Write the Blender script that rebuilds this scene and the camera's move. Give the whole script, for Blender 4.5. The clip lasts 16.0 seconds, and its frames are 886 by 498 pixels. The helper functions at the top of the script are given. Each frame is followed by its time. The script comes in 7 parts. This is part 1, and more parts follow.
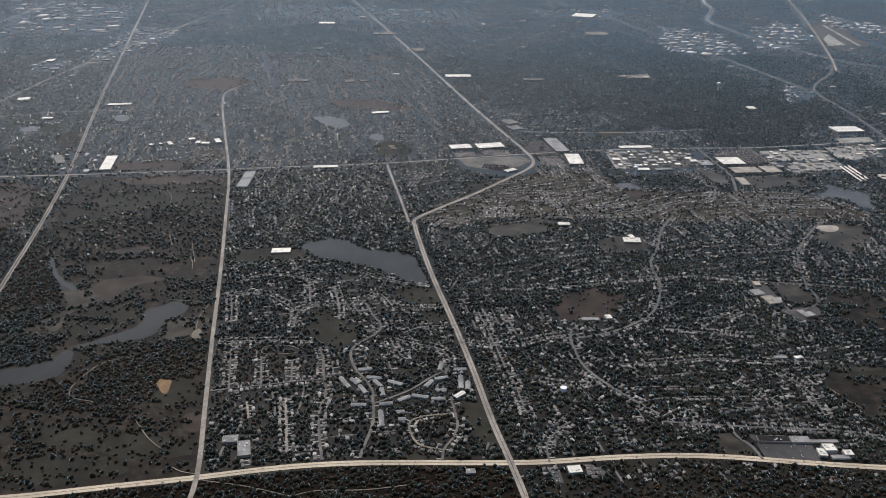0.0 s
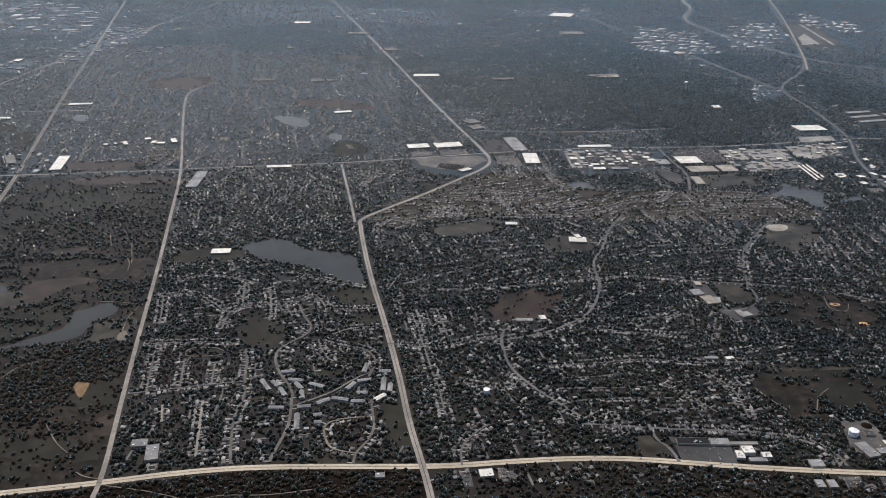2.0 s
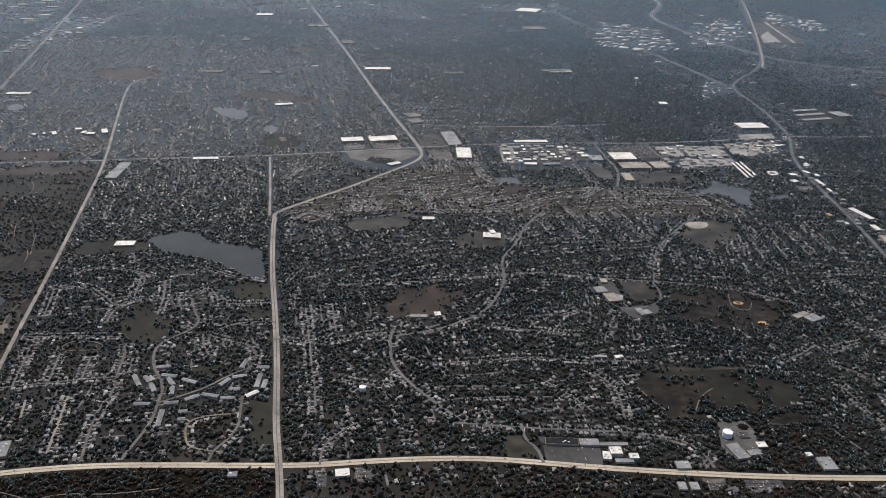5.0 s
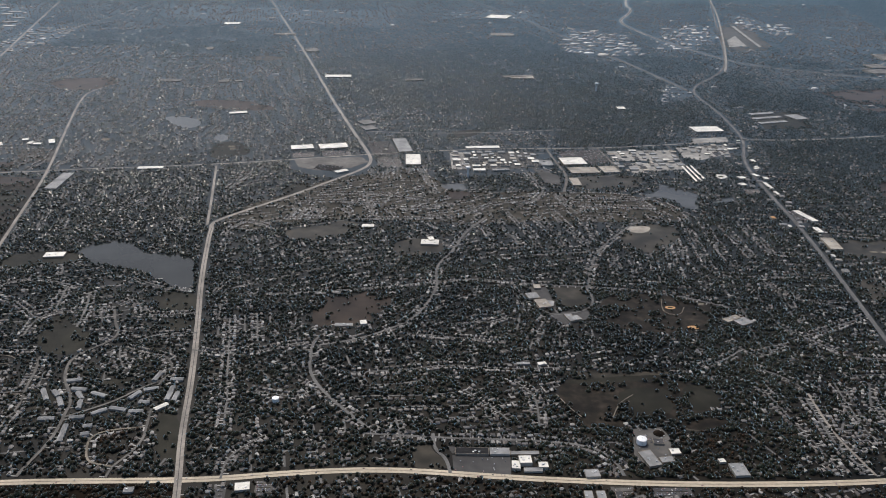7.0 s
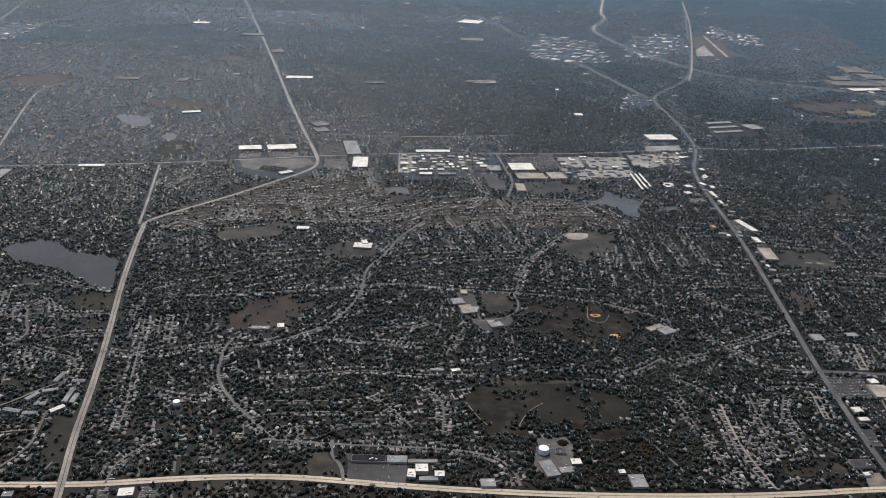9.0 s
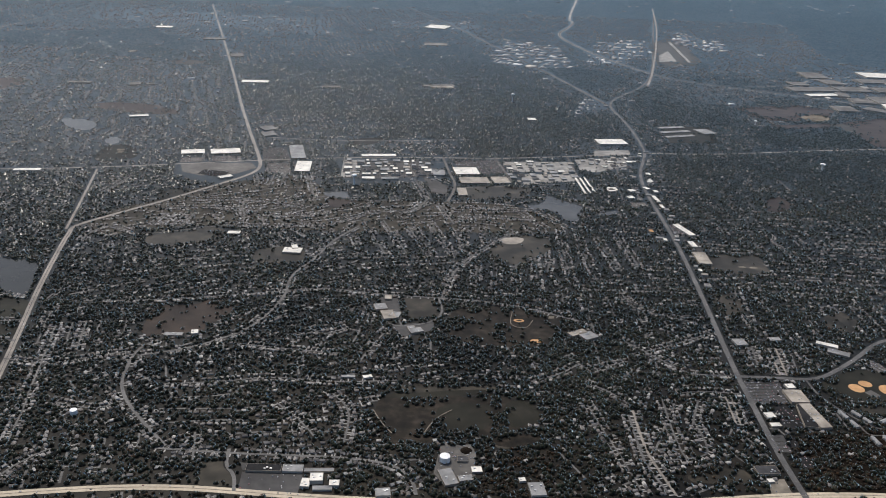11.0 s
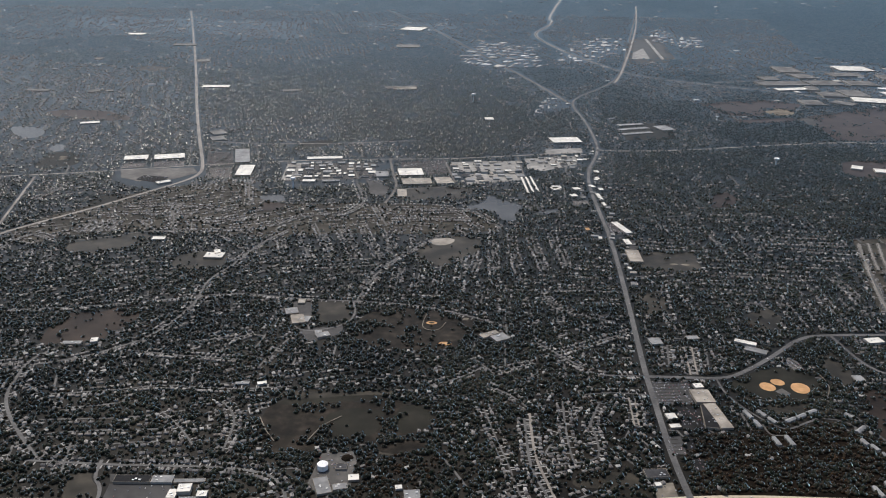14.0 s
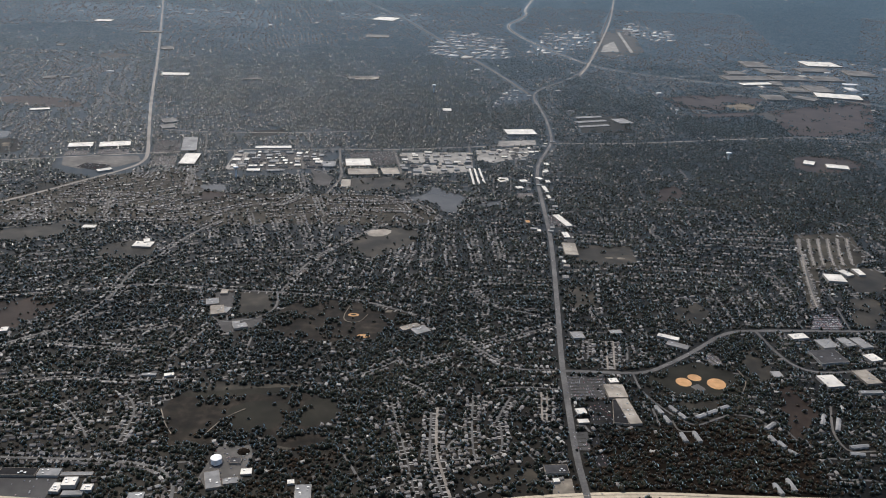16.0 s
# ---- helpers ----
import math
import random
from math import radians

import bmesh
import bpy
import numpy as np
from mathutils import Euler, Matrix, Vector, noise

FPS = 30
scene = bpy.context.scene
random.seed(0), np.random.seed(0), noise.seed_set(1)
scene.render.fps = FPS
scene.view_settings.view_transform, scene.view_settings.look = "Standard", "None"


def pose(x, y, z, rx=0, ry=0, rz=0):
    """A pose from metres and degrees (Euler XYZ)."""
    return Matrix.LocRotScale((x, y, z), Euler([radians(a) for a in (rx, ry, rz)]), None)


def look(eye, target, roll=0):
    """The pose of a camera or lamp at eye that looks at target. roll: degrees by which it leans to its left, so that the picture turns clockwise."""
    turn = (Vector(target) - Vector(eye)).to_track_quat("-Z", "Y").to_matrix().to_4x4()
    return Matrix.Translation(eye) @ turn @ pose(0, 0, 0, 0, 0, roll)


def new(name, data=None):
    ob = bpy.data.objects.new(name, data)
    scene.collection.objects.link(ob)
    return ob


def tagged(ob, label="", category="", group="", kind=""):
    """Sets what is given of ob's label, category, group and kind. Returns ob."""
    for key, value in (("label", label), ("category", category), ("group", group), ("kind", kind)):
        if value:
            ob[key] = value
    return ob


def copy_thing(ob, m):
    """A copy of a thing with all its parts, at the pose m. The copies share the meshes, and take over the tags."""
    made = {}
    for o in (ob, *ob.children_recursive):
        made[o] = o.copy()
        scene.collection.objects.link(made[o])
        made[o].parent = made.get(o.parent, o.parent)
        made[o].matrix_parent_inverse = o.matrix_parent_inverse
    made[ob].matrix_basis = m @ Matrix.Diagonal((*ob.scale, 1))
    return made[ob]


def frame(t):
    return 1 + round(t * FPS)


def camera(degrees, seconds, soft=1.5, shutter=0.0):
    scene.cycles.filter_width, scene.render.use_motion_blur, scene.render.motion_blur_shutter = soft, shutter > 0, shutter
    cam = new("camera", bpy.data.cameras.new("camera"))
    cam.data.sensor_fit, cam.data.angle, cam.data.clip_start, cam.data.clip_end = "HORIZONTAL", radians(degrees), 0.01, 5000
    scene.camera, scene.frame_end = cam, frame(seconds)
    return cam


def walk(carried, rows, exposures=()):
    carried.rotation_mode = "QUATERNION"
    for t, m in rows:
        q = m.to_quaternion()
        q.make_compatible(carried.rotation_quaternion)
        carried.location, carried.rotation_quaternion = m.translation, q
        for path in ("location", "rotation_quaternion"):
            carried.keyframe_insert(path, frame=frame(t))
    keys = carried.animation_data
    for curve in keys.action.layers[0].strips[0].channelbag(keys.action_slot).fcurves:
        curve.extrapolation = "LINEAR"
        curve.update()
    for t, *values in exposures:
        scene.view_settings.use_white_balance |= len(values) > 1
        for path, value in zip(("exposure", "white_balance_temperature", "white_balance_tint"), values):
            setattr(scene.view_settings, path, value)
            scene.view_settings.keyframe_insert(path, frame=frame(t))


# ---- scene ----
cam = camera(55.18, 16.0, soft=1.0)
walk(cam, [
    (0.0, pose(-234.0, -43.0, 365.3, 67.235, -0.416, 2.116)),
    (0.2, pose(-228.2, -41.9, 364.9, 67.273, -0.510, 1.966)),
    (0.5, pose(-219.4, -40.2, 364.3, 67.380, -0.413, 2.071)),
    (0.9, pose(-207.7, -37.9, 363.5, 66.828, -0.827, 1.739)),
    (1.0, pose(-204.8, -37.3, 363.3, 66.793, -0.497, 1.780)),
    (1.5, pose(-190.2, -34.5, 362.3, 67.277, -0.341, 1.654)),
    (2.0, pose(-175.5, -31.7, 361.3, 67.276, -0.402, 1.815)),
    (2.5, pose(-160.9, -29.0, 360.4, 67.873, -0.364, 1.809)),
    (3.0, pose(-146.3, -26.2, 359.4, 68.539, -0.315, 1.712)),
    (3.2, pose(-140.4, -25.1, 359.0, 68.025, 0.142, 1.462)),
    (5.3, pose(-79.0, -13.9, 355.0, 66.994, -1.205, 1.468)),
    (5.5, pose(-73.1, -12.8, 354.6, 67.444, -0.615, 1.283)),
    (6.0, pose(-58.5, -10.2, 353.7, 67.540, -0.715, 1.103)),
    (6.5, pose(-43.9, -7.6, 352.8, 68.139, -0.814, 0.889)),
    (7.0, pose(-29.3, -5.1, 351.8, 67.543, -0.752, 0.640)),
    (7.4, pose(-17.6, -3.0, 351.1, 67.442, -1.165, 0.640)),
    (7.5, pose(-14.6, -2.5, 350.9, 67.444, -1.147, 0.694)),
    (8.0, pose(0.0, 0.0, 350.0, 67.631, -1.295, 0.551)),
    (8.5, pose(14.6, 2.5, 349.1, 67.788, -1.512, 0.479)),
    (8.7, pose(20.5, 3.5, 348.7, 68.171, -1.720, 0.182)),
    (9.0, pose(29.2, 5.0, 348.2, 67.887, -1.973, 0.179)),
    (9.2, pose(35.1, 6.0, 347.8, 67.842, -2.022, 0.055)),
    (9.5, pose(43.9, 7.4, 347.3, 67.504, -2.158, 0.070)),
    (9.6, pose(46.8, 7.9, 347.1, 67.558, -2.151, 0.300)),
    (10.0, pose(58.5, 9.9, 346.4, 67.981, -2.462, -0.287)),
    (10.2, pose(64.3, 10.8, 346.1, 68.305, -2.593, -0.554)),
    (12.5, pose(131.6, 21.7, 342.1, 68.338, -1.751, -0.722)),
    (12.8, pose(140.4, 23.1, 341.5, 68.520, -1.803, -0.581)),
    (13.0, pose(146.2, 24.0, 341.2, 68.856, -1.718, -0.870)),
    (13.5, pose(160.9, 26.3, 340.4, 68.422, -1.354, -0.594)),
    (14.0, pose(175.5, 28.5, 339.5, 68.551, -1.158, -0.699)),
    (14.5, pose(190.1, 30.8, 338.7, 68.392, -1.023, -0.567)),
    (15.0, pose(204.7, 33.0, 337.9, 68.070, -1.199, -0.746)),
    (15.5, pose(219.3, 35.2, 337.0, 68.390, -1.852, -1.000)),
    (16.0, pose(234.0, 37.3, 336.2, 68.054, -1.939, -1.203)),
], exposures=[(0, -0.06, 6060, 9), (16, -0.06, 6060, 9)])

# ---- world, sun and exposure ----
# The place is laid out at about 1 to 3.8, so that its far edge lies within the camera's reach.
M = 0.265          # one true metre in the units of this scene
SUN = Vector((-0.20, 0.52, 0.80)).normalized()
world = bpy.data.worlds.new("world")
scene.world = world
world.use_nodes = True
wn, wl = world.node_tree.nodes, world.node_tree.links
sky = wn.new("ShaderNodeTexSky")
sky.sky_type, sky.sun_disc = "NISHITA", False
sky.sun_elevation, sky.sun_rotation = math.asin(SUN.z), math.atan2(SUN.x, SUN.y)
sky.dust_density, sky.air_density = 4.0, 1.0
wl.new(sky.outputs[0], wn["Background"].inputs[0])
wn["Background"].inputs[1].default_value = 0.125
sun = new("sun", bpy.data.lights.new("sun", "SUN"))
sun.data.energy, sun.data.angle, sun.data.color = 2.5, radians(8.0), (1.0, 0.89, 0.76)
sun.matrix_world = look((0, 0, 900), Vector((0, 0, 900)) - SUN)


# ---- materials ----
def material(name, stops, scale=1.0, rough=0.8, bump=0.3, metal=0.0, pick="noise", spec=0.3, sheen=0.0, detail=6.0, big=0.0, dark=0.6, tint=(0.94, 0.97, 1.0), soft=0.3):
    """A procedural surface: a ramp of colours picked by noise, by island or by object, with large stains over it."""
    m = bpy.data.materials.new(name)
    m.use_nodes = True
    n, l = m.node_tree.nodes, m.node_tree.links
    bsdf = n["Principled BSDF"]
    bsdf.inputs["Roughness"].default_value, bsdf.inputs["Metallic"].default_value = rough, metal
    bsdf.inputs["Specular IOR Level"].default_value = spec
    # sheen stands in for aerial haze: it pales surfaces seen at grazing angles
    if sheen:
        bsdf.inputs["Sheen Weight"].default_value, bsdf.inputs["Sheen Roughness"].default_value = sheen, soft
        bsdf.inputs["Sheen Tint"].default_value = (*tint, 1)
    place = n.new("ShaderNodeNewGeometry")
    grain = n.new("ShaderNodeTexNoise")
    grain.inputs["Scale"].default_value, grain.inputs["Detail"].default_value = scale, detail
    l.new(place.outputs["Position"], grain.inputs["Vector"])
    ramp = n.new("ShaderNodeValToRGB")
    while len(ramp.color_ramp.elements) < len(stops):
        ramp.color_ramp.elements.new(0.5)
    for k, (e, c) in enumerate(zip(ramp.color_ramp.elements, stops)):
        e.position, e.color = ((k + 0.0) / max(1, len(stops) - 1)) * (0.5 if pick == "noise" else 1.0) + (0.25 if pick == "noise" else 0.0), (*c, 1)
    if pick == "island":
        l.new(place.outputs["Random Per Island"], ramp.inputs[0])
    elif pick == "object":
        info = n.new("ShaderNodeObjectInfo")
        l.new(info.outputs["Random"], ramp.inputs[0])
    else:
        l.new(grain.outputs["Fac"], ramp.inputs[0])
    out = ramp.outputs[0]
    if big:
        stain = n.new("ShaderNodeTexNoise")
        stain.inputs["Scale"].default_value, stain.inputs["Detail"].default_value = big, 4.0
        l.new(place.outputs["Position"], stain.inputs["Vector"])
        fit = n.new("ShaderNodeMapRange")
        fit.inputs["From Min"].default_value, fit.inputs["From Max"].default_value = 0.35, 0.65
        fit.inputs["To Min"].default_value, fit.inputs["To Max"].default_value = dark, 1.15
        l.new(stain.outputs["Fac"], fit.inputs["Value"])
        mix = n.new("ShaderNodeMix")
        mix.data_type, mix.blend_type = "RGBA", "MULTIPLY"
        mix.inputs["Factor"].default_value = 1.0
        l.new(out, mix.inputs["A"])
        l.new(fit.outputs[0], mix.inputs["B"])
        out = mix.outputs["Result"]
    l.new(out, bsdf.inputs["Base Color"])
    if bump:
        b = n.new("ShaderNodeBump")
        b.inputs["Strength"].default_value, b.inputs["Distance"].default_value = bump, 0.3
        l.new(grain.outputs["Fac"], b.inputs["Height"])
        l.new(b.outputs[0], bsdf.inputs["Normal"])
    return m


# the bluish sheen and gloss imitate haze over the far ground
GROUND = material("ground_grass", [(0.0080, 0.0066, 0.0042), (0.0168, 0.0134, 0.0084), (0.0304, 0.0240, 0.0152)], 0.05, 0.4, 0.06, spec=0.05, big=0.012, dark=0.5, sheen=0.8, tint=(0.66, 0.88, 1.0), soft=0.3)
MEADOW = material("dry_meadow", [(0.0081, 0.0077, 0.0054), (0.0234, 0.0189, 0.0131), (0.0540, 0.0423, 0.0315)], 0.13, 0.6, 0.1, spec=0.05, big=0.04, dark=0.4, sheen=0.35)
SCRUB = material("leaf_litter", [(0.0063, 0.0049, 0.0036), (0.0126, 0.0095, 0.0067), (0.0216, 0.0153, 0.0103)], 0.08, 0.9, 0.3, spec=0.04, big=0.02)
SAND = material("bare_sand", [(0.16, 0.105, 0.055), (0.24, 0.155, 0.085)], 0.2, 0.9, 0.1, big=0.1, dark=0.7)
HEATH = material("brown_meadow", [(0.0187, 0.0129, 0.0096), (0.0346, 0.0245, 0.0172), (0.0562, 0.0399, 0.0290)], 0.05, 0.45, 0.06, spec=0.05, big=0.03, dark=0.5, sheen=0.5, tint=(1.0, 0.88, 0.84))
DRY = material("dry_field_grass", [(0.028, 0.026, 0.019), (0.044, 0.039, 0.029), (0.066, 0.056, 0.042)], 0.06, 0.45, 0.06, spec=0.05, big=0.03, dark=0.5, sheen=0.5, tint=(1.0, 0.96, 0.92))
YARD_GRASS = material("yard_grass", [(0.030, 0.0275, 0.020), (0.052, 0.046, 0.034), (0.085, 0.074, 0.056)], 0.1, 0.6, 0.06, spec=0.05, big=0.03, dark=0.5, sheen=0.25, tint=(1.0, 0.97, 0.94))
LAWN = material("mown_lawn", [(0.0153, 0.0149, 0.0099), (0.0234, 0.0221, 0.0153), (0.0360, 0.0324, 0.0234)], 0.06, 0.6, 0.1, big=0.025, spec=0.05, sheen=0.35)
WATER = material("pond_water", [(0.022, 0.025, 0.024), (0.032, 0.035, 0.033)], 0.02, 0.18, 0.0, spec=0.1, big=0.01)
# far ponds: the pale grey of the reflected horizon sky is put into the base colour
SKY_PALE_WATER = material("sky_pale_pond_water", [(0.055, 0.055, 0.050), (0.075, 0.074, 0.067)], 0.02, 0.2, 0.0, spec=0.15, big=0.01)
CONCRETE = material("road_concrete", [(0.1800, 0.1584, 0.1320), (0.2520, 0.2244, 0.1896), (0.3240, 0.2880, 0.2436)], 0.4, 0.7, 0.1, big=0.03, dark=0.65, sheen=0.5, tint=(1.0, 0.97, 0.93))
NEW_CONCRETE = material("new_road_concrete", [(0.3793, 0.3182, 0.2245), (0.4696, 0.3956, 0.2864), (0.5418, 0.4644, 0.3406)], 0.4, 0.6, 0.1, big=0.02, dark=0.8)
ASPHALT = material("street_asphalt", [(0.0750, 0.0728, 0.0698), (0.1087, 0.1050, 0.0998), (0.1425, 0.1372, 0.1290)], 0.5, 0.65, 0.1, big=0.04, sheen=0.15)
DRIVE = material("pale_driveway", [(0.2640, 0.2552, 0.2376), (0.3520, 0.3388, 0.3168), (0.1936, 0.1892, 0.1804), (0.4048, 0.3872, 0.3608)], 1.0, 0.7, 0.05, pick="island")
LOT = material("parking_asphalt", [(0.038, 0.037, 0.037), (0.055, 0.053, 0.051), (0.075, 0.072, 0.068)], 0.15, 0.75, 0.15, big=0.03, sheen=0.1)
PALE_LOT = material("worn_pale_asphalt", [(0.085, 0.080, 0.072), (0.118, 0.110, 0.098), (0.165, 0.152, 0.134)], 0.12, 0.75, 0.15, big=0.03, sheen=0.3, tint=(1.0, 0.95, 0.88))
GRAVEL = material("pale_gravel", [(0.16, 0.14, 0.11), (0.24, 0.21, 0.165)], 0.2, 0.9, 0.2, big=0.05)
YARD = material("pale_concrete_yard", [(0.20, 0.19, 0.17), (0.28, 0.265, 0.235), (0.36, 0.34, 0.30)], 0.12, 0.7, 0.1, big=0.03, sheen=0.5, tint=(1.0, 0.96, 0.9))
INFIELD = material("clay_infield", [(0.46, 0.26, 0.115), (0.58, 0.34, 0.16)], 0.3, 0.9, 0.1, big=0.1, dark=0.8)
WHITE_ROOF = material("white_membrane", [(0.66, 0.625, 0.54), (0.76, 0.73, 0.65)], 0.15, 0.5, 0.05, big=0.08, dark=0.8)
GREY_ROOF = material("grey_gravel_roof", [(0.22, 0.22, 0.215), (0.33, 0.325, 0.31)], 0.3, 0.8, 0.1, big=0.06, sheen=0.3)
HALL = material("distant_hall_roofs", [(0.5460, 0.5330, 0.5070), (0.3120, 0.3055, 0.2925), (0.3900, 0.3770, 0.3640), (0.2340, 0.2340, 0.2275), (0.4420, 0.4160, 0.3640), (0.3900, 0.3835, 0.3705), (0.8000, 0.7930, 0.7670)], 0.3, 0.7, 0.05, pick="island", sheen=0.1)
DARK_ROOF = material("dark_bitumen_roof", [(0.05, 0.05, 0.052), (0.085, 0.083, 0.083)], 0.3, 0.8, 0.1, big=0.06, spec=0.1)
FRESH_ASPHALT = material("fresh_black_asphalt", [(0.016, 0.016, 0.017), (0.024, 0.024, 0.025), (0.034, 0.033, 0.033)], 0.2, 0.8, 0.1, big=0.05, spec=0.1)
DULL_ROOF = material("dull_grey_roof", [(0.11, 0.108, 0.102), (0.16, 0.157, 0.148), (0.21, 0.204, 0.19)], 0.1, 0.7, 0.08, big=0.03)
TAN_ROOF = material("tan_gravel_roof", [(0.30, 0.265, 0.215), (0.42, 0.375, 0.31)], 0.3, 0.8, 0.1, big=0.06, sheen=0.3)
TAN_WALL = material("tan_masonry", [(0.28, 0.24, 0.19), (0.36, 0.31, 0.25)], 0.6, 0.9, 0.1)
PALE_WALL = material("pale_panel_wall", [(0.34, 0.32, 0.285), (0.43, 0.405, 0.36)], 0.5, 0.8, 0.05)
METAL = material("galvanised_metal", [(0.42, 0.43, 0.44), (0.55, 0.55, 0.55)], 0.8, 0.45, 0.05, metal=0.6)
WHITE_PAINT = material("white_tank_paint", [(0.76, 0.76, 0.74), (0.84, 0.84, 0.82)], 0.2, 0.45, 0.02, big=0.2, dark=0.9)
CAR = material("car_paint", [(0.60, 0.60, 0.60), (0.04, 0.04, 0.045), (0.30, 0.31, 0.33), (0.20, 0.03, 0.03), (0.70, 0.69, 0.66), (0.05, 0.07, 0.13), (0.12, 0.12, 0.12)], 1.0, 0.35, 0.0, pick="island", spec=0.5)
ROOF_TONES = [(0.06, 0.055, 0.05), (0.10, 0.09, 0.082), (0.27, 0.252, 0.23), (0.09, 0.073, 0.06), (0.21, 0.195, 0.178), (0.07, 0.065, 0.06), (0.44, 0.42, 0.385), (0.13, 0.112, 0.096)]
WALL_TONES = [(0.38, 0.36, 0.32), (0.30, 0.27, 0.225), (0.18, 0.112, 0.083), (0.46, 0.445, 0.41), (0.24, 0.235, 0.225)]
# strong sheen on roofs imitates the haze over far houses
SHINGLE = material("house_shingles", ROOF_TONES, 2.0, 0.5, 0.1, pick="island", spec=0.2, sheen=0.8, tint=(0.9, 0.96, 1.0))
SIDING = material("house_siding", WALL_TONES, 2.0, 0.8, 0.05, pick="island", spec=0.2, sheen=0.4)
SHINGLE_ONE = material("single_house_shingles", ROOF_TONES, 2.0, 0.7, 0.1, pick="object")
SIDING_ONE = material("single_house_siding", WALL_TONES, 2.0, 0.8, 0.05, pick="object")
GREENS = [(0.0095, 0.0125, 0.0064), (0.0152, 0.0186, 0.0096), (0.028, 0.0262, 0.0152), (0.0125, 0.0150, 0.0096), (0.045, 0.036, 0.0224), (0.0205, 0.0205, 0.0144), (0.0105, 0.0160, 0.0080)]
# full blue sheen with low roughness imitates haze over the far canopy
LEAF = material("mixed_foliage", GREENS, 1.5, 0.19, 0.1, pick="island", spec=0.07, sheen=1.0, big=0.012, dark=0.45, tint=(0.64, 0.88, 1.0), soft=0.3)
LEAF_ONE = material("single_tree_foliage", GREENS, 1.5, 0.6, 0.3, pick="object", spec=0.12, sheen=0.2)
AUTUMN = material("autumn_foliage", [(0.0166, 0.0125, 0.0067), (0.0242, 0.0158, 0.0082), (0.0510, 0.0250, 0.0096), (0.0166, 0.0139, 0.0067), (0.0293, 0.0196, 0.0106), (0.0115, 0.0111, 0.0058), (0.0204, 0.0136, 0.0086)], 1.5, 0.6, 0.3, pick="island", spec=0.1, sheen=0.3)
BARK = material("bark", [(0.05, 0.042, 0.035), (0.09, 0.077, 0.064)], 2.0, 0.9, 0.15)


# ---- plan: what may stand where ----
X0, Y0, X1, Y1, CELL = -2300.0, 300.0, 2800.0, 4700.0, 2.0
NX, NY = int((X1 - X0) / CELL), int((Y1 - Y0) / CELL)
TREES = np.full((NY, NX), 0.62, np.float32)  # how thickly trees stand
NAMED = np.ones((NY, NX), np.float32)       # 0 along streets that have their own plots
HOUSES = np.ones((NY, NX), np.float32)      # how thickly houses stand


def span(points, grow):
    p = np.array(points)
    lo = np.floor((p.min(0) - grow - (X0, Y0)) / CELL).astype(int).clip(0, (NX, NY))
    hi = (np.ceil((p.max(0) + grow - (X0, Y0)) / CELL).astype(int) + 1).clip(0, (NX, NY))
    xs = X0 + (np.arange(lo[0], hi[0]) + 0.5) * CELL
    ys = Y0 + (np.arange(lo[1], hi[1]) + 0.5) * CELL
    return slice(lo[1], hi[1]), slice(lo[0], hi[0]), *np.meshgrid(xs, ys)


def inside(points, gx, gy):
    p, hit = np.array(points), np.zeros(gx.shape, bool)
    for (ax, ay), (bx, by) in zip(p, np.roll(p, -1, 0)):
        cross = (ay > gy) != (by > gy)
        hit ^= cross & (gx < (bx - ax) * (gy - ay) / ((by - ay) or 1e-9) + ax)
    return hit


def drift(cell, seed):
    """A soft random field over the plan, 0 to 1."""
    r = np.random.default_rng(seed).random((int((Y1 - Y0) / cell) + 3, int((X1 - X0) / cell) + 3)).astype(np.float32)
    fy, fx = np.arange(NY) * CELL / cell, np.arange(NX) * CELL / cell
    iy, ix = fy.astype(int), fx.astype(int)
    ty, tx = (fy - iy)[:, None].astype(np.float32), (fx - ix)[None].astype(np.float32)
    rows = r[iy] * (1 - ty) + r[iy + 1] * ty
    return rows[:, ix] * (1 - tx) + rows[:, ix + 1] * tx


CLUMPS = 0.6 * drift(10.0, 8) + 0.4 * drift(22.0, 9)


def ragged_edge(points):
    """Clumps of trees that reach in from the edge of an open field."""
    sy, sx, gx, gy = span(points, 0)
    hit = inside(points, gx, gy)
    mx, my = np.mean(np.array(points), 0)
    core = inside([(mx + (x - mx) * 0.74, my + (y - my) * 0.74) for x, y in points], gx, gy)
    TREES[sy, sx][hit & ~core & (CLUMPS[sy, sx] > 0.52)] = 0.8
    TREES[sy, sx][core & (CLUMPS[sy, sx] > 0.72)] = 0.5


def clear_area(points, trees=0.0, houses=0.0):
    sy, sx, gx, gy = span(points, 0)
    hit = inside(points, gx, gy)
    TREES[sy, sx][hit] = trees
    HOUSES[sy, sx][hit] = houses


def clear_line(points, width, trees=0.0):
    for a, b in zip(points, points[1:]):
        sy, sx, gx, gy = span([a, b], width)
        dx, dy = b[0] - a[0], b[1] - a[1]
        f = (((gx - a[0]) * dx + (gy - a[1]) * dy) / (dx * dx + dy * dy)).clip(0, 1)
        near = np.hypot(gx - a[0] - f * dx, gy - a[1] - f * dy)
        TREES[sy, sx][near < width * 0.55 + 0.6] = trees
        HOUSES[sy, sx][near < width * 0.5 + 2.5] = 0


AUTUMNAL = np.zeros((NY, NX), np.float32)   # where autumn colours prevail


def mark(grid, points, value):
    sy, sx, gx, gy = span(points, 0)
    grid[sy, sx][inside(points, gx, gy)] = value


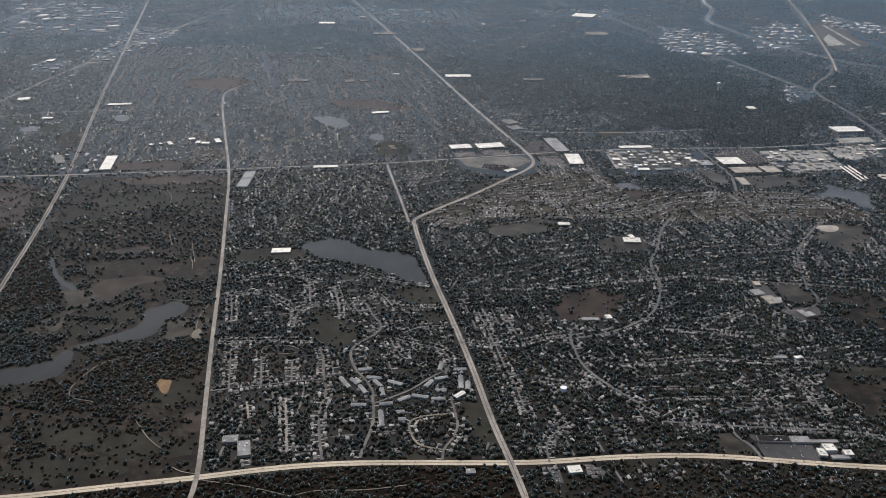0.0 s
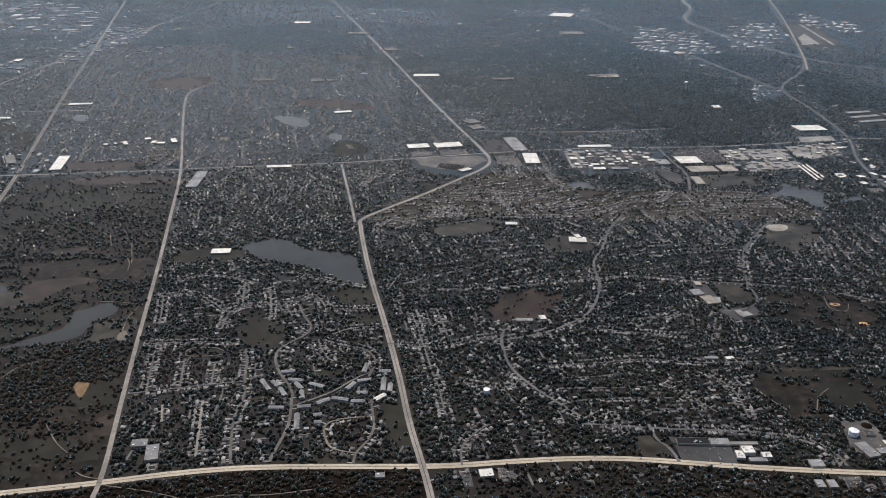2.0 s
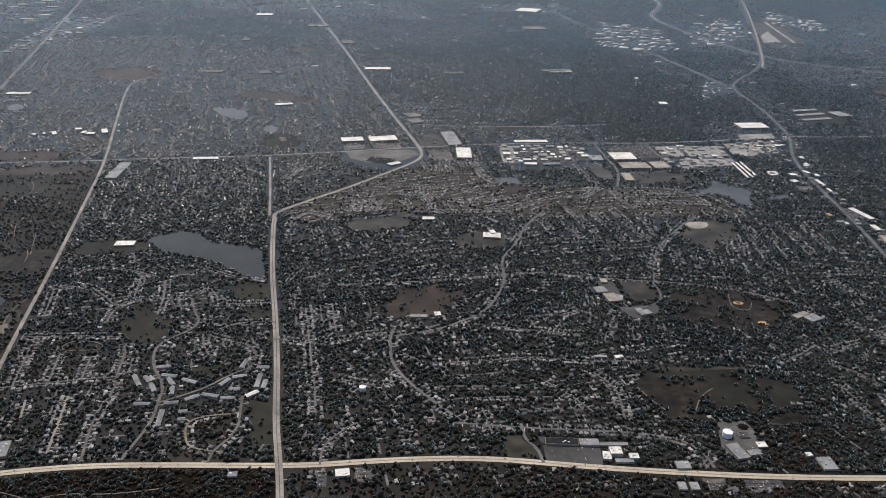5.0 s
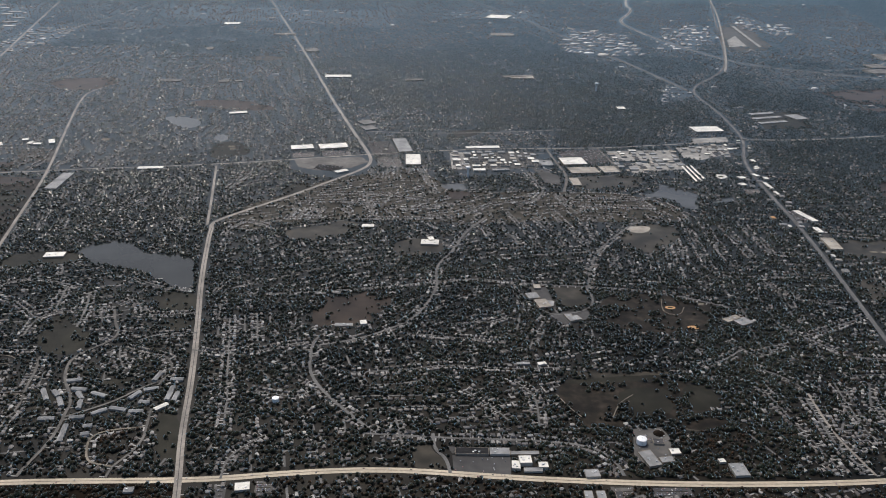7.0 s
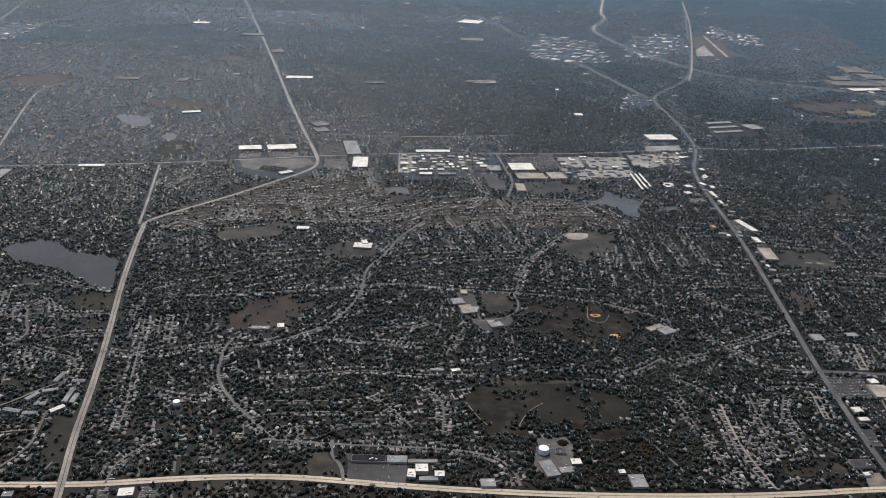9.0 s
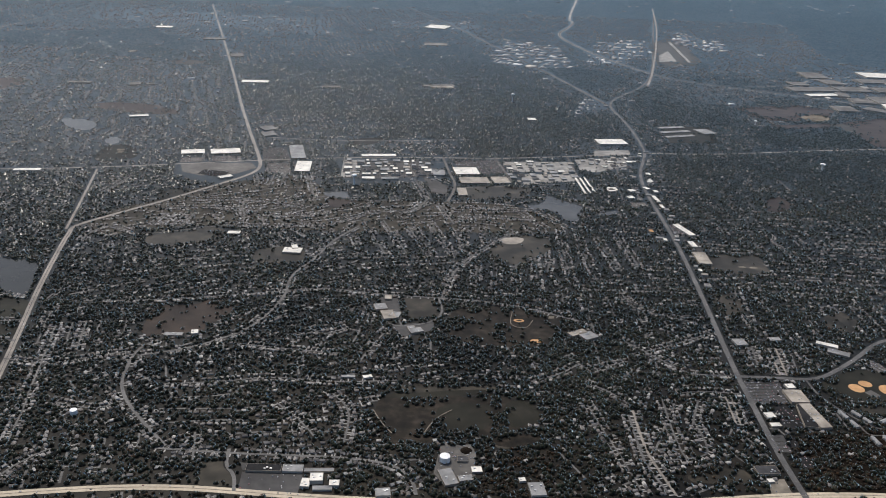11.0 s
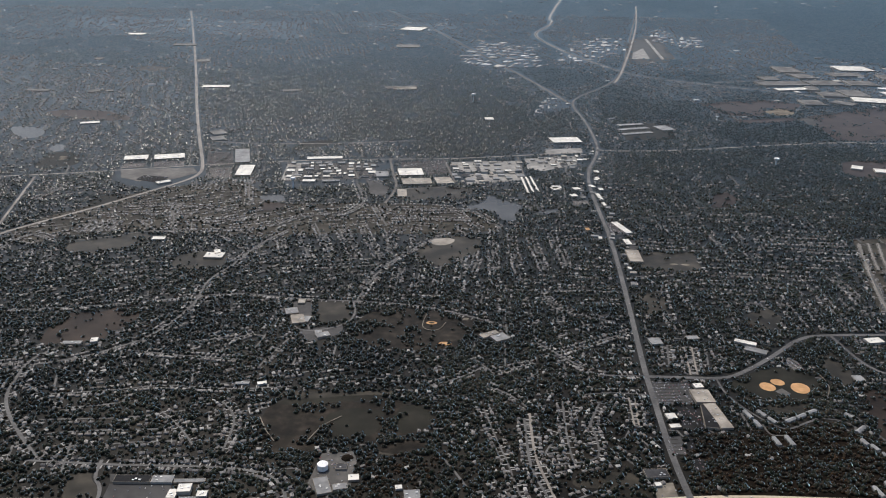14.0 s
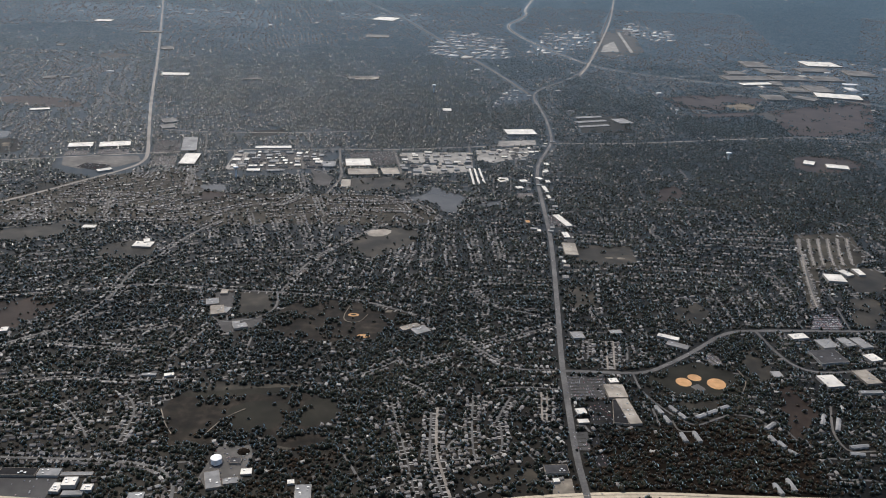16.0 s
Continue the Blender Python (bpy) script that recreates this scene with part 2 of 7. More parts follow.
def band(grid, points, width, value):
    for a, b in zip(points, points[1:]):
        sy, sx, gx, gy = span([a, b], width)
        dx, dy = b[0] - a[0], b[1] - a[1]
        f = (((gx - a[0]) * dx + (gy - a[1]) * dy) / (dx * dx + dy * dy + 1e-9)).clip(0, 1)
        grid[sy, sx][np.hypot(gx - a[0] - f * dx, gy - a[1] - f * dy) < width] = value


def sample(grid, x, y):
    return grid[((y - Y0) / CELL).astype(int).clip(0, NY - 1), ((x - X0) / CELL).astype(int).clip(0, NX - 1)]


# ---- large structure ----
def part(name, bm, mat, parent, label=""):
    me = bpy.data.meshes.new(name)
    bm.to_mesh(me)
    bm.free()
    me.materials.append(mat)
    ob = new(name, me)
    ob.parent = parent
    return tagged(ob, label)


def rounded(points, steps=3, closed=True):
    """Corner cutting, so that shores, fields and bends run smoothly."""
    p = [Vector((*q, 0)).to_2d() for q in points]
    for _ in range(steps):
        q = []
        pairs = list(zip(p, p[1:] + p[:1])) if closed else list(zip(p, p[1:]))
        for a, b in pairs:
            q += [a * 0.75 + b * 0.25, a * 0.25 + b * 0.75]
        p = q if closed else [p[0]] + q[1:-1] + [p[-1]]
    return [(v.x, v.y) for v in p]


PATCHES = []


def patch(name, points, mat, z, label, category, trees=0.0, houses=0.0, soft=2, wobble=0.0):
    pts = rounded(points, soft) if soft else list(points)
    if soft and category == "field" and not wobble:
        wobble = 8.0
    if wobble:
        pts = [(x + wobble * noise.noise((x * 0.05, y * 0.05, 1)), y + wobble * noise.noise((x * 0.05, y * 0.05, 7))) for x, y in pts]
    if trees is not None:
        clear_area(pts, trees, houses)
        if category in ("field", "meadow", "park") or name == "lawn":
            ragged_edge(pts)
    PATCHES.append(name)
    z += 0.0004 * len(PATCHES)
    bm = bmesh.new()
    bmesh.ops.triangulate(bm, faces=[bm.faces.new([bm.verts.new((x, y, z)) for x, y in pts])])
    bmesh.ops.recalc_face_normals(bm, faces=bm.faces)
    if bm.faces[:][0].normal.z < 0:
        bmesh.ops.reverse_faces(bm, faces=bm.faces)
    return tagged(part(name, bm, mat, None), label, category, kind="structure")


def ribbon(points, width, z):
    bm = bmesh.new()
    rows = []
    for k, (x, y) in enumerate(points):
        a, b = points[max(0, k - 1)], points[min(len(points) - 1, k + 1)]
        d = Vector((b[0] - a[0], b[1] - a[1])).normalized()
        s = Vector((-d.y, d.x)) * width / 2
        rows.append((bm.verts.new((x + s.x, y + s.y, z)), bm.verts.new((x - s.x, y - s.y, z))))
    for (a, b), (c, d) in zip(rows, rows[1:]):
        bm.faces.new((a, b, d, c))
    return bm


ROAD_Z = [0.18]


def road(name, points, width, mat, label, verge=0.0, soft=2):
    pts = rounded(points, soft, False) if soft else points
    clear_line(pts, width + verge)
    ROAD_Z[0] += 0.004
    return tagged(part(name, ribbon(pts, width, ROAD_Z[0]), mat, None), label, "road", kind="structure")


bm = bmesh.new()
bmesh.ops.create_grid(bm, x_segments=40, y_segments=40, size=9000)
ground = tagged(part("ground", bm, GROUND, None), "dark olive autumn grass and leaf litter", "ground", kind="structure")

# zones with few or no houses: outline, trees, houses
for pts, tr, ho in [
    ([(-413.7, 419.5), (-434.7, 504.1), (-464.9, 631.5), (-496.3, 769.5), (-571.8, 1073), (-769.4, 1061.2), (-738.3, 872.1), (-698.7, 700.5), (-658.1, 463.7), (-609.2, 389), (-536.2, 392.4)], 0.12, 0.0),
    ([(-535, 390.2), (-412.4, 415.4), (-320.9, 435.5), (-266.4, 439.3), (-203.9, 440.9), (-190.2, 408.2), (-273.7, 344.6), (-472.5, 335.7)], 0.8, 0.0),
    ([(348.4, 532.5), (364.9, 536.4), (466.7, 553.5), (511.7, 523.7), (502, 468), (483.6, 427.7), (340.4, 464.4)], 0.95, 0.15),
    ([(40.3, 595.6), (67.1, 589.4), (109.1, 595.2), (149.2, 590.3), (105.8, 576.8), (65.5, 576.3)], 1.0, 0.0),
    ([(138.7, 527.2), (184.1, 539.9), (186.1, 493.7), (177.9, 457.1), (122, 457.3), (134.3, 492.2)], 0.95, 0.2),
    ([(-159.5, 536.7), (-109.1, 540.6), (-89.4, 514.4), (-121.9, 512), (-155.8, 518.1)], 0.95, 0.2),
    ([(487.4, 667.4), (513.3, 688.9), (532.9, 681.4), (520.5, 641.7), (496.7, 640.8)], 1.0, 0.0),
    ([(2.6, 1115.3), (53.1, 1112.8), (66.9, 1088.3), (42.3, 1055.7), (5.5, 1070.5)], 1.0, 0.0),
    ([(452.1, 556.7), (469.3, 560.9), (487.7, 523), (491.1, 467.7), (418.8, 466.1)], 1.0, 0.0),
    ([(-591.1, 496.6), (-531.9, 567.6), (-510.3, 587.9), (-472.2, 599.7), (-442.9, 519.6), (-469.9, 526.6), (-487.8, 525.7), (-480.8, 483), (-531.9, 491.7)], 0.9, 0.0),
    ([(-706.8, 715.9), (-675.5, 762.9), (-618.0, 663.5), (-629.8, 629.7), (-646.2, 601.2)], 0.9, 0.0),
    ([(-651.6, 611.3), (-613.1, 608.0), (-592.2, 593.7), (-586.1, 564.9), (-621.3, 554.0)], 0.85, 0.0),
    ([(-547.3, 514.6), (-545.8, 544.2), (-529.4, 567.7), (-510.9, 582.9), (-488.5, 560.5), (-477.8, 508.3), (-506.2, 503.8), (-535.6, 510.3)], 1.0, 0.0),
    ([(-575.3, 589.5), (-544.0, 598.1), (-506.8, 606.1), (-461.8, 610.4), (-448.3, 557.9), (-478.4, 552.0), (-512.0, 585.8), (-546.0, 566.9)], 0.8, 0.0),
    ([(-687.3, 805.6), (-620.4, 796.5), (-543.7, 800.6), (-536.8, 921.6), (-504.7, 799.6), (-541.7, 794.4), (-667.5, 769.3)], 0.45, 0.0),
    ([(-692.6, 883.9), (-647.4, 945.9), (-543.0, 951.8), (-506.6, 815.5), (-589.6, 824.1), (-627.9, 815.4), (-687.3, 805.6)], 0.55, 0.0),
    ([(-751.4, 871.3), (-714.3, 864.2), (-683.2, 789.9), (-713.9, 804.2)], 0.8, 0.0),
    ([(-557.2, 447.7), (-524.2, 456), (-490.4, 425.1), (-527.7, 405.3), (-545.7, 410.4)], 0.85, 0.0),
    ([(-787.7, 869.3), (-696.7, 805.2), (-650.3, 718.9), (-619.2, 663.5), (-626.7, 623.3), (-668.6, 643.4)], 0.9, 0.0),
    ([(-584.3, 671.3), (-558.6, 697.4), (-533, 650.4), (-566.5, 615.6), (-597.4, 583.5), (-609.2, 603), (-593.6, 630.4)], 0.7, 0.0),
    ([(-651.8, 761.2), (-500.8, 781.3), (-499.2, 775.3), (-649.2, 755.5)], 0.6, 0.0),
    ([(-547.2, 738.1), (-496.4, 754.9), (-482.8, 701.4), (-528.2, 699)], 0.8, 0.0),
    ([(-711.1, 864.4), (-529.6, 883.7), (-513.5, 815.1), (-629.8, 812.1), (-684.3, 805.9)], 0.35, 0.0),
    ([(-532.8, 484.2), (-443, 484.8), (-449.6, 466.5), (-524.8, 466.4)], 0.35, 0.0),
    ([(-559.1, 1029.2), (-347.9, 1091.5), (-307.2, 915), (-347.3, 875.5), (-434.2, 844.5), (-497.9, 816)], 0.7, 1.15),
    ([(-407.3, 424), (-434.2, 528.3), (-474, 701.8), (-477.7, 763.1), (-418.5, 766.3), (-308.5, 736.9), (-270.4, 722.8), (-247.9, 621.2), (-209.4, 454.1), (-321.6, 440.5)], 0.5, 0.8),
    ([(466, 1340.9), (923.6, 1347.7), (880.7, 1142), (818.7, 1021.6), (583.7, 1116.9), (445.9, 1211.7)], 0.9, 0.5),
    ([(-197, 1836.8), (376, 2023.5), (467, 1709.8), (401.6, 1426.2), (160.3, 1354.3), (-134.9, 1336.2)], 0.8, 0.6),
    ([(-363.6, 1956.7), (186.0, 2438.6), (319.3, 2009.3), (368.8, 1505.5), (290.7, 1282.0), (34.0, 1292.4), (-188.1, 1512.2)], 0.95, 0.22),
    ([(-209.1, 1501.8), (36.7, 1483.2), (17.6, 1291.4), (-119.5, 1299.8), (-172.7, 1349.9)], 0.4, 1.2),
    ([(-473.9, 1878.4), (-330.2, 1823.6), (-219.7, 1466.1), (-175.1, 1279.2), (-355.6, 1267.8), (-433.1, 1451.8)], 0.45, 1.2),
    ([(-725.8, 1621.2), (-501.8, 1637.1), (-433.1, 1451.8), (-385.9, 1143.1), (-575.4, 1104.2)], 0.3, 1.5),
    ([(-784.6, 2037.7), (-504.6, 2020.6), (-407.3, 1850.1), (-456.8, 1640.3), (-625.5, 1682.7), (-716.1, 1763.9)], 0.5, 1.0),
    ([(-1140.9, 2325.0), (-703.7, 2528.1), (-476.2, 2281.7), (-509.5, 2059.5), (-969.5, 2047.1)], 0.9, 0.12),
    ([(-1478.6, 2179.2), (-1225.1, 2297.4), (-1103.9, 2012.4), (-1125.0, 1796.4), (-1127.5, 1646.6), (-1167.8, 1590.0)], 0.9, 0.25),
    ([(-1112.8, 1485.7), (-1004.1, 1644.5), (-1016.0, 1760.2), (-912.9, 1441.1), (-944.6, 1396.7), (-909.1, 1200.4), (-901.2, 1084.6)], 0.55, 0.5),
    ([(-1061.8, 1388.9), (-925.0, 1398.0), (-820.2, 1103.0), (-875.0, 1034.8)], 0.5, 0.35),
    ([(-1046.9, 1869.1), (-899.4, 1915.5), (-838.5, 1724.8), (-843.5, 1667.0), (-883.2, 1584.2), (-937.7, 1580.4)], 0.25, 1.6),
    ([(-962.5, 1984.7), (-749.0, 2064.7), (-662.6, 1798.9), (-713.1, 1751.9), (-844.1, 1742.3)], 0.3, 1.6),
    ([(-874.4, 1361.2), (-793.8, 1374.4), (-761.2, 1259.0), (-843.5, 1237.0)], 0.25, 1.6),
    ([(-921.4, 1581.5), (-731.4, 1620.8), (-626.6, 1267.5), (-751.1, 1256.3), (-795.1, 1386.3), (-880.9, 1400.9)], 0.35, 1.3),
    ([(-730.0, 1205.3), (-609.9, 1206.5), (-592.1, 1147.6), (-739.6, 1138.6)], 0.25, 1.6),
    ([(463.3, 1327.1), (923.2, 1353.6), (717.0, 941.2), (465.9, 1100.4)], 0.85, 0.55),
    ([(551.4, 1931.3), (702.1, 1783.3), (702.9, 1571.9), (496.2, 1557.5)], 0.9, 0.25),
    ([(714.0, 1540.4), (853.8, 1568.3), (878.7, 1413.6), (680.6, 1390.2), (666.5, 1468.0)], 1.0, 0.1),
    ([(733.5, 1947.4), (908.7, 1881.3), (716.5, 1710.0), (588.6, 1804.2)], 0.3, 1.3),
    ([(961.6, 2748.4), (1277.1, 2931.8), (1214.2, 2402.6), (909.2, 2051.6), (805.9, 2280.0)], 0.35, 1.2),
    ([(1476.8, 3491.9), (2161.8, 3831.3), (1378.8, 2265.0), (1217.6, 2372.6)], 1.0, 0.05),
    ([(640.2, 1380.4), (865.8, 1364.5), (746.9, 1138.7), (548.3, 1211.2)], 1.0, 0.3),
    ([(389.8, 2190.9), (522.7, 2077.7), (570.8, 1968.4), (477.4, 1857.8), (379.0, 1849.4)], 1.0, 0.1),
    ([(184.6, 565.2), (235.3, 576.4), (226.0, 522.6), (207.2, 463.9), (136.0, 460.3), (141.0, 497.6), (178.5, 509.6)], 1.0, 0.1),
    ([(-297, 914), (-255.1, 1017.9), (-150, 1120.2), (-56.5, 1138.5), (-24.6, 1029.4), (123, 1048.1), (217.4, 1041.4), (276.3, 973.6), (245, 944.7), (-24.4, 921), (-132.4, 944.5), (-222, 917.5), (-255.1, 888.8)], 0.15, 1.6),
    ([(-583.7, 1142.6), (-269.3, 1171.3), (-291.7, 1291.7), (-300, 1708.1), (-492, 1949.3), (-769, 1855.9), (-701.1, 1435.9)], 0.26, 1.5),
    ([(-798.5, 1090.8), (-591.5, 1103.3), (-741, 1594.4), (-709, 1734.5), (-787, 2163.8), (-1087, 2096), (-969, 1658.2)], 0.26, 1.5),
    ([(-59, 1236.9), (114, 1259.5), (160.3, 1354.3), (-172.4, 1344.7), (-154.4, 1250.3)], 0.4, 1.2),
    ([(216.8, 733.2), (283.5, 730.6), (322.6, 762.9), (358.4, 790.8), (376.2, 880.6), (339.7, 947.7), (211.5, 903.3), (209.8, 782.8)], 0.5, 1.4),
    ([(418.6, 992.1), (540.1, 961.7), (662.7, 933.2), (599.1, 777.2), (516.4, 712.9), (435.9, 677.3), (369.2, 717.4)], 0.5, 1.4),
    ([(220.3, 695.1), (299.2, 698), (257.9, 613.9), (244, 530.5), (200.1, 456.6), (173.8, 455.8), (192.8, 514.4), (185.3, 543.7), (182.2, 611.3)], 0.9, 0.4),
    ([(-90, 914.3), (142.5, 934.2), (111.1, 765.4), (-29.8, 759.8), (-24.3, 832.4)], 0.45, 1.3),
    ([(-276.3, 870.5), (-84.2, 822.1), (-46.6, 759.1), (-166.7, 738.6), (-241.9, 731.8)], 0.48, 1.2),
]:
    clear_area(pts, tr, ho)
for pts in [[(-589.9, 388.2), (-535, 390.2), (-412.4, 415.4), (-320.9, 435.5), (-266.4, 439.3), (-203.9, 440.9), (-190.2, 408.2), (-273.7, 344.6), (-538.4, 332.8)], [(-413.7, 419.5), (-457, 590.5), (-521.8, 592.2), (-599.3, 512.1), (-658.1, 463.7), (-609.2, 389)], [(360.9, 536.3), (469.3, 560.9), (514.6, 530.4), (507.3, 463.7), (339.7, 460.1)],
            [(139.3, 512.8), (190.5, 507.4), (174.2, 457), (125.8, 457.4)], [(-177.1, 441.4), (-46.3, 456.7), (50, 448.9), (260.1, 451.3), (235.5, 399), (-163.4, 388.6)], [(-278.9, 500), (-239.7, 509.6), (-238.4, 448.2), (-273.2, 451.1)], [(-429.6, 520.3), (-380.4, 530.9), (-361.2, 576.1), (-437.9, 611.6), (-447.3, 591)], [(-787.7, 869.3), (-696.7, 805.2), (-619.2, 663.5), (-668.6, 643.4)]]:
    mark(AUTUMNAL, pts, 1.0)

FIELD = "open field of dry autumn grass"
# meadows, lawns and water west of the long avenue
patch("meadow", [(-414.2, 421.3), (-434.7, 504.1), (-464.9, 631.5), (-496.3, 769.5), (-570.4, 1068), (-767.3, 1056.3), (-736.3, 872.2), (-697.3, 697.9), (-665.1, 508.9), (-588.2, 385.5), (-535.6, 391.3), (-468.4, 409.2)], MEADOW, 0.04, "wide brown wetland meadow with scattered scrub", "meadow", None, soft=0)
patch("meadow", [(-666.7, 764.8), (-586.1, 779.7), (-538.2, 793.0), (-502.5, 791.9), (-486.8, 723.4), (-527.2, 730.8), (-547.9, 743.6), (-605.9, 737.7), (-636.1, 719.6)], MEADOW, 0.045, "dark brown mown marsh field", "field", 0.01, soft=1, wobble=3)
patch("meadow", [(-625.3, 797.8), (-620.4, 812.5), (-586.1, 817.7), (-587.7, 804.6), (-616.1, 793.5)], HEATH, 0.06, "strip of pale dry reeds", "reeds", 0.0, soft=2, wobble=2)
patch("meadow", [(-619.1, 713.8), (-600.8, 732.4), (-548.1, 740.8), (-543.4, 727.2), (-569.4, 719.1), (-576.7, 696.5), (-578.6, 677.6), (-600.1, 682.6)], HEATH, 0.055, "bleached tan reeds by the stream", "reeds", 0.0, soft=2, wobble=3)
patch("meadow", [(-653.5, 716.0), (-624.8, 720.2), (-600.9, 697.8), (-586.7, 677.2), (-606.9, 660.5), (-599.9, 619.2), (-614.0, 613.2), (-631.9, 631.8), (-613.3, 650.8), (-618.0, 675.6)], DRY, 0.06, "wet green meadow by the stream", "meadow", 0.0, soft=2, wobble=4)
patch("meadow", [(-593.0, 647.3), (-571.1, 686.6), (-548.9, 679.1), (-539.2, 638.7), (-559.2, 610.7), (-579.7, 599.4), (-591.8, 603.9)], LAWN, 0.05, "dark damp meadow between the ponds", "meadow", 0.08, soft=2, wobble=5)
patch("meadow", [(-513.0, 631.2), (-510.5, 646.9), (-488.5, 652.6), (-475.7, 657.9), (-467.8, 620.6), (-482.7, 609.4), (-496.6, 605.6), (-508.2, 610.1)], DRY, 0.055, "pale dry grass on the pond bank", "meadow", 0.02, soft=2, wobble=3)
patch("meadow", [(-538.9, 714.0), (-486.8, 711.5), (-479.0, 676.6), (-493.8, 669.9), (-523.9, 686.6)], LAWN, 0.05, "dark grass by the avenue", "field", 0.25, soft=2, wobble=4)
patch("meadow", [(-716.8, 869.5), (-736.0, 984.1), (-645.6, 1024.1), (-559.6, 1017.3), (-546.2, 958.0), (-649.7, 952.0), (-683.6, 878.7)], LAWN, 0.05, "open field of dark dry grass", "field", 0.08, soft=2, wobble=8)
patch("meadow", [(-720.8, 1048.9), (-656.2, 1078.2), (-578.8, 1072.5), (-565.6, 1033.6), (-641.3, 1033.9), (-703.7, 1025.5)], HEATH, 0.055, "open field of pale dry grass", "field", 0.03, soft=2, wobble=4)
patch("meadow", [(-839.2, 967.0), (-801.2, 964.8), (-766.3, 908.6), (-765.3, 885.5), (-792.4, 878.3)], HEATH, 0.055, "open brown field by the far highway", "field", 0.02, soft=2, wobble=5)
patch("meadow", [(-801.4, 980.3), (-772.3, 982.0), (-743.6, 890.5), (-751.4, 871.3)], LAWN, 0.05, "dark rough grass beside the highway", "field", 0.2, soft=2, wobble=4)
patch("meadow", [(-582.5, 480.3), (-542.7, 477.8), (-493.3, 471.5), (-436.2, 463.6), (-422.9, 440.9), (-459.1, 436.0), (-533.1, 448.8), (-568.6, 453.9)], LAWN, 0.05, "open field of dark dry grass", "field", 0.05, soft=2, wobble=8)
patch("meadow", [(-558.3, 434.5), (-514.2, 443.1), (-455.7, 426.7), (-489.8, 405.9), (-542.6, 404.6)], LAWN, 0.05, "open field of dark dry grass", "field", 0.12, soft=2, wobble=8)
patch("meadow", [(-449.5, 491.9), (-440.7, 498.4), (-432.5, 492.7), (-428.2, 467.5), (-441.6, 473.9)], HEATH, 0.055, "open field of dry autumn grass", "field", 0.0, soft=2, wobble=3)
patch("meadow", [(-483.2, 525.9), (-450.7, 553.3), (-436.2, 507.9), (-459.3, 495.2), (-478.3, 505.9)], LAWN, 0.05, "open grass beside a bare sand patch", "field", 0.06, soft=2, wobble=4)
patch("pond", [(-540.5, 659.2), (-525.2, 674.3), (-516.6, 684.5), (-500.5, 675.5), (-498.9, 660.2), (-509.9, 648.1), (-513.2, 633.4), (-512.4, 616.2), (-522.4, 607.4), (-544.8, 600.1), (-566.4, 592.0), (-572.3, 582.8), (-577.8, 588.4), (-561.3, 603.4), (-544.2, 617.8), (-534.6, 633.4), (-534.2, 648.0)], WATER, 0.09, "still grey-green pond in the wetland", "pond", 0.0, soft=1, wobble=2)
patch("pond", [(-623.2, 548.5), (-594.3, 557.1), (-583.7, 565.0), (-581.9, 584.3), (-570.9, 582.9), (-566.7, 565.9), (-565.2, 547.7), (-568.2, 537.0), (-590.6, 530.8), (-611.4, 526.4)], WATER, 0.09, "still grey-green pond in the wetland", "pond", 0.0, soft=1, wobble=3)
patch("stream", [(-690.3, 786.4), (-684.2, 786.7), (-664.0, 746.0), (-640.1, 719.4), (-620.8, 704.5), (-620.8, 696.7), (-642.1, 711.3), (-666.1, 740.2)], WATER, 0.09, "narrow winding stream through the wetland", "stream", 0.0, soft=1, wobble=1)
patch("lake", [(-425.2, 824.8), (-414.7, 837), (-384.4, 857.5), (-354.1, 823.8), (-322.1, 819), (-297.7, 810.8), (-285.3, 780.8), (-276.5, 752.4), (-278.5, 735.7), (-288.2, 733.9), (-309.7, 750.6), (-342.3, 777.7), (-379.1, 781.7), (-400.1, 797.4)], WATER, 0.09, "calm grey suburban lake with wooded shores", "lake", wobble=4)
patch("lawn", [(-496.8, 800), (-462, 824.5), (-426.8, 823.1), (-403.9, 801.9), (-445.5, 779.7), (-484.6, 777.6)], LAWN, 0.06, "mown school lawn", "lawn")
patch("lawn", [(-385.2, 675.5), (-362.6, 676.6), (-352.9, 648.2), (-328.2, 638.4), (-325.6, 617.3), (-345.8, 601), (-375.6, 614.8)], LAWN, 0.06, "dark mown park lawn between houses", "lawn", 0.03)
patch("lawn", [(-240, 525.4), (-223.1, 520.6), (-206.3, 464.2), (-217.3, 463.7), (-231.6, 483.9)], LAWN, 0.06, "dark mown grass beside the arterial road", "lawn", 0.03)
patch("lawn", [(-307.9, 730.2), (-264.9, 725.7), (-255.1, 688.2), (-303.7, 682.1)], LAWN, 0.06, "dark mown grass between house rows", "lawn", 0.06)
patch("lawn", [(-281.3, 671.3), (-252, 674), (-249.7, 651.2), (-277.1, 646.5)], LAWN, 0.06, "dark mown grass between house rows", "lawn", 0.06)
patch("lawn", [(-298.2, 567.1), (-265.5, 573.3), (-269.5, 560.4), (-292.5, 556.7)], LAWN, 0.06, "dark mown grass between apartment rows", "lawn", 0.06)
patch("lawn", [(-338.1, 558.9), (-329.9, 557.5), (-317.1, 529.8), (-326.4, 531.9)], LAWN, 0.06, "dark mown grass between house rows", "lawn", 0.06)
patch("bare_patch", [(-487.3, 541), (-473.3, 543.4), (-471.4, 534.9), (-469.5, 520), (-473, 519.8), (-480.3, 530.2)], SAND, 0.07, "small bare patch of pale sand", "sand", soft=1)
patch("field", [(-849, 1712.5), (-783, 1741), (-711, 1752.3), (-695, 1677.9), (-726, 1621.4), (-770, 1618.2), (-817, 1658)], HEATH, 0.05, FIELD, "field", soft=1)
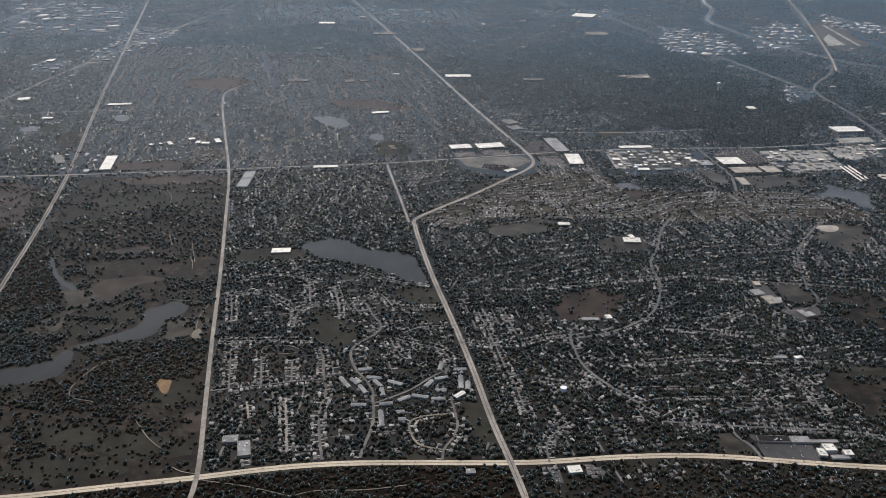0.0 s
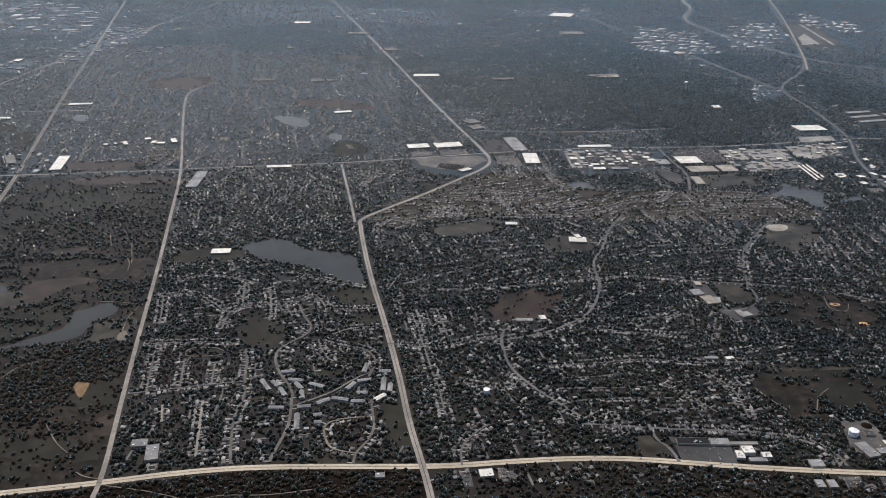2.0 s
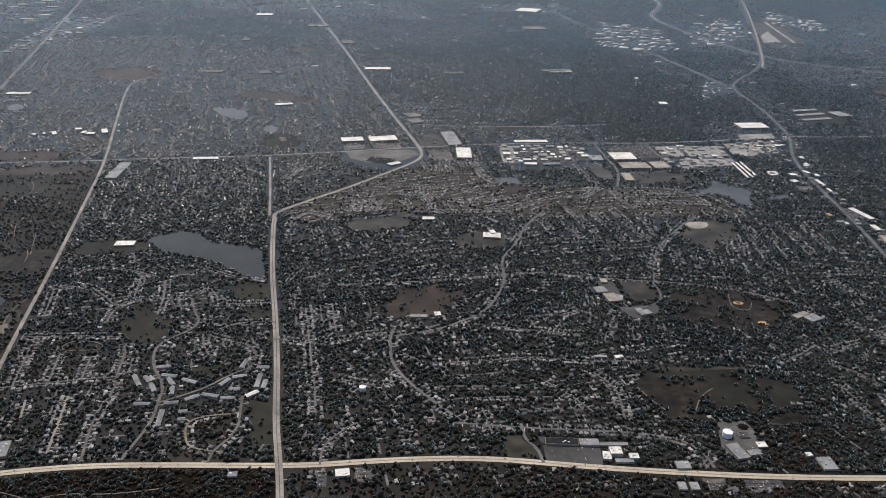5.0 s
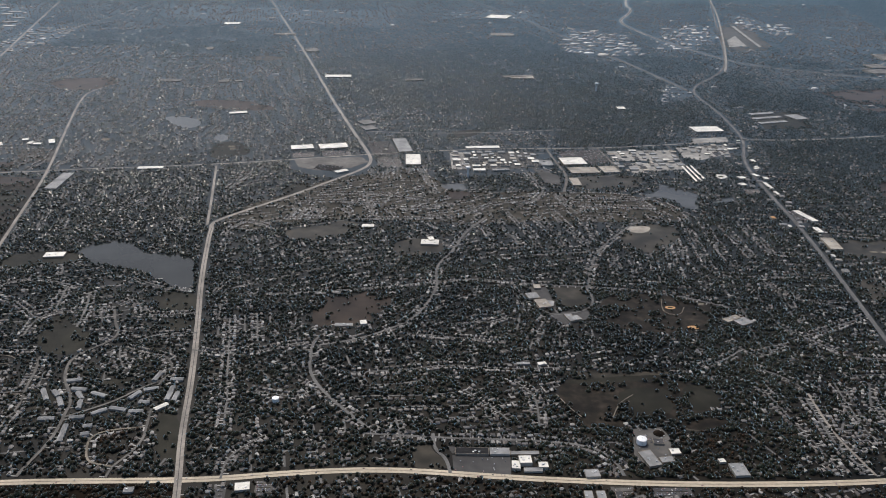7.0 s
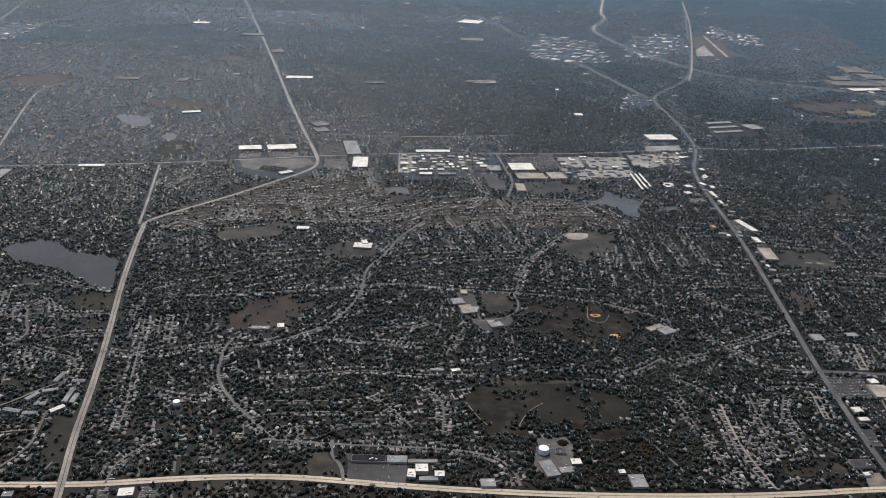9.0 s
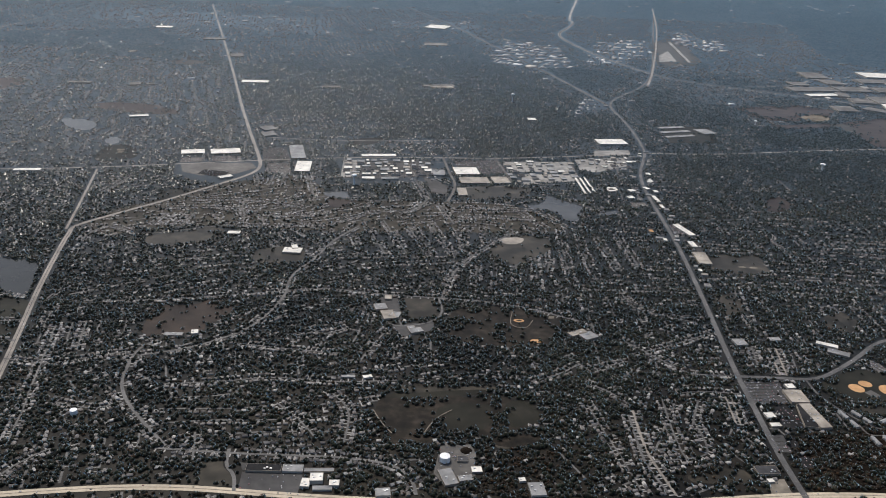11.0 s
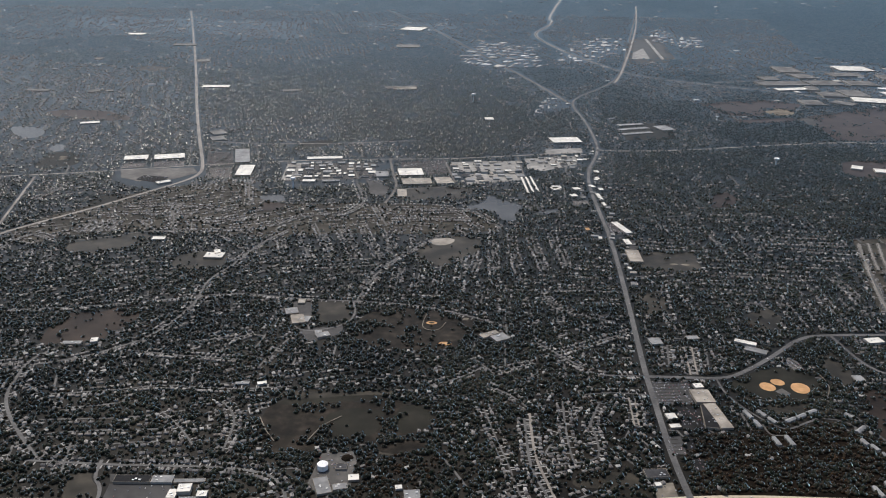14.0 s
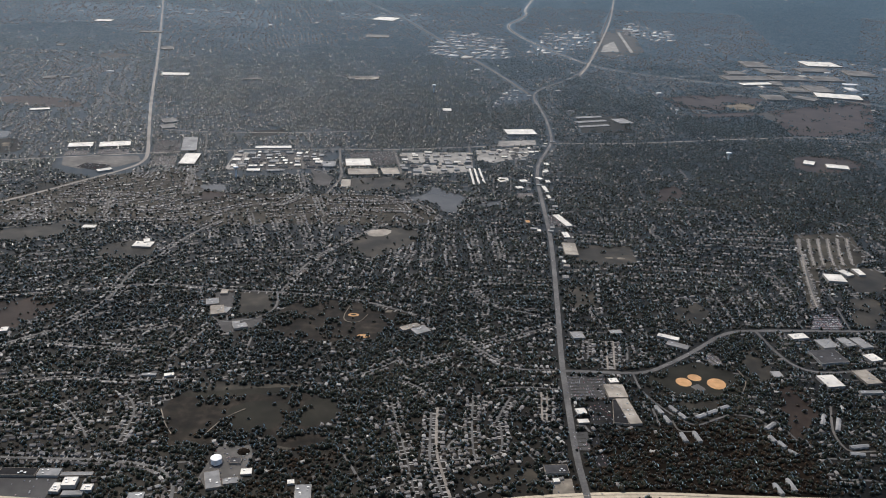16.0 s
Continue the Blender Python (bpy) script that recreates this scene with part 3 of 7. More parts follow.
patch("field", [(-518, 1546.8), (-427, 1562.8), (-341, 1503.5), (-344.6, 1468.2), (-491.7, 1493.3)], HEATH, 0.05, FIELD, "field", 0.05)
patch("field", [(-751.7, 1126.6), (-645, 1144.5), (-626.6, 1098.5), (-735.8, 1086.6)], HEATH, 0.05, FIELD, "field", 0.0, soft=0)
patch("field", [(-892.5, 1009.7), (-829.5, 1037.6), (-778.9, 949), (-765.5, 852.4), (-794.9, 833.2)], HEATH, 0.05, FIELD, "field", 0.1)
patch("pond", [(-522.5, 1414.6), (-492.9, 1428.9), (-444.8, 1395.7), (-441.6, 1350), (-466.8, 1341)], SKY_PALE_WATER, 0.09, "small pond among houses", "pond")
patch("pond", [(-404.9, 1309), (-380.9, 1310.4), (-371.9, 1270), (-392.7, 1268.8)], SKY_PALE_WATER, 0.09, "small pond among houses", "pond")
patch("pond", [(-866.3, 1402), (-841.9, 1412), (-823.3, 1368.6), (-844.3, 1359.4)], SKY_PALE_WATER, 0.09, "small pond among houses", "pond")
patch("pond", [(-994.2, 1315.3), (-962.3, 1328.6), (-943.1, 1293), (-965.5, 1277.3)], SKY_PALE_WATER, 0.09, "small pond among houses", "pond")
patch("lawn", [(-391, 1262.3), (-349.4, 1271.4), (-315.2, 1194.9), (-366.2, 1183.2)], LAWN, 0.05, "ball park lawn among houses", "lawn", 0.03)
patch("lawn", [(-247.2, 1052.8), (-217.1, 1073.6), (-207.1, 1043.1), (-238.8, 1007.6)], LAWN, 0.05, FIELD, "field", 0.1)

patch("field", [(-483.7, 2077.7), (-473.4, 2086.6), (-457.3, 2039.9), (-472.0, 2023.1)], LAWN, 0.05, "small green park", "field", 0.0, soft=1, wobble=0)
patch("field", [(-506.6, 2036.0), (-423.0, 2027.0), (-431.6, 1973.4), (-483.9, 1962.0)], DRY, 0.05, "playing field among trees", "field", 0.0, soft=1, wobble=0)
patch("field", [(-390.8, 1258.9), (-355.0, 1261.2), (-337.5, 1211.0), (-355.2, 1167.9), (-382.6, 1186.9)], LAWN, 0.055, "ball park lawn among houses", "field", 0.02, soft=1, wobble=0)
patch("field", [(-665.3, 1209.3), (-613.4, 1212.6), (-593.0, 1144.7), (-637.4, 1133.5)], DRY, 0.05, "yards of a new housing row", "field", None, soft=0, wobble=0)
patch("lawn", [(-971.5, 1327.9), (-932.7, 1338.0), (-908.2, 1295.1), (-938.2, 1278.9)], LAWN, 0.05, "golf course lawn with few trees", "lawn", 0.05, soft=2, wobble=4)
patch("lawn", [(-953.2, 1191.4), (-920.2, 1187.2), (-904.1, 1151.8), (-935.7, 1149.9)], LAWN, 0.05, "golf course lawn with few trees", "lawn", 0.05, soft=2, wobble=4)
patch("lawn", [(-917.1, 1283.8), (-871.5, 1297.5), (-846.1, 1198.1), (-862.0, 1184.6)], LAWN, 0.05, "golf course lawn with few trees", "lawn", 0.1, soft=2, wobble=4)
patch("field", [(-30.9, 1351.6), (28.6, 1370.3), (17.7, 1325.9), (-28.0, 1302.1)], LAWN, 0.05, "park lawn among trees", "field", 0.05, soft=2, wobble=4)
patch("infield", [(-569.8, 1274.6), (-557.1, 1275.4), (-554.1, 1262.0), (-566.7, 1261.2)], GRAVEL, 0.13, "pale sandy ball infield", "ball field", 0.0, soft=0, wobble=0)
patch("infield", [(-529.7, 1266.9), (-520.7, 1267.5), (-518.7, 1257.5), (-527.6, 1256.9)], GRAVEL, 0.13, "pale sandy ball infield", "ball field", 0.0, soft=0, wobble=0)
patch("infield", [(-364.2, 1244.2), (-354.4, 1244.8), (-353.6, 1235.2), (-363.2, 1234.6)], GRAVEL, 0.13, "pale sandy ball infield", "ball field", 0.0, soft=0, wobble=0)
patch("infield", [(-359.4, 1231.6), (-350.7, 1232.2), (-349.8, 1222.7), (-358.6, 1222.2)], GRAVEL, 0.13, "pale sandy ball infield", "ball field", 0.0, soft=0, wobble=0)
patch("yard", [(-479.0, 610.6), (-481.6, 622.0), (-478.1, 630.8), (-471.8, 620.4), (-469.7, 610.0)], GRAVEL, 0.07, "pale gravel yard beside the wetland", "yard", 0.0, soft=1, wobble=0)
patch("scrubland", [(-583.3, 377.6), (-534.4, 389.1), (-412.4, 415.4), (-320.9, 435.5), (-266.4, 439.3), (-203.9, 440.9), (-192.1, 408.2), (-196.1, 367), (-307.6, 347.7), (-557.7, 336.5)], SCRUB, 0.04, "russet scrub and leaf litter below the highway", "scrub", None, soft=0)
patch("scrubland", [(364, 531.6), (467.5, 555.7), (503.7, 523.4), (497.9, 466.8), (351.9, 469.1)], SCRUB, 0.04, "russet woodland floor", "scrub", None, soft=0)
# grassy yards of the newer quarters with few trees
YARDS = "dry grass yards of a newer housing quarter"
patch("yards", [(-297, 914), (-255.1, 1017.9), (-150, 1120.2), (-56.5, 1138.5), (-24.6, 1029.4), (123, 1048.1), (217.4, 1041.4), (276.3, 973.6), (245, 944.7), (-24.4, 921), (-132.4, 944.5), (-222, 917.5), (-255.1, 888.8)], YARD_GRASS, 0.02, YARDS, "yards", None, wobble=14)
patch("yard", [(-26.3, 1134.8), (-0.9, 1136.1), (102.3, 1155.3), (98.2, 1236.6), (-27.4, 1223.3)], LOT, 0.03, "worn dark paving between estate workshops", "yard", None, soft=0)
# fields and water of the middle quarter
patch("field", [(-156.9, 704.3), (-142.6, 723.1), (-100.7, 736), (-83.8, 729.1), (-81.5, 695.4), (-97.8, 674.4), (-104.7, 666.5), (-127.2, 665.7), (-144, 659.7), (-152.5, 675.7)], HEATH, 0.05, "brown fallow field beside a school", "field", 0.06, wobble=8)
patch("field", [(-229.7, 889.9), (-181.3, 910.1), (-143.5, 934.3), (-135.4, 921.5), (-126, 880.6), (-175.1, 868.1), (-213.7, 873.2)], DRY, 0.05, FIELD, "field")
patch("meadow", [(56.5, 555.4), (65, 572.1), (105.5, 575.1), (148, 585), (166.9, 571.2), (174.6, 559.2), (182.7, 542.1), (155.9, 529.2), (125.8, 525.3), (104.5, 522.5), (89, 504.3), (72.8, 503.8), (60.6, 536)], MEADOW, 0.05, "rough dark meadow in a wooded hollow", "meadow", 0.02, wobble=9)
patch("meadow", [(143.2, 520.1), (171.9, 526.8), (177.4, 517.5), (146.1, 507.4)], DRY, 0.055, FIELD, "meadow", 0.04)
patch("meadow", [(60.8, 593.6), (103.4, 588.8), (145.8, 595.5), (157.9, 588.9), (106.4, 580.2), (66.3, 582.4)], DRY, 0.05, "dry basin beside an embankment", "meadow", 0.03)
patch("meadow", [(66.0, 577.4), (94.4, 582.6), (142.4, 589.9), (144.3, 583.2), (98.3, 573.7), (68.5, 570.2)], LAWN, 0.06, "pale grass bank along a creek", "bank", 0.0, soft=2, wobble=2)
patch("meadow", [(56.3, 557.4), (78.4, 565.1), (97.9, 566.3), (100.0, 544.5), (90.3, 517.8), (70.1, 519.5)], MEADOW, 0.06, "rough brown grass in a wooded hollow", "meadow", 0.005, soft=2, wobble=3)
patch("meadow", [(104.8, 565.1), (144.1, 570.8), (146.0, 551.9), (138.9, 532.0), (104.7, 527.1), (100.6, 540.8)], LAWN, 0.06, "dry grass in a wooded hollow", "meadow", 0.01, soft=2, wobble=3)
patch("meadow", [(155.1, 571.4), (173.2, 575.0), (182.9, 555.6), (175.7, 539.2), (152.2, 535.7)], LAWN, 0.06, "dry grass in a wooded hollow", "meadow", 0.0, soft=2, wobble=3)
patch("meadow", [(138.4, 524.7), (170.1, 530.9), (180.8, 517.3), (146.6, 509.9)], MEADOW, 0.06, "dark grass clearing in the woods", "rough", 0.02, soft=2, wobble=3)
patch("park", [(114.2, 720.6), (140.7, 742.9), (188.8, 737.1), (241.5, 713.4), (228.2, 695.4), (201.2, 663.6), (165, 658.1), (131.3, 664.3), (111.3, 679.8)], MEADOW, 0.05, "dark park grass round ball fields", "park", 0.012)
patch("lawn", [(69.3, 753.1), (102.8, 754.4), (107.9, 714.3), (82.5, 707.4)], DRY, 0.06, "school playing field", "lawn", soft=0)
patch("lot", [(50.9, 752.3), (68.1, 753), (73.5, 707.1), (57.3, 702.9)], LOT, 0.06, "worn grey school forecourt", "car park", soft=0)
patch("lot", [(64.3, 693.9), (102.2, 704.6), (102.4, 688.5), (76.9, 669.8)], LOT, 0.06, "worn grey school car park", "car park", soft=0)
patch("field", [(169, 926.1), (235.5, 932.8), (235.4, 884.5), (190, 844.6), (163.1, 848.3)], DRY, 0.05, "ball park lawn", "field", 0.02)
patch("infield", [(175.7, 922.7), (206.5, 927.8), (205.9, 913.1), (192.5, 901.7), (177.6, 908.2)], TAN_ROOF, 0.07, "pale sandy ball infield", "ball field", soft=1)
patch("field", [(-93, 861.7), (-56.1, 880.2), (-30.6, 861.1), (-36.4, 828.7), (-84.5, 826.7)], DRY, 0.05, "church lawn", "lawn", 0.05)
patch("pond", [(-41.2, 1072.9), (-11, 1076.9), (-3.9, 1051), (-17.2, 1045.7), (-36.5, 1054.1)], SKY_PALE_WATER, 0.09, "small basin of still water", "pond", soft=1)
patch("field", [(-40.8, 1044.5), (-2.5, 1046.5), (7.9, 1019.8), (-24.5, 1009.4)], HEATH, 0.05, FIELD, "field", 0.0)
patch("lake", [(217.8, 1050.6), (231.8, 1039.8), (251.9, 1064), (251.9, 1097.9), (271.3, 1067.3), (299.1, 1045.5), (282.5, 1015.7), (284.3, 990.4), (264.4, 981.2), (262.2, 1014.8), (247.1, 1027.2), (228.9, 1026.3)], SKY_PALE_WATER, 0.09, "branching grey pond behind warehouses", "lake", wobble=2)
patch("lake", [(302.1, 1016.7), (340.3, 1036.2), (336.2, 1022.7), (310.5, 1008.5)], SKY_PALE_WATER, 0.09, "branching grey pond behind warehouses", "lake")
patch("field", [(139.2, 1117.3), (238.8, 1127.8), (234.8, 1089.6), (214.2, 1062.1), (128.2, 1060.1)], DRY, 0.05, FIELD, "field", 0.02)
patch("lot", [(-27.8, 487.4), (-2.3, 484.8), (-4.4, 481.5), (-23.8, 479)], LOT, 0.06, "dark empty strip of asphalt", "car park", soft=0)
patch("lawn", [(-54.6, 489.9), (-39.7, 493.7), (-37.4, 480.6), (-25.7, 471.4), (-25.7, 460.9), (-53.2, 461.3)], DRY, 0.06, "dark mown lot", "lawn", 0.02)
# fields of the east
patch("field", [(714.2, 1709.9), (871.5, 1761.5), (925.4, 1715.0), (875.7, 1637.6), (840.6, 1676.3), (808.7, 1603.2), (750.6, 1599.1), (727.2, 1626.9)], HEATH, 0.05, "tilled brown field behind a tree line", "field", 0.0, soft=0, wobble=0)
patch("field", [(832.8, 1654.9), (873.0, 1673.5), (886.0, 1633.4), (852.7, 1606.3), (819.7, 1603.9)], GRAVEL, 0.07, "pale bare ground in a field", "field", 0.0, soft=1, wobble=0)
patch("field", [(733.7, 1560.0), (863.4, 1592.5), (843.9, 1553.8), (737.3, 1533.0)], HEATH, 0.05, "narrow tilled brown field", "field", 0.0, soft=0, wobble=0)
patch("field", [(889.4, 1604.0), (1155.4, 1743.6), (1028.9, 1462.3), (908.1, 1415.4), (862.5, 1420.3)], HEATH, 0.05, "wide brown fallow field", "field", 0.01, soft=0, wobble=0)
patch("field", [(854.1, 1582.4), (892.9, 1599.4), (897.8, 1548.3), (868.9, 1528.4)], DRY, 0.055, "open field of dry autumn grass", "field", 0.0, soft=0, wobble=0)
patch("field", [(396.2, 891.7), (467.8, 893), (464.5, 839.2), (387.4, 834.7)], DRY, 0.05, "school ball fields with dry grass", "field", 0.01, soft=0)
patch("field", [(380.8, 792), (407.6, 786.8), (403.5, 736.4), (373.9, 731.4)], DRY, 0.05, FIELD, "field", 0.12)
patch("field", [(468.9, 736), (496.8, 759.2), (507.4, 729.6), (488.7, 706.1), (467.1, 710.7)], DRY, 0.05, FIELD, "field", 0.05)
patch("park", [(412.2, 609.1), (437.2, 627.5), (466, 639.6), (488.8, 631.3), (491.9, 601), (480.8, 588.3), (446.8, 583.2), (419.6, 594.4)], LAWN, 0.05, "park lawn round three ball diamonds", "park", 0.02)
patch("field", [(428.8, 580.3), (477.8, 585.8), (479.7, 578.8), (455.6, 570.3), (430, 569.5)], DRY, 0.05, FIELD, "field", 0.02)
patch("field", [(503.4, 660.1), (530.8, 669.2), (526.4, 632.7), (503.8, 597.3), (493.5, 631.5)], DRY, 0.05, FIELD, "field", 0.05, wobble=9)
patch("field", [(513.7, 606), (539.7, 598.5), (520.7, 544.4), (498.3, 520), (505.8, 558.4)], HEATH, 0.05, "strip of bare reddish earth", "field", 0.05)
patch("field", [(690.4, 852.4), (725, 839.4), (695.5, 782.1), (656.3, 780.1)], DRY, 0.05, "bare graded earth round warehouses", "yard", 0.0)
patch("field", [(647.3, 766.8), (692.1, 775.5), (657.5, 708.2), (624.3, 701.3)], DRY, 0.05, FIELD, "field", 0.02)
patch("field", [(667.0, 938.8), (737.7, 952.7), (724.2, 877.8), (693.1, 839.0), (652.6, 838.2), (616.3, 746.6), (601.0, 742.3)], YARD_GRASS, 0.05, "dry grass of a mobile home park", "yards", 0.06, 0.5, soft=0)
patch("lawn", [(271.7, 492.3), (320, 496.5), (319, 475), (274.1, 469.5)], DRY, 0.05, FIELD, "field", 0.25)
patch("field", [(558.9, 1109.8), (585.1, 1122), (579.9, 1064.3), (533, 1038.4)], HEATH, 0.05, FIELD, "field", 0.05)
patch("field", [(514, 1518.6), (608, 1530.3), (589.9, 1409.2), (502.5, 1395.6)], LAWN, 0.05, "nursery ground with pale rows", "field", 0.0, soft=0)
patch("field", [(809.2, 1292.8), (912.8, 1287.1), (888, 1201.4), (769.9, 1196.3)], HEATH, 0.05, FIELD, "field", 0.0)

# hedges, tree lines and wooded banks
for line, wide, thick in [([(151.3, 576.1), (150.1, 553.7), (144.9, 533.8)], 1.6, 0.95), ([(101.5, 568.1), (101.6, 543.1), (97.0, 522.4)], 1.2, 0.7), ([(19.2, 581.2), (59.0, 587.1), (108.5, 593.8), (153.8, 594.9), (178.4, 579.5), (188.3, 561.4)], 2.4, 1.0), ([(103.6, 524.2), (136.8, 528.2), (170.6, 533.8)], 1.6, 0.95), ([(56.3, 554.2), (62.9, 531.2), (70.0, 515.3)], 1.2, 0.8), ([(147.5, 586.8), (149.3, 562.4), (154.9, 533.7)], 2.2, 0.9), ([(96.6, 524.4), (126.4, 528.3), (155.5, 527.7), (184.1, 539.9)], 3.0, 0.9), ([(60.6, 536), (73.3, 507.3), (93, 504.4)], 2.5, 0.9), ([(118.4, 691.3), (133.9, 705.8), (148.9, 701.7)], 2.0, 0.6), ([(159.9, 657.9), (200.6, 661.4), (230.1, 693.2)], 2.0, 0.8),
                          ([(204, 712), (212.4, 694.8)], 2.0, 0.6), ([(-667.8, 772.3), (-582.3, 786.1), (-505.1, 796.4)], 1.2, 0.9), ([(-609.6, 664), (-573.6, 671.8), (-555.8, 697.6)], 3.5, 0.7), ([(-573.2, 584.7), (-540.2, 588.3), (-500.9, 603.3), (-461, 604.3)], 2.5, 0.8), ([(-618.1, 621.6), (-606.1, 646.6), (-559.9, 637.7)], 4.0, 0.6), ([(-603.5, 520.1), (-561.5, 537.4), (-550.8, 566.7)], 3.0, 0.7),
                          ([(-532.1, 482.7), (-487.8, 479), (-438.8, 485)], 2.0, 0.7), ([(-504.3, 467.4), (-452, 473.4)], 1.5, 0.7), ([(-431.9, 832.8), (-385.2, 862.8), (-348.6, 830.7), (-293.5, 812.6), (-274.4, 745.5)], 1.6, 0.9), ([(-399.8, 795.9), (-341.6, 771.9), (-284.9, 727.4)], 1.6, 0.8), ([(-81.9, 701.2), (-94.6, 666.8), (-79.2, 662)], 2.0, 0.9), ([(-160.4, 716.2), (-112.1, 740.7), (-68.2, 742.4)], 2.0, 0.9),
                          ([(424.9, 581.7), (455.2, 582.7), (482.5, 586.8)], 1.6, 0.9), ([(416.9, 567.5), (454.1, 565.7), (478.6, 575.6)], 2.0, 0.9), ([(-224.6, 864.3), (-174.1, 861.4), (-122.5, 877.3)], 1.6, 0.9), ([(131, 1053.2), (213.2, 1057.3), (232.2, 1077.3)], 1.4, 0.9), ([(214.3, 1025.6), (253.3, 978.6), (292.6, 970.4)], 1.6, 0.9)]:
    band(TREES, line, wide, thick)

# arterial roads
CR = "pale worn concrete main road"
road("road", [(-641.3, 371.2), (-536.2, 392.4), (-515.6, 396.1), (-467.7, 407.5), (-414.2, 418.9), (-367.1, 431.4), (-321.4, 439.2), (-266.6, 442.4), (-201.8, 444.8)] + [(-171.4, 447.9), (-142.9, 452.8), (-106.3, 457.4), (-76.4, 459.5), (-46.3, 459.1), (-1.4, 455), (50.4, 451.8), (123.9, 449.8), (198.4, 451.9), (262.6, 456.6)] + [(333.7, 466.5), (387.4, 468.7), (433.2, 466.5), (532, 464.2)], 5.6, NEW_CONCRETE, "wide pale concrete highway, slightly curved", 2.5)
road("road", [(-178.6, 331.1), (-193.9, 409.2), (-201.8, 444.8), (-214.7, 495.6), (-227.6, 564.3), (-248.9, 659.1), (-271.9, 752.6), (-296.3, 874.8), (-299.1, 896.5)] + [(-303.1, 910.1), (-297, 927.2), (-271.5, 961.8), (-226.5, 1019.3), (-184.3, 1082.7), (-151.1, 1130.7), (-140.6, 1164.2), (-145.9, 1204.5), (-178.6, 1315.8), (-246, 1556.3), (-370, 2035.5), (-692, 3215.5)], 5.0, CONCRETE, "long pale concrete arterial road", 2.5)
road("road", [(-412.1, 388.1), (-414.6, 422.5), (-434.7, 504.1), (-464.9, 631.5), (-492.9, 755.1), (-533.4, 921.8), (-574.3, 1091), (-635, 1284.4), (-718, 1560.8), (-720, 1621.8), (-697, 1688.9)], 3.6, CONCRETE, "straight pale avenue along the wetland", 1.5)
road("road", [(-664, 1737.8), (-760, 2080.4)], 1.4, ASPHALT, "distant straight grey street", 3)
road("road", [(-172.4, 1344.7), (-98.2, 1334.8), (30.2, 1342.7), (162.5, 1372.9)], 3.0, CONCRETE, "distant pale cross street", 6)
road("road", [(416.8, 1002.1), (484.7, 1013.4), (507.1, 1019.3)], 2.0, ASPHALT, "distant grey cross street", 2)
road("road", [(-646.9, 493.9), (-698.7, 700.5), (-739.9, 868.3), (-780.6, 1016.2), (-810.3, 1117.4), (-935, 1507.3), (-1076, 1976), (-1410, 3076.8)], 4.6, CONCRETE, "long straight pale highway", 2.0)
road("road", [(-1114.7, 1307.5), (-1117.7, 1494.8), (-1125, 1796.6), (-1113, 2052.2), (-1097, 2381.6), (-1075, 2822.2), (-1062, 3147.5)], 4.5, CONCRETE, CR, 2)
road("road", [(-1583, 2098.8), (-1650, 2503.2), (-1729, 3044.4)], 4.5, CONCRETE, CR, 2)
road("road", [(-884, 1051.9), (-787.1, 1065.3), (-682.6, 1084.5), (-582.7, 1101.1), (-552.8, 1111), (-425.9, 1132.4), (-353.3, 1148), (-275.4, 1170)] + [(-142.3, 1210.7), (-24.8, 1238.9), (105, 1255.8), (201.1, 1261.4), (311.2, 1287.3), (417.3, 1317)], 3.6, CONCRETE, "pale grey cross-town street", 5.0)
road("road", [(-1057.7, 1381.1), (-977.5, 1424), (-899.5, 1433.5), (-822.3, 1447.3)], 3.6, CONCRETE, "pale grey cross-town street", 5.0)
road("road", [(-307.3, 907.3), (-325.7, 996.7), (-356.6, 1139.4)], 3.0, CONCRETE, "straight pale side road", 3.0)
road("road", [(344.7, 407.1), (344, 464.5), (344.3, 512.7), (349.7, 583.9), (353, 630.7), (368.5, 765.3), (384, 914.7), (389.8, 1031.6), (394.4, 1125.7), (406.2, 1207.9), (428.6, 1276.9), (445.9, 1338.7), (454.3, 1452.3), (457, 1560.9), (453, 1684.9), (486, 1768), (562, 1878.5), (626, 2029.3), (746, 2511.3), (990, 3487.6)], 4.6, ASPHALT, "long worn arterial road lined with shops", 2.5)
road("road", [(351.3, 619.9), (389.7, 618.7), (416.6, 617.9), (438.4, 632.1), (468.8, 656.8), (503.9, 690.6), (531.2, 697.2), (652.9, 699.3), (722.3, 702.3)], 4.0, ASPHALT, "worn grey main road", 2)
road("road", [(534.1, 694.1), (537.8, 649.9), (547.7, 628.1), (568.7, 623.5), (619.5, 634.4)], 3.0, ASPHALT, "curved grey business park road", 1.5)
road("road", [(443.9, 1324.7), (553.6, 1329.5), (731.1, 1376.7), (906.8, 1414.3), (1001.5, 1376.9), (1093.1, 1321.1)], 4.2, CONCRETE, CR, 2)
road("motorway", [(798, 4164.6), (598, 3180.4), (609, 3096.6), (561, 2923.5), (500, 2763.7), (508, 2573.8), (557, 2315.4), (633, 2068.8), (696, 1982.4), (809, 1917.8), (915, 1856.8), (1013, 1792.9), (1156, 1676.6), (1326, 1534.3)], 9.0, YARD, "broad pale concrete motorway", 10)
road("road", [(817, 1946.2), (958, 1983.1), (1041, 2100.9), (1153, 2136.2)], 5.0, CONCRETE, CR, 3)
road("road", [(453, 1684.9), (405, 1920), (341, 2180.4), (259, 2517.1), (188, 2826.1), (6, 3388.1)], 6.0, PALE_LOT, CR, 8)
road("road", [(-218.6, 899.3), (-181.9, 913.8), (-144.8, 934.3), (-91.4, 936.8)], 2.0, PALE_LOT, "pale field edge road", 0.5)
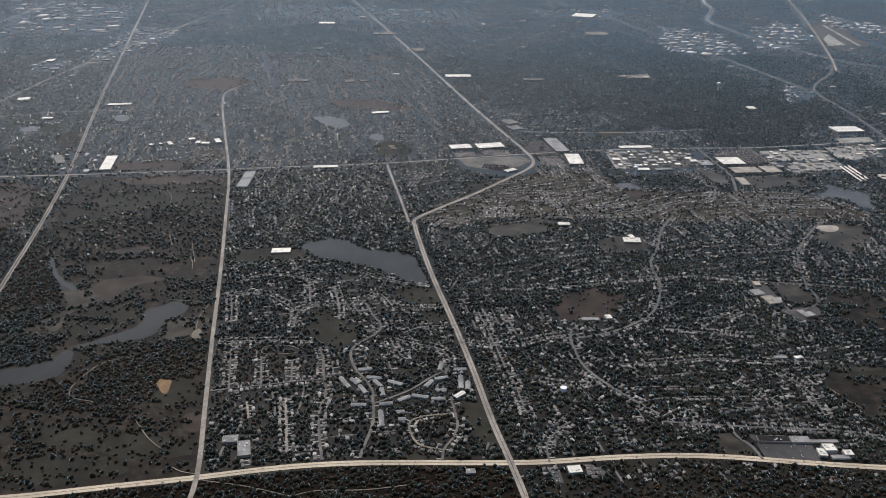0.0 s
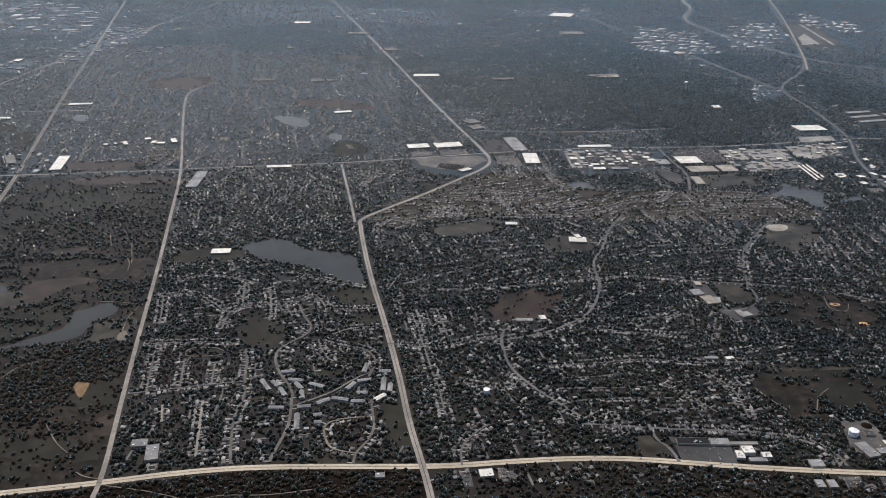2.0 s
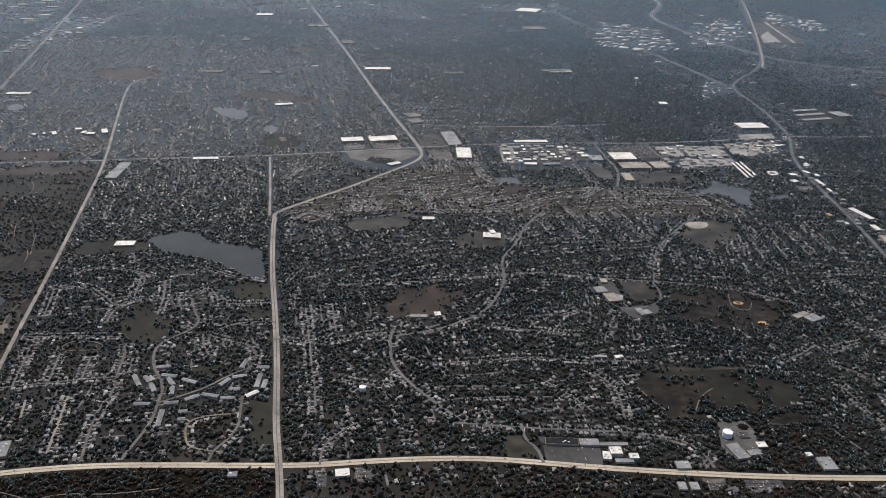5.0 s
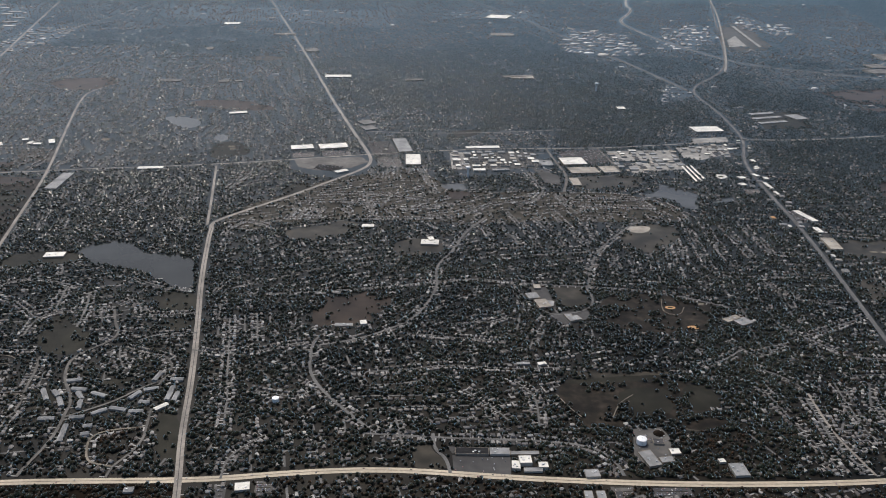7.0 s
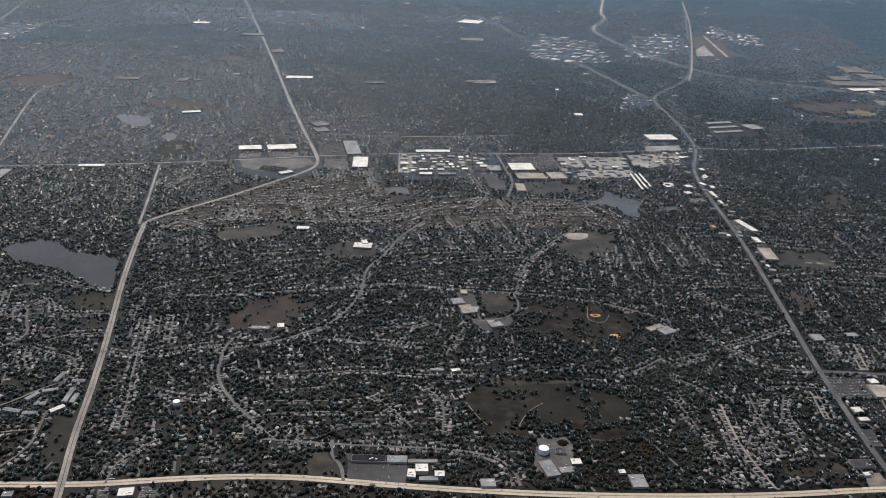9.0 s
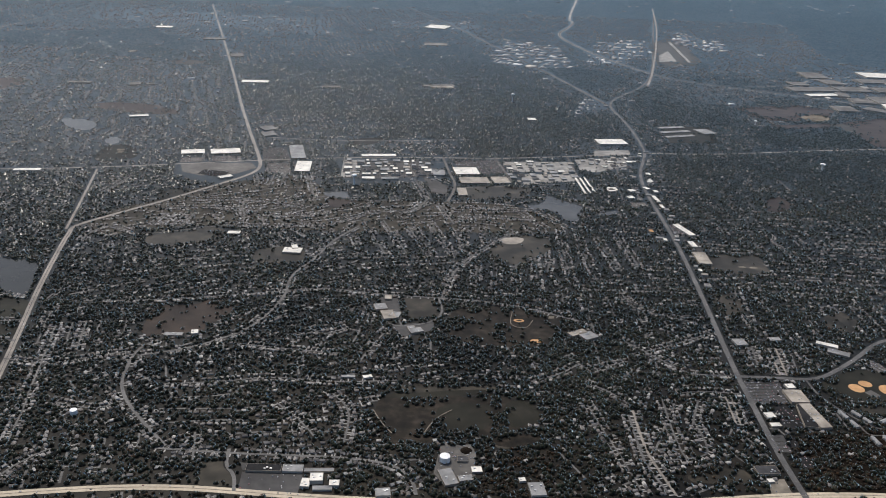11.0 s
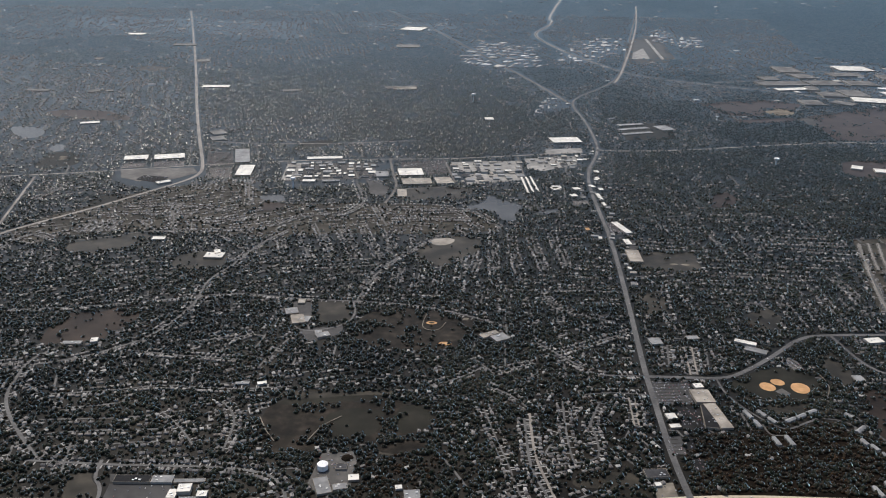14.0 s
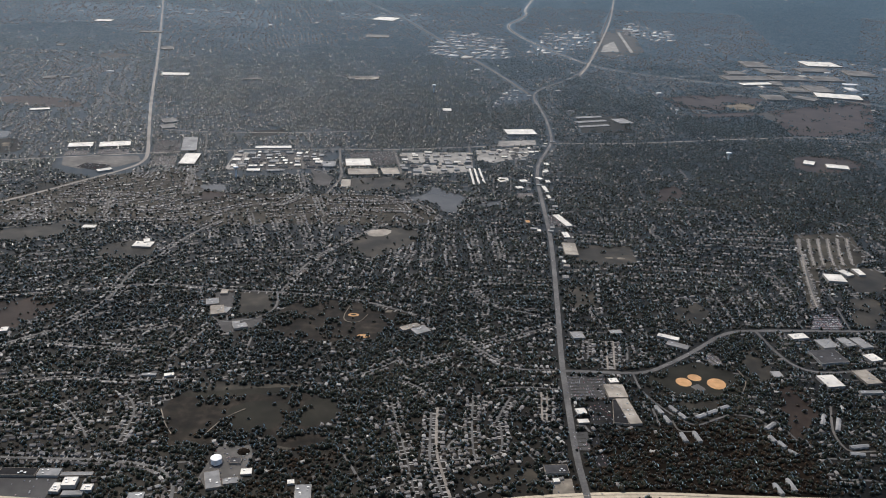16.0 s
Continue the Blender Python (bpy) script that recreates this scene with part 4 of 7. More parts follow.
road("road", [(118.4, 1259.8), (126.3, 1176.1), (135.3, 1117.1), (121.5, 1048.1)], 3.4, PALE_LOT, "pale industrial estate road", 0.5)
road("road", [(197.2, 1264.4), (208.7, 1180.6), (214, 1121.3), (146, 1110)], 2.8, PALE_LOT, "pale industrial estate road", 0.5)
road("road", [(311.2, 1287.3), (311.3, 1215.3), (309.4, 1158.2)], 2.8, PALE_LOT, "pale industrial estate road", 0.5)
road("road", [(-20.6, 1232.9), (-7.2, 1141.2)], 2.6, PALE_LOT, "pale industrial estate road", 0.5)
road("road", [(26.6, 1241.8), (39.3, 1149.1)], 2.6, PALE_LOT, "pale industrial estate road", 0.5)
road("road", [(61, 1243.8), (78.3, 1156.7)], 2.6, PALE_LOT, "pale industrial estate road", 0.5)

HIGHWAY = [(-641.3, 371.2), (-536.2, 392.4), (-515.6, 396.1), (-467.7, 407.5), (-414.2, 418.9), (-367.1, 431.4), (-321.4, 439.2), (-266.6, 442.4), (-201.8, 444.8)] + [(-171.4, 447.9), (-142.9, 452.8), (-106.3, 457.4), (-76.4, 459.5), (-46.3, 459.1), (-1.4, 455), (50.4, 451.8), (123.9, 449.8), (198.4, 451.9), (262.6, 456.6)] + [(333.7, 466.5), (387.4, 468.7), (433.2, 466.5), (532, 464.2)]
median = part("median", ribbon(rounded(HIGHWAY, 2, False), 0.55, 0.26), GRAVEL, None)
tagged(median, "thin worn tan median along the highway", "median", kind="structure")
for line, wide, z, mat in [([(-193.9, 409.2), (-201.8, 444.8), (-214.7, 495.6), (-227.6, 564.3), (-248.9, 659.1), (-271.9, 752.6), (-296.3, 874.8), (-299.1, 896.5)], 0.45, 0.27, LOT), ([(609, 3096.6), (561, 2923.5), (500, 2763.7), (508, 2573.8), (557, 2315.4), (633, 2068.8), (696, 1982.4), (809, 1917.8), (915, 1856.8), (1013, 1792.9), (1156, 1676.6), (1326, 1534.3)], 2.6, 0.5, LAWN), ([(-646.9, 493.9), (-698.7, 700.5), (-739.9, 868.3), (-780.6, 1016.2), (-810.3, 1117.4), (-935, 1507.3), (-1076, 1976)], 0.8, 0.5, LAWN)]:
    tagged(part("median", ribbon(rounded(line, 2, False), wide, z), mat, None), "thin dark median along a main road", "median", kind="structure")
PLOTS = []          # house plots along named streets: x, y, turn
DRIVES = []         # driveways


def plots(pts, lot=16.0, back=17.0, seed=0, share=0.92, sides=(-1, 1)):
    """Houses and driveways along both sides of a street."""
    rng = random.Random(seed)
    for side in sides:
        run = 0.6 * lot * M
        for (ax, ay), (bx, by) in zip(pts, pts[1:]):
            d = Vector((bx - ax, by - ay))
            if d.length < 1e-6:
                continue
            u, n = d.normalized(), Vector((-d.y, d.x)).normalized() * side
            while run < d.length:
                if rng.random() < share:
                    b = back * M * rng.uniform(0.9, 1.15)
                    at = Vector((ax, ay)) + u * run + n * b
                    PLOTS.append((at.x, at.y, math.atan2(u.y, u.x) + rng.gauss(0, 0.04)))
                    q = Vector((ax, ay)) + u * (run + rng.choice((-0.3, 0.3)) * lot * M) + n * b * 0.52
                    DRIVES.append((q.x, q.y, math.atan2(n.y, n.x), b * 0.95))
                run += lot * M * rng.uniform(0.9, 1.15)
            run -= d.length


SR = "narrow grey residential street"


def street(pts, width=1.8, mat=ASPHALT, houses=True, lot=16.0, back=17.0, share=0.92, verge=0.3):
    pts = rounded(pts, 2, False)
    road("street", pts, width, mat, SR, verge, soft=0)
    band(NAMED, pts, (back + 9) * M if houses else 3.5, 0.0)
    if houses:
        plots(pts, lot, back, int(abs(pts[0][0] * 13 + pts[0][1])), share)


# residential collectors
street([(16.1, 947.6), (-10.2, 896.2), (-20.6, 848.4), (-39, 804.4), (-41.4, 779.9), (-37.6, 752.8), (-49.4, 702.4), (-63.7, 673.4), (-79, 659.9), (-102, 640.3), (-139.1, 627)], 2.6, share=0.6, back=20)
street([(-130.4, 654.2), (-143, 638), (-141.2, 607.7), (-138.9, 586.4), (-128.6, 562.7), (-108.2, 535.2), (-81.1, 503.6)], 2.6, share=0.6, back=20)
street([(-87.6, 500.8), (-49.3, 498.2), (-22.7, 496.5), (11, 496.2), (41.2, 495.3), (69.9, 490.5), (81.8, 482.4), (88.5, 469.7), (90.3, 457.4)], 2.3)
street([(-202.8, 727), (-165.3, 729.7), (-79.6, 748.5), (-7.2, 771.5), (48.6, 758.9), (106.7, 754.5), (147.8, 750.9), (189.4, 739.7), (236.1, 713.2)], 2.3, share=0.75)
street([(106.7, 754.5), (111.9, 726.7), (102.9, 702.3), (69, 689.5), (55, 706.4), (52.3, 736.9)], 2.0, houses=False)
street([(109.1, 752), (120.3, 808), (136.6, 855.2), (198.3, 946.3)], 2.0)
street([(-37.5, 501.9), (-36.3, 483.8), (-27.7, 473.2), (-24.9, 457.3)], 2.4, houses=False)
street([(-175, 447.2), (-176.7, 468.9), (-162.4, 491.3), (-155.6, 497)], 1.6)
street([(-196.8, 555.3), (-186.3, 499.5)], 1.5)
street([(-225.1, 678.6), (-206.9, 598.1), (-198.1, 555.3)], 1.5)
street([(-201.9, 685.1), (-190.1, 632.2)], 1.5)
street([(-241.5, 615.7), (-201.7, 607.6), (-167.7, 626), (-144.9, 633.8)], 1.5)
street([(-180.8, 555.8), (-144, 545), (-128.7, 557.5)], 1.5)
street([(-105.4, 583.6), (-60.5, 589.5), (-24, 599.8), (21.8, 592.3), (72.8, 598.5)], 1.6)
street([(-63.6, 652), (-24.1, 645.1), (24.6, 639.7)], 1.6)
street([(-8.6, 686.6), (6.3, 670.5), (27.5, 688)], 1.5)
street([(-15.2, 561.2), (5.8, 538.1), (17.4, 519.8)], 1.5)
street([(21.1, 580.9), (41.2, 554.9), (39.1, 509.8)], 1.6)
street([(-65.3, 520.9), (-58.4, 486.5)], 1.5)
street([(248, 557.5), (246.7, 526.9), (246.1, 495.5), (254.3, 465.3)], 1.8)
street([(272.5, 653.6), (301.7, 665.1), (329, 682.2), (362.7, 700.4)], 1.7)
street([(221.7, 603.5), (240.3, 590.7), (252.8, 569.8)], 1.6)
street([(179.7, 602.1), (207.2, 616.8), (221.3, 631.7)], 1.6)
street([(252.7, 563.8), (251.1, 536.5), (250.7, 510.2), (253.4, 491.9), (256.6, 474.7), (258.8, 462.7)], 1.9, CONCRETE)
street([(279.5, 581.6), (276.7, 551.4), (275.1, 514), (276.7, 503.4)], 1.6)
street([(252.8, 500.3), (279.7, 503.5), (291.3, 508.1), (295.7, 514.6), (296.5, 537.9), (295.4, 543.4)], 1.6)
street([(307.8, 580.9), (299.9, 563.1), (293.6, 546.2)], 1.7)
street([(331, 587.3), (326.9, 549.3)], 1.4, CONCRETE)
street([(335.3, 587.4), (330.1, 549.4)], 1.4, CONCRETE)
street([(217.4, 579.5), (224.8, 535.8), (231.3, 503.4), (237.3, 462.2)], 1.3)
street([(266.5, 680.3), (288.9, 651.4), (305.6, 628.8), (314.7, 620.3), (349.7, 620.7)], 1.9)
street([(214.8, 648.4), (229.1, 621.5), (247, 631.1), (265.3, 639.2)], 1.5)
street([(293.6, 590), (315.6, 594.9), (345.4, 591.8)], 1.5)
street([(286.3, 786.9), (294.9, 749.1), (319.4, 728.8), (348.7, 716.4)], 1.5)
street([(388.8, 623.1), (396.5, 670.6)], 1.5, CONCRETE)
street([(394.3, 623.3), (402.9, 670.8)], 1.5, CONCRETE)
street([(374.9, 636.1), (382.9, 675.1)], 1.4)
street([(407.5, 617.6), (407.3, 593.9), (414.4, 574.3), (425.8, 554.5), (436, 544.8), (450.9, 553.1), (465, 560.8)], 1.8, houses=False)
street([(421, 552.2), (421.2, 538), (431.3, 538.3)], 1.5, PALE_LOT, False)
street([(469.3, 560.9), (481.1, 559.1), (489.5, 550.6), (484.3, 543.4)], 1.6, houses=False)
street([(546.7, 574.7), (532.4, 541.2), (531.8, 524.2), (534.1, 516.4), (552.6, 518.2)], 1.7, PALE_LOT, False)
street([(630.1, 747.4), (619.1, 690.4)], 1.8, houses=False)
street([(659.6, 906.9), (639.1, 834.5), (610.8, 746.4)], 1.8, lot=12, back=12)
for pts in [[(669.2, 928.2), (653.6, 884.8), (643.2, 849.6)], [(680.6, 929.0), (664.6, 885.5), (653.7, 850.2)], [(692.1, 929.7), (675.5, 886.1), (664.2, 850.8)], [(703.6, 930.5), (686.5, 886.8), (674.8, 851.4)], [(715.1, 931.2), (697.5, 887.5), (685.4, 852.1)], [(726.6, 932.0), (708.5, 888.2), (696.0, 852.7)], [(667.0, 924.6), (636.7, 834.3), (619.7, 778.1), (611.4, 746.4)]]:
    street(pts, 1.4, CONCRETE, lot=8, back=8)
street([(-278.6, 872.1), (-276.4, 907.6), (-261.9, 925), (-234.8, 902.2), (-218.9, 901.1)], 1.8)
street([(-139.7, 936.4), (-79.3, 935.4), (-42, 944.8), (-19, 945.9), (16.9, 988), (57.4, 1006.9)], 1.9)
street([(-134.2, 1035.2), (-131.4, 997.7), (-122.3, 975.1), (-118, 941.3)], 1.6)
street([(-314.7, 1040), (-307.8, 1073.8), (-300, 1117.4)], 1.6)
street([(-72.8, 1151.2), (-57.6, 1094.3), (-47.9, 1032.7)], 1.6)
street([(79.4, 1129.8), (97.8, 1046.9), (77.5, 1007.9), (60.2, 996.4)], 1.8)
street([(108.9, 1040.5), (127.6, 962.6)], 1.8)
street([(135.1, 1028.3), (185.5, 1026.3), (227.9, 1021.8)], 1.7)
street([(131.8, 993.5), (186.4, 991.9), (227.6, 987.7)], 1.7)
for k in range(4):
    street([(q[0] + 11.0 * k, q[1] + 2.0 * k) for q in [(-214.6, 970.6), (-218.5, 927.1)]], 1.3, lot=13, back=13)
street([(-197.9, 1020.7), (-141, 1030.3), (-96.9, 1023.5), (-53, 1003.7)], 1.6)
street([(-220.9, 987), (-166.1, 998.2), (-108.7, 988.2)], 1.5)
street([(-100.9, 976.1), (-65.9, 969.6), (-24.5, 996.5)], 1.5)
# streets of the subdivision between the avenue and the arterial road
street([(-333.7, 441.8), (-337.7, 458), (-344.7, 489.4), (-346.1, 504.5), (-344.8, 520.3), (-345.9, 532.6), (-352.5, 558.2), (-355, 576.4), (-362, 600.2)], 2.0, PALE_LOT)
street([(-307.6, 445), (-307, 456.1), (-303.3, 480.5), (-303.3, 495.1), (-306.8, 518.1), (-308.6, 534.4), (-317.2, 549.3), (-326.1, 564), (-331.7, 577.5), (-335.3, 596.6), (-327.4, 612), (-314.2, 628.3), (-312.3, 644.7), (-323, 661.1), (-332.5, 686.7)], 2.4, PALE_LOT, share=0.35, back=20)
street([(-359.8, 449), (-375.2, 518.8)], 1.9, CONCRETE, lot=12)
street([(-355.3, 450.6), (-337.3, 453.4)], 1.3, PALE_LOT)
street([(-397.8, 531.7), (-409.1, 581.3)], 1.5)
street([(-423, 528.8), (-441.5, 606.3)], 1.5)
street([(-375.6, 543), (-382, 576.9)], 1.5)
street([(-437, 525.7), (-404, 534.8), (-373.8, 543.1), (-350.7, 547.7)], 1.4)
street([(-453.6, 604.7), (-407.3, 610.1), (-367.4, 611.1)], 1.4)
street([(-450.9, 641), (-469, 708.5)], 1.5)
street([(-385.7, 681.5), (-395.6, 732.3)], 1.6)
street([(-392.3, 635.2), (-395.9, 666.6), (-385.5, 680.3), (-358.5, 685.3), (-332.5, 686.7)], 1.6)
street([(-353.6, 652.7), (-359.1, 689), (-369.9, 722.9)], 1.8)
street([(-470.8, 694.4), (-441.1, 710), (-413.5, 686.2), (-395.9, 666.6)], 1.4)
street([(-404.2, 511.9), (-397.2, 489.2)], 1.8, CONCRETE, share=0.5)
street([(-332.5, 696.5), (-323.2, 712.2), (-313.3, 697.5), (-305, 678.4), (-281.8, 678.4), (-257.1, 683.3)], 1.7)
street([(-291.4, 629.5), (-279.3, 640.9), (-258.9, 645.2), (-245.4, 645.9)], 1.8)
street([(-298, 618.7), (-279.8, 609.3), (-259.8, 605.3), (-250.5, 591), (-248.1, 577), (-251.8, 559.5)], 1.8, PALE_LOT)
street([(-333.5, 660.5), (-344.6, 683.6)], 1.5)
street([(-285, 579.8), (-296.2, 598.5), (-303, 618.4)], 1.5)
street([(-306.2, 513.4), (-289.8, 525.4), (-277.1, 535.9), (-264.5, 553.6), (-250.2, 567.7)], 2.0, PALE_LOT, False)
street([(-246.2, 526.7), (-242.6, 505.6), (-239.2, 487.1), (-243.8, 469.3), (-249.5, 458.8), (-249.8, 445.7)], 1.9, PALE_LOT, share=0.6)
street([(-250.3, 457.5), (-267.8, 461.3), (-274.1, 474.8), (-277.2, 489), (-270.2, 498.2), (-244.7, 503.2)], 1.6, GRAVEL, lot=19)
street([(-383, 733), (-440.6, 757.9), (-468.6, 728.5)], 1.5)
street([(-346.4, 762.9), (-308.5, 736.9), (-273.7, 731.9)], 1.5)
GP = "pale winding gravel footpath"
for pts in [[(-523.1, 684.2), (-506.4, 683.8), (-486.3, 681.1)], [(-477.7, 618.0), (-484.8, 652.8), (-482.2, 676.5)], [(-537.2, 790.0), (-528.3, 775.2), (-523.6, 756.3)], [(-639.4, 1012.6), (-620.7, 984.1), (-614.3, 958.3)], [(-480.8, 483), (-463.2, 460.3), (-449.9, 449.4)], [(-515.7, 576), (-536.6, 567.4), (-543.8, 556), (-547.9, 532.9), (-548.5, 521.1), (-542.7, 510), (-522.7, 506.1)], [(-435, 428.9), (-428.3, 424.3), (-417.2, 422.3)], [(-409.4, 415.5), (-377.7, 411.1), (-347.5, 402.1)], [(-347.5, 402.1), (-332, 409.7), (-302, 409.9), (-272.6, 417.1)],
            [(-411.8, 590.8), (-410, 599.8), (-390.5, 601.8), (-379.6, 596.3), (-377.8, 589.6), (-392.1, 585.9), (-409, 585.1), (-411.8, 590.8)], [(176.1, 729.1), (170.3, 699), (186.2, 693.8), (193.3, 711.6)], [(94.7, 525.8), (102.3, 545), (115.4, 557.3)], [(56.5, 555.4), (64.8, 536.1), (71.8, 525.1)], [(491.2, 631.4), (495, 622.6), (494.3, 605.3), (483.9, 588.4)],
            [(-546.6, 829.8), (-526.5, 775.3)], [(-580.5, 853.8), (-566, 820.5)]]:
    road("path", pts, 0.8, GRAVEL, GP, 0.2)


# ---- buildings ----
def box(bm, w, d, z0, z1, x=0.0, y=0.0, slope=0.0):
    vs = [bm.verts.new((x + sx * w / 2 * (1 - slope * k), y + sy * d / 2 * (1 - slope * k), z)) for k, z in ((0, z0), (1, z1)) for sx, sy in ((-1, -1), (1, -1), (1, 1), (-1, 1))]
    for f in ((3, 2, 1, 0), (4, 5, 6, 7), (0, 1, 5, 4), (1, 2, 6, 5), (2, 3, 7, 6), (3, 0, 4, 7)):
        bm.faces.new([vs[k] for k in f])


def flat_building(name, corners, metres, wall, roof, label, units=3, category="building", group=""):
    """A flat-roofed block on three corners of its plan: near left, near right, far right."""
    a, b, c = (Vector(p) for p in corners)
    turn = math.atan2(b.y - a.y, b.x - a.x)
    across = Vector((-math.sin(turn), math.cos(turn)))
    w, d, h = (b - a).length, max(abs((c - b).dot(across)), 1.2), metres * M
    mid = (a + b) / 2 + across * d / 2
    hold = new(name)
    hold.matrix_world = pose(mid.x, mid.y, 0, 0, 0, math.degrees(turn))
    q, e = 1.6, Vector((math.cos(turn), math.sin(turn)))
    clear_area([tuple(mid + e * sx * (w / 2 + q) + across * sy * (d / 2 + q)) for sx, sy in ((-1, -1), (1, -1), (1, 1), (-1, 1))])
    bm = bmesh.new()
    box(bm, w, d, -0.2, h)
    part("wall", bm, wall, hold)
    bm = bmesh.new()
    box(bm, w - 0.3, d - 0.3, h, h + 0.06)
    top = part("roof", bm, roof, hold)
    bm = bmesh.new()
    for x, y, ww, dd in ((0, -d / 2 + 0.08, w, 0.16), (0, d / 2 - 0.08, w, 0.16), (-w / 2 + 0.08, 0, 0.16, d - 0.32), (w / 2 - 0.08, 0, 0.16, d - 0.32)):
        box(bm, ww, dd, h, h + 0.22, x, y)
    part("parapet", bm, wall, top)
    rng = random.Random(int(mid.x * 7 + mid.y))
    for _ in range(units):
        s = rng.uniform(0.5, 1.1)
        bm = bmesh.new()
        box(bm, s * 1.4, s, h + 0.06, h + 0.06 + s * 0.5, rng.uniform(-0.36, 0.36) * w, rng.uniform(-0.3, 0.3) * d, 0.08)
        part("roof_unit", bm, METAL, top, "grey metal roof unit")
    return tagged(hold, label, category, group)


def gable(bm_wall, bm_roof, w, d, h, ridge, x=0.0, y=0.0):
    box(bm_wall, w, d, -0.1, h, x, y)
    v = [bm_roof.verts.new((x + px * w / 2, y + py * d / 2, z)) for px, py, z in ((-1.06, -1.12, h - 0.06), (1.06, -1.12, h - 0.06), (1.06, 1.12, h - 0.06), (-1.06, 1.12, h - 0.06), (-1.06, 0, h + ridge), (1.06, 0, h + ridge))]
    for f in ((0, 1, 5, 4), (2, 3, 4, 5), (1, 2, 5), (3, 0, 4), (3, 2, 1, 0)):
        bm_roof.faces.new([v[k] for k in f])


def row_house(ends, label="long pale apartment row with a shallow gable roof", deep=13.0, high=6.5, roof=None):
    """A long gabled apartment block between two ends of its ridge."""
    a, b = Vector(ends[0]), Vector(ends[1])
    mid, w, d, h = (a + b) / 2, (b - a).length, deep * M, high * M
    turn = math.atan2(b.y - a.y, b.x - a.x)
    e, n = (b - a).normalized(), Vector((-(b - a).y, (b - a).x)).normalized()
    clear_area([tuple(mid + e * sx * (w / 2 + 1) + n * sy * (d / 2 + 1)) for sx, sy in ((-1, -1), (1, -1), (1, 1), (-1, 1))])
    hold = new("apartment_row")
    hold.matrix_world = pose(mid.x, mid.y, 0, 0, 0, math.degrees(turn))
    bw, br = bmesh.new(), bmesh.new()
    gable(bw, br, w, d, h, 2.6 * M)
    part("wall", bw, PALE_WALL, hold)
    part("roof", br, roof or GREY_ROOF, hold)
    for k in range(max(2, int(w / 3.5))):
        bm = bmesh.new()
        box(bm, 1.5, 0.5, -0.1, h * 0.8, -w / 2 + (k + 0.5) * w / max(2, int(w / 3.5)), -d / 2 - 0.22)
        part("bay", bm, PALE_WALL, hold)
    return tagged(hold, label, "apartments", "apartment rows")


WB = "low pale warehouse with a bright white flat roof"
for pts in [[(-323.5, 562.3), (-313, 564.6)], [(-315.1, 551.2), (-303.5, 550)], [(-308.6, 546.3), (-302.1, 537.2)], [(-301.9, 534.7), (-299.4, 524.1)], [(-297.5, 545.9), (-285.7, 541.4)], [(-327.7, 547.9), (-321.2, 540.5)], [(-319.5, 538), (-313.2, 527.5)], [(-286.9, 517.5), (-278.5, 524.3)], [(-276.4, 526), (-263.8, 523.4)],
            [(-261.1, 521.9), (-250.5, 522.4)], [(-266.9, 538.9), (-262, 548.5)], [(-259.8, 551.2), (-249.8, 554.3)], [(-258.1, 533.5), (-250, 534.7)], [(-238.4, 537.8), (-239.2, 556.6)], [(-233, 536.4), (-233.1, 548.2)], [(-244.1, 567.1), (-234.7, 567.5)], [(-300.8, 512.1), (-291, 514.1)], [(-322.5, 510.3), (-311.2, 510.8)],
            [(-296.1, 483), (-299.4, 502.9)], [(-256.7, 564.7), (-255.2, 576.6)], [(-336.6, 549.2), (-327.7, 535.1)], [(-286.8, 501.9), (-280.9, 503)], [(-284.7, 492.3), (-279.2, 493.3)]]:
    row_house(pts)
row_house([(-243, 524.4), (-236.1, 532.1)], "long apartment row with a white roof", 15, 7, WHITE_ROOF)
for pts in [[(439.1, 554.9), (447.1, 559.5)], [(449, 560.3), (457.2, 565)], [(459.4, 566.6), (467.5, 570.7)], [(423.6, 569.3), (427, 561.9)], [(428.1, 559.7), (431.2, 553.2)], [(413.1, 568.9), (415.6, 559.3)], [(416.2, 555.6), (418, 547)], [(422.2, 534.6), (423.3, 524.6)], [(431.9, 536.3), (433.2, 524.8)],
            [(488.1, 566.8), (491.2, 561.6)], [(485.4, 542), (494, 549.3)], [(484.4, 533), (485.8, 526.3)], [(488.2, 526.3), (490.4, 519.8)], [(491, 516.6), (494.8, 511.5)], [(528.5, 548.2), (535.3, 560.8)], [(536.5, 541.4), (544, 555.9)], [(536.2, 521), (549.3, 523.4)], [(532.8, 513.8), (542.1, 512.8)], [(466.9, 479.5), (468.4, 469.4)], [(477.3, 484.4), (478.1, 473)]]:
    row_house(pts, "dark wooded townhouse row with pale gables", 11, 6.5, GREY_ROOF)

flat_building("shopping_mall", [(-265.2, 1221.9), (-232.5, 1230), (-236.7, 1251.9)], 8, TAN_WALL, WHITE_ROOF, "long mall wing with a bright white flat roof", 6)
flat_building("shopping_mall", [(-222.8, 1227.5), (-181.6, 1239.2), (-187.1, 1264.5)], 8, TAN_WALL, WHITE_ROOF, "long mall wing with a bright white flat roof", 6)
flat_building("store", [(-90.6, 1153), (-68.9, 1154.2), (-76.6, 1205.4)], 9, TAN_WALL, WHITE_ROOF, "big store with a cream white flat roof", 6)
flat_building("store", [(-104.1, 1218.9), (-83.2, 1223.2), (-102.5, 1296.2)], 7, TAN_WALL, GREY_ROOF, "big store with a grey flat roof", 6)
flat_building("store", [(-182.5, 1110.6), (-167.4, 1121.9), (-170.2, 1132.4)], 6, PALE_WALL, WHITE_ROOF, "small store with a white flat roof", 2)
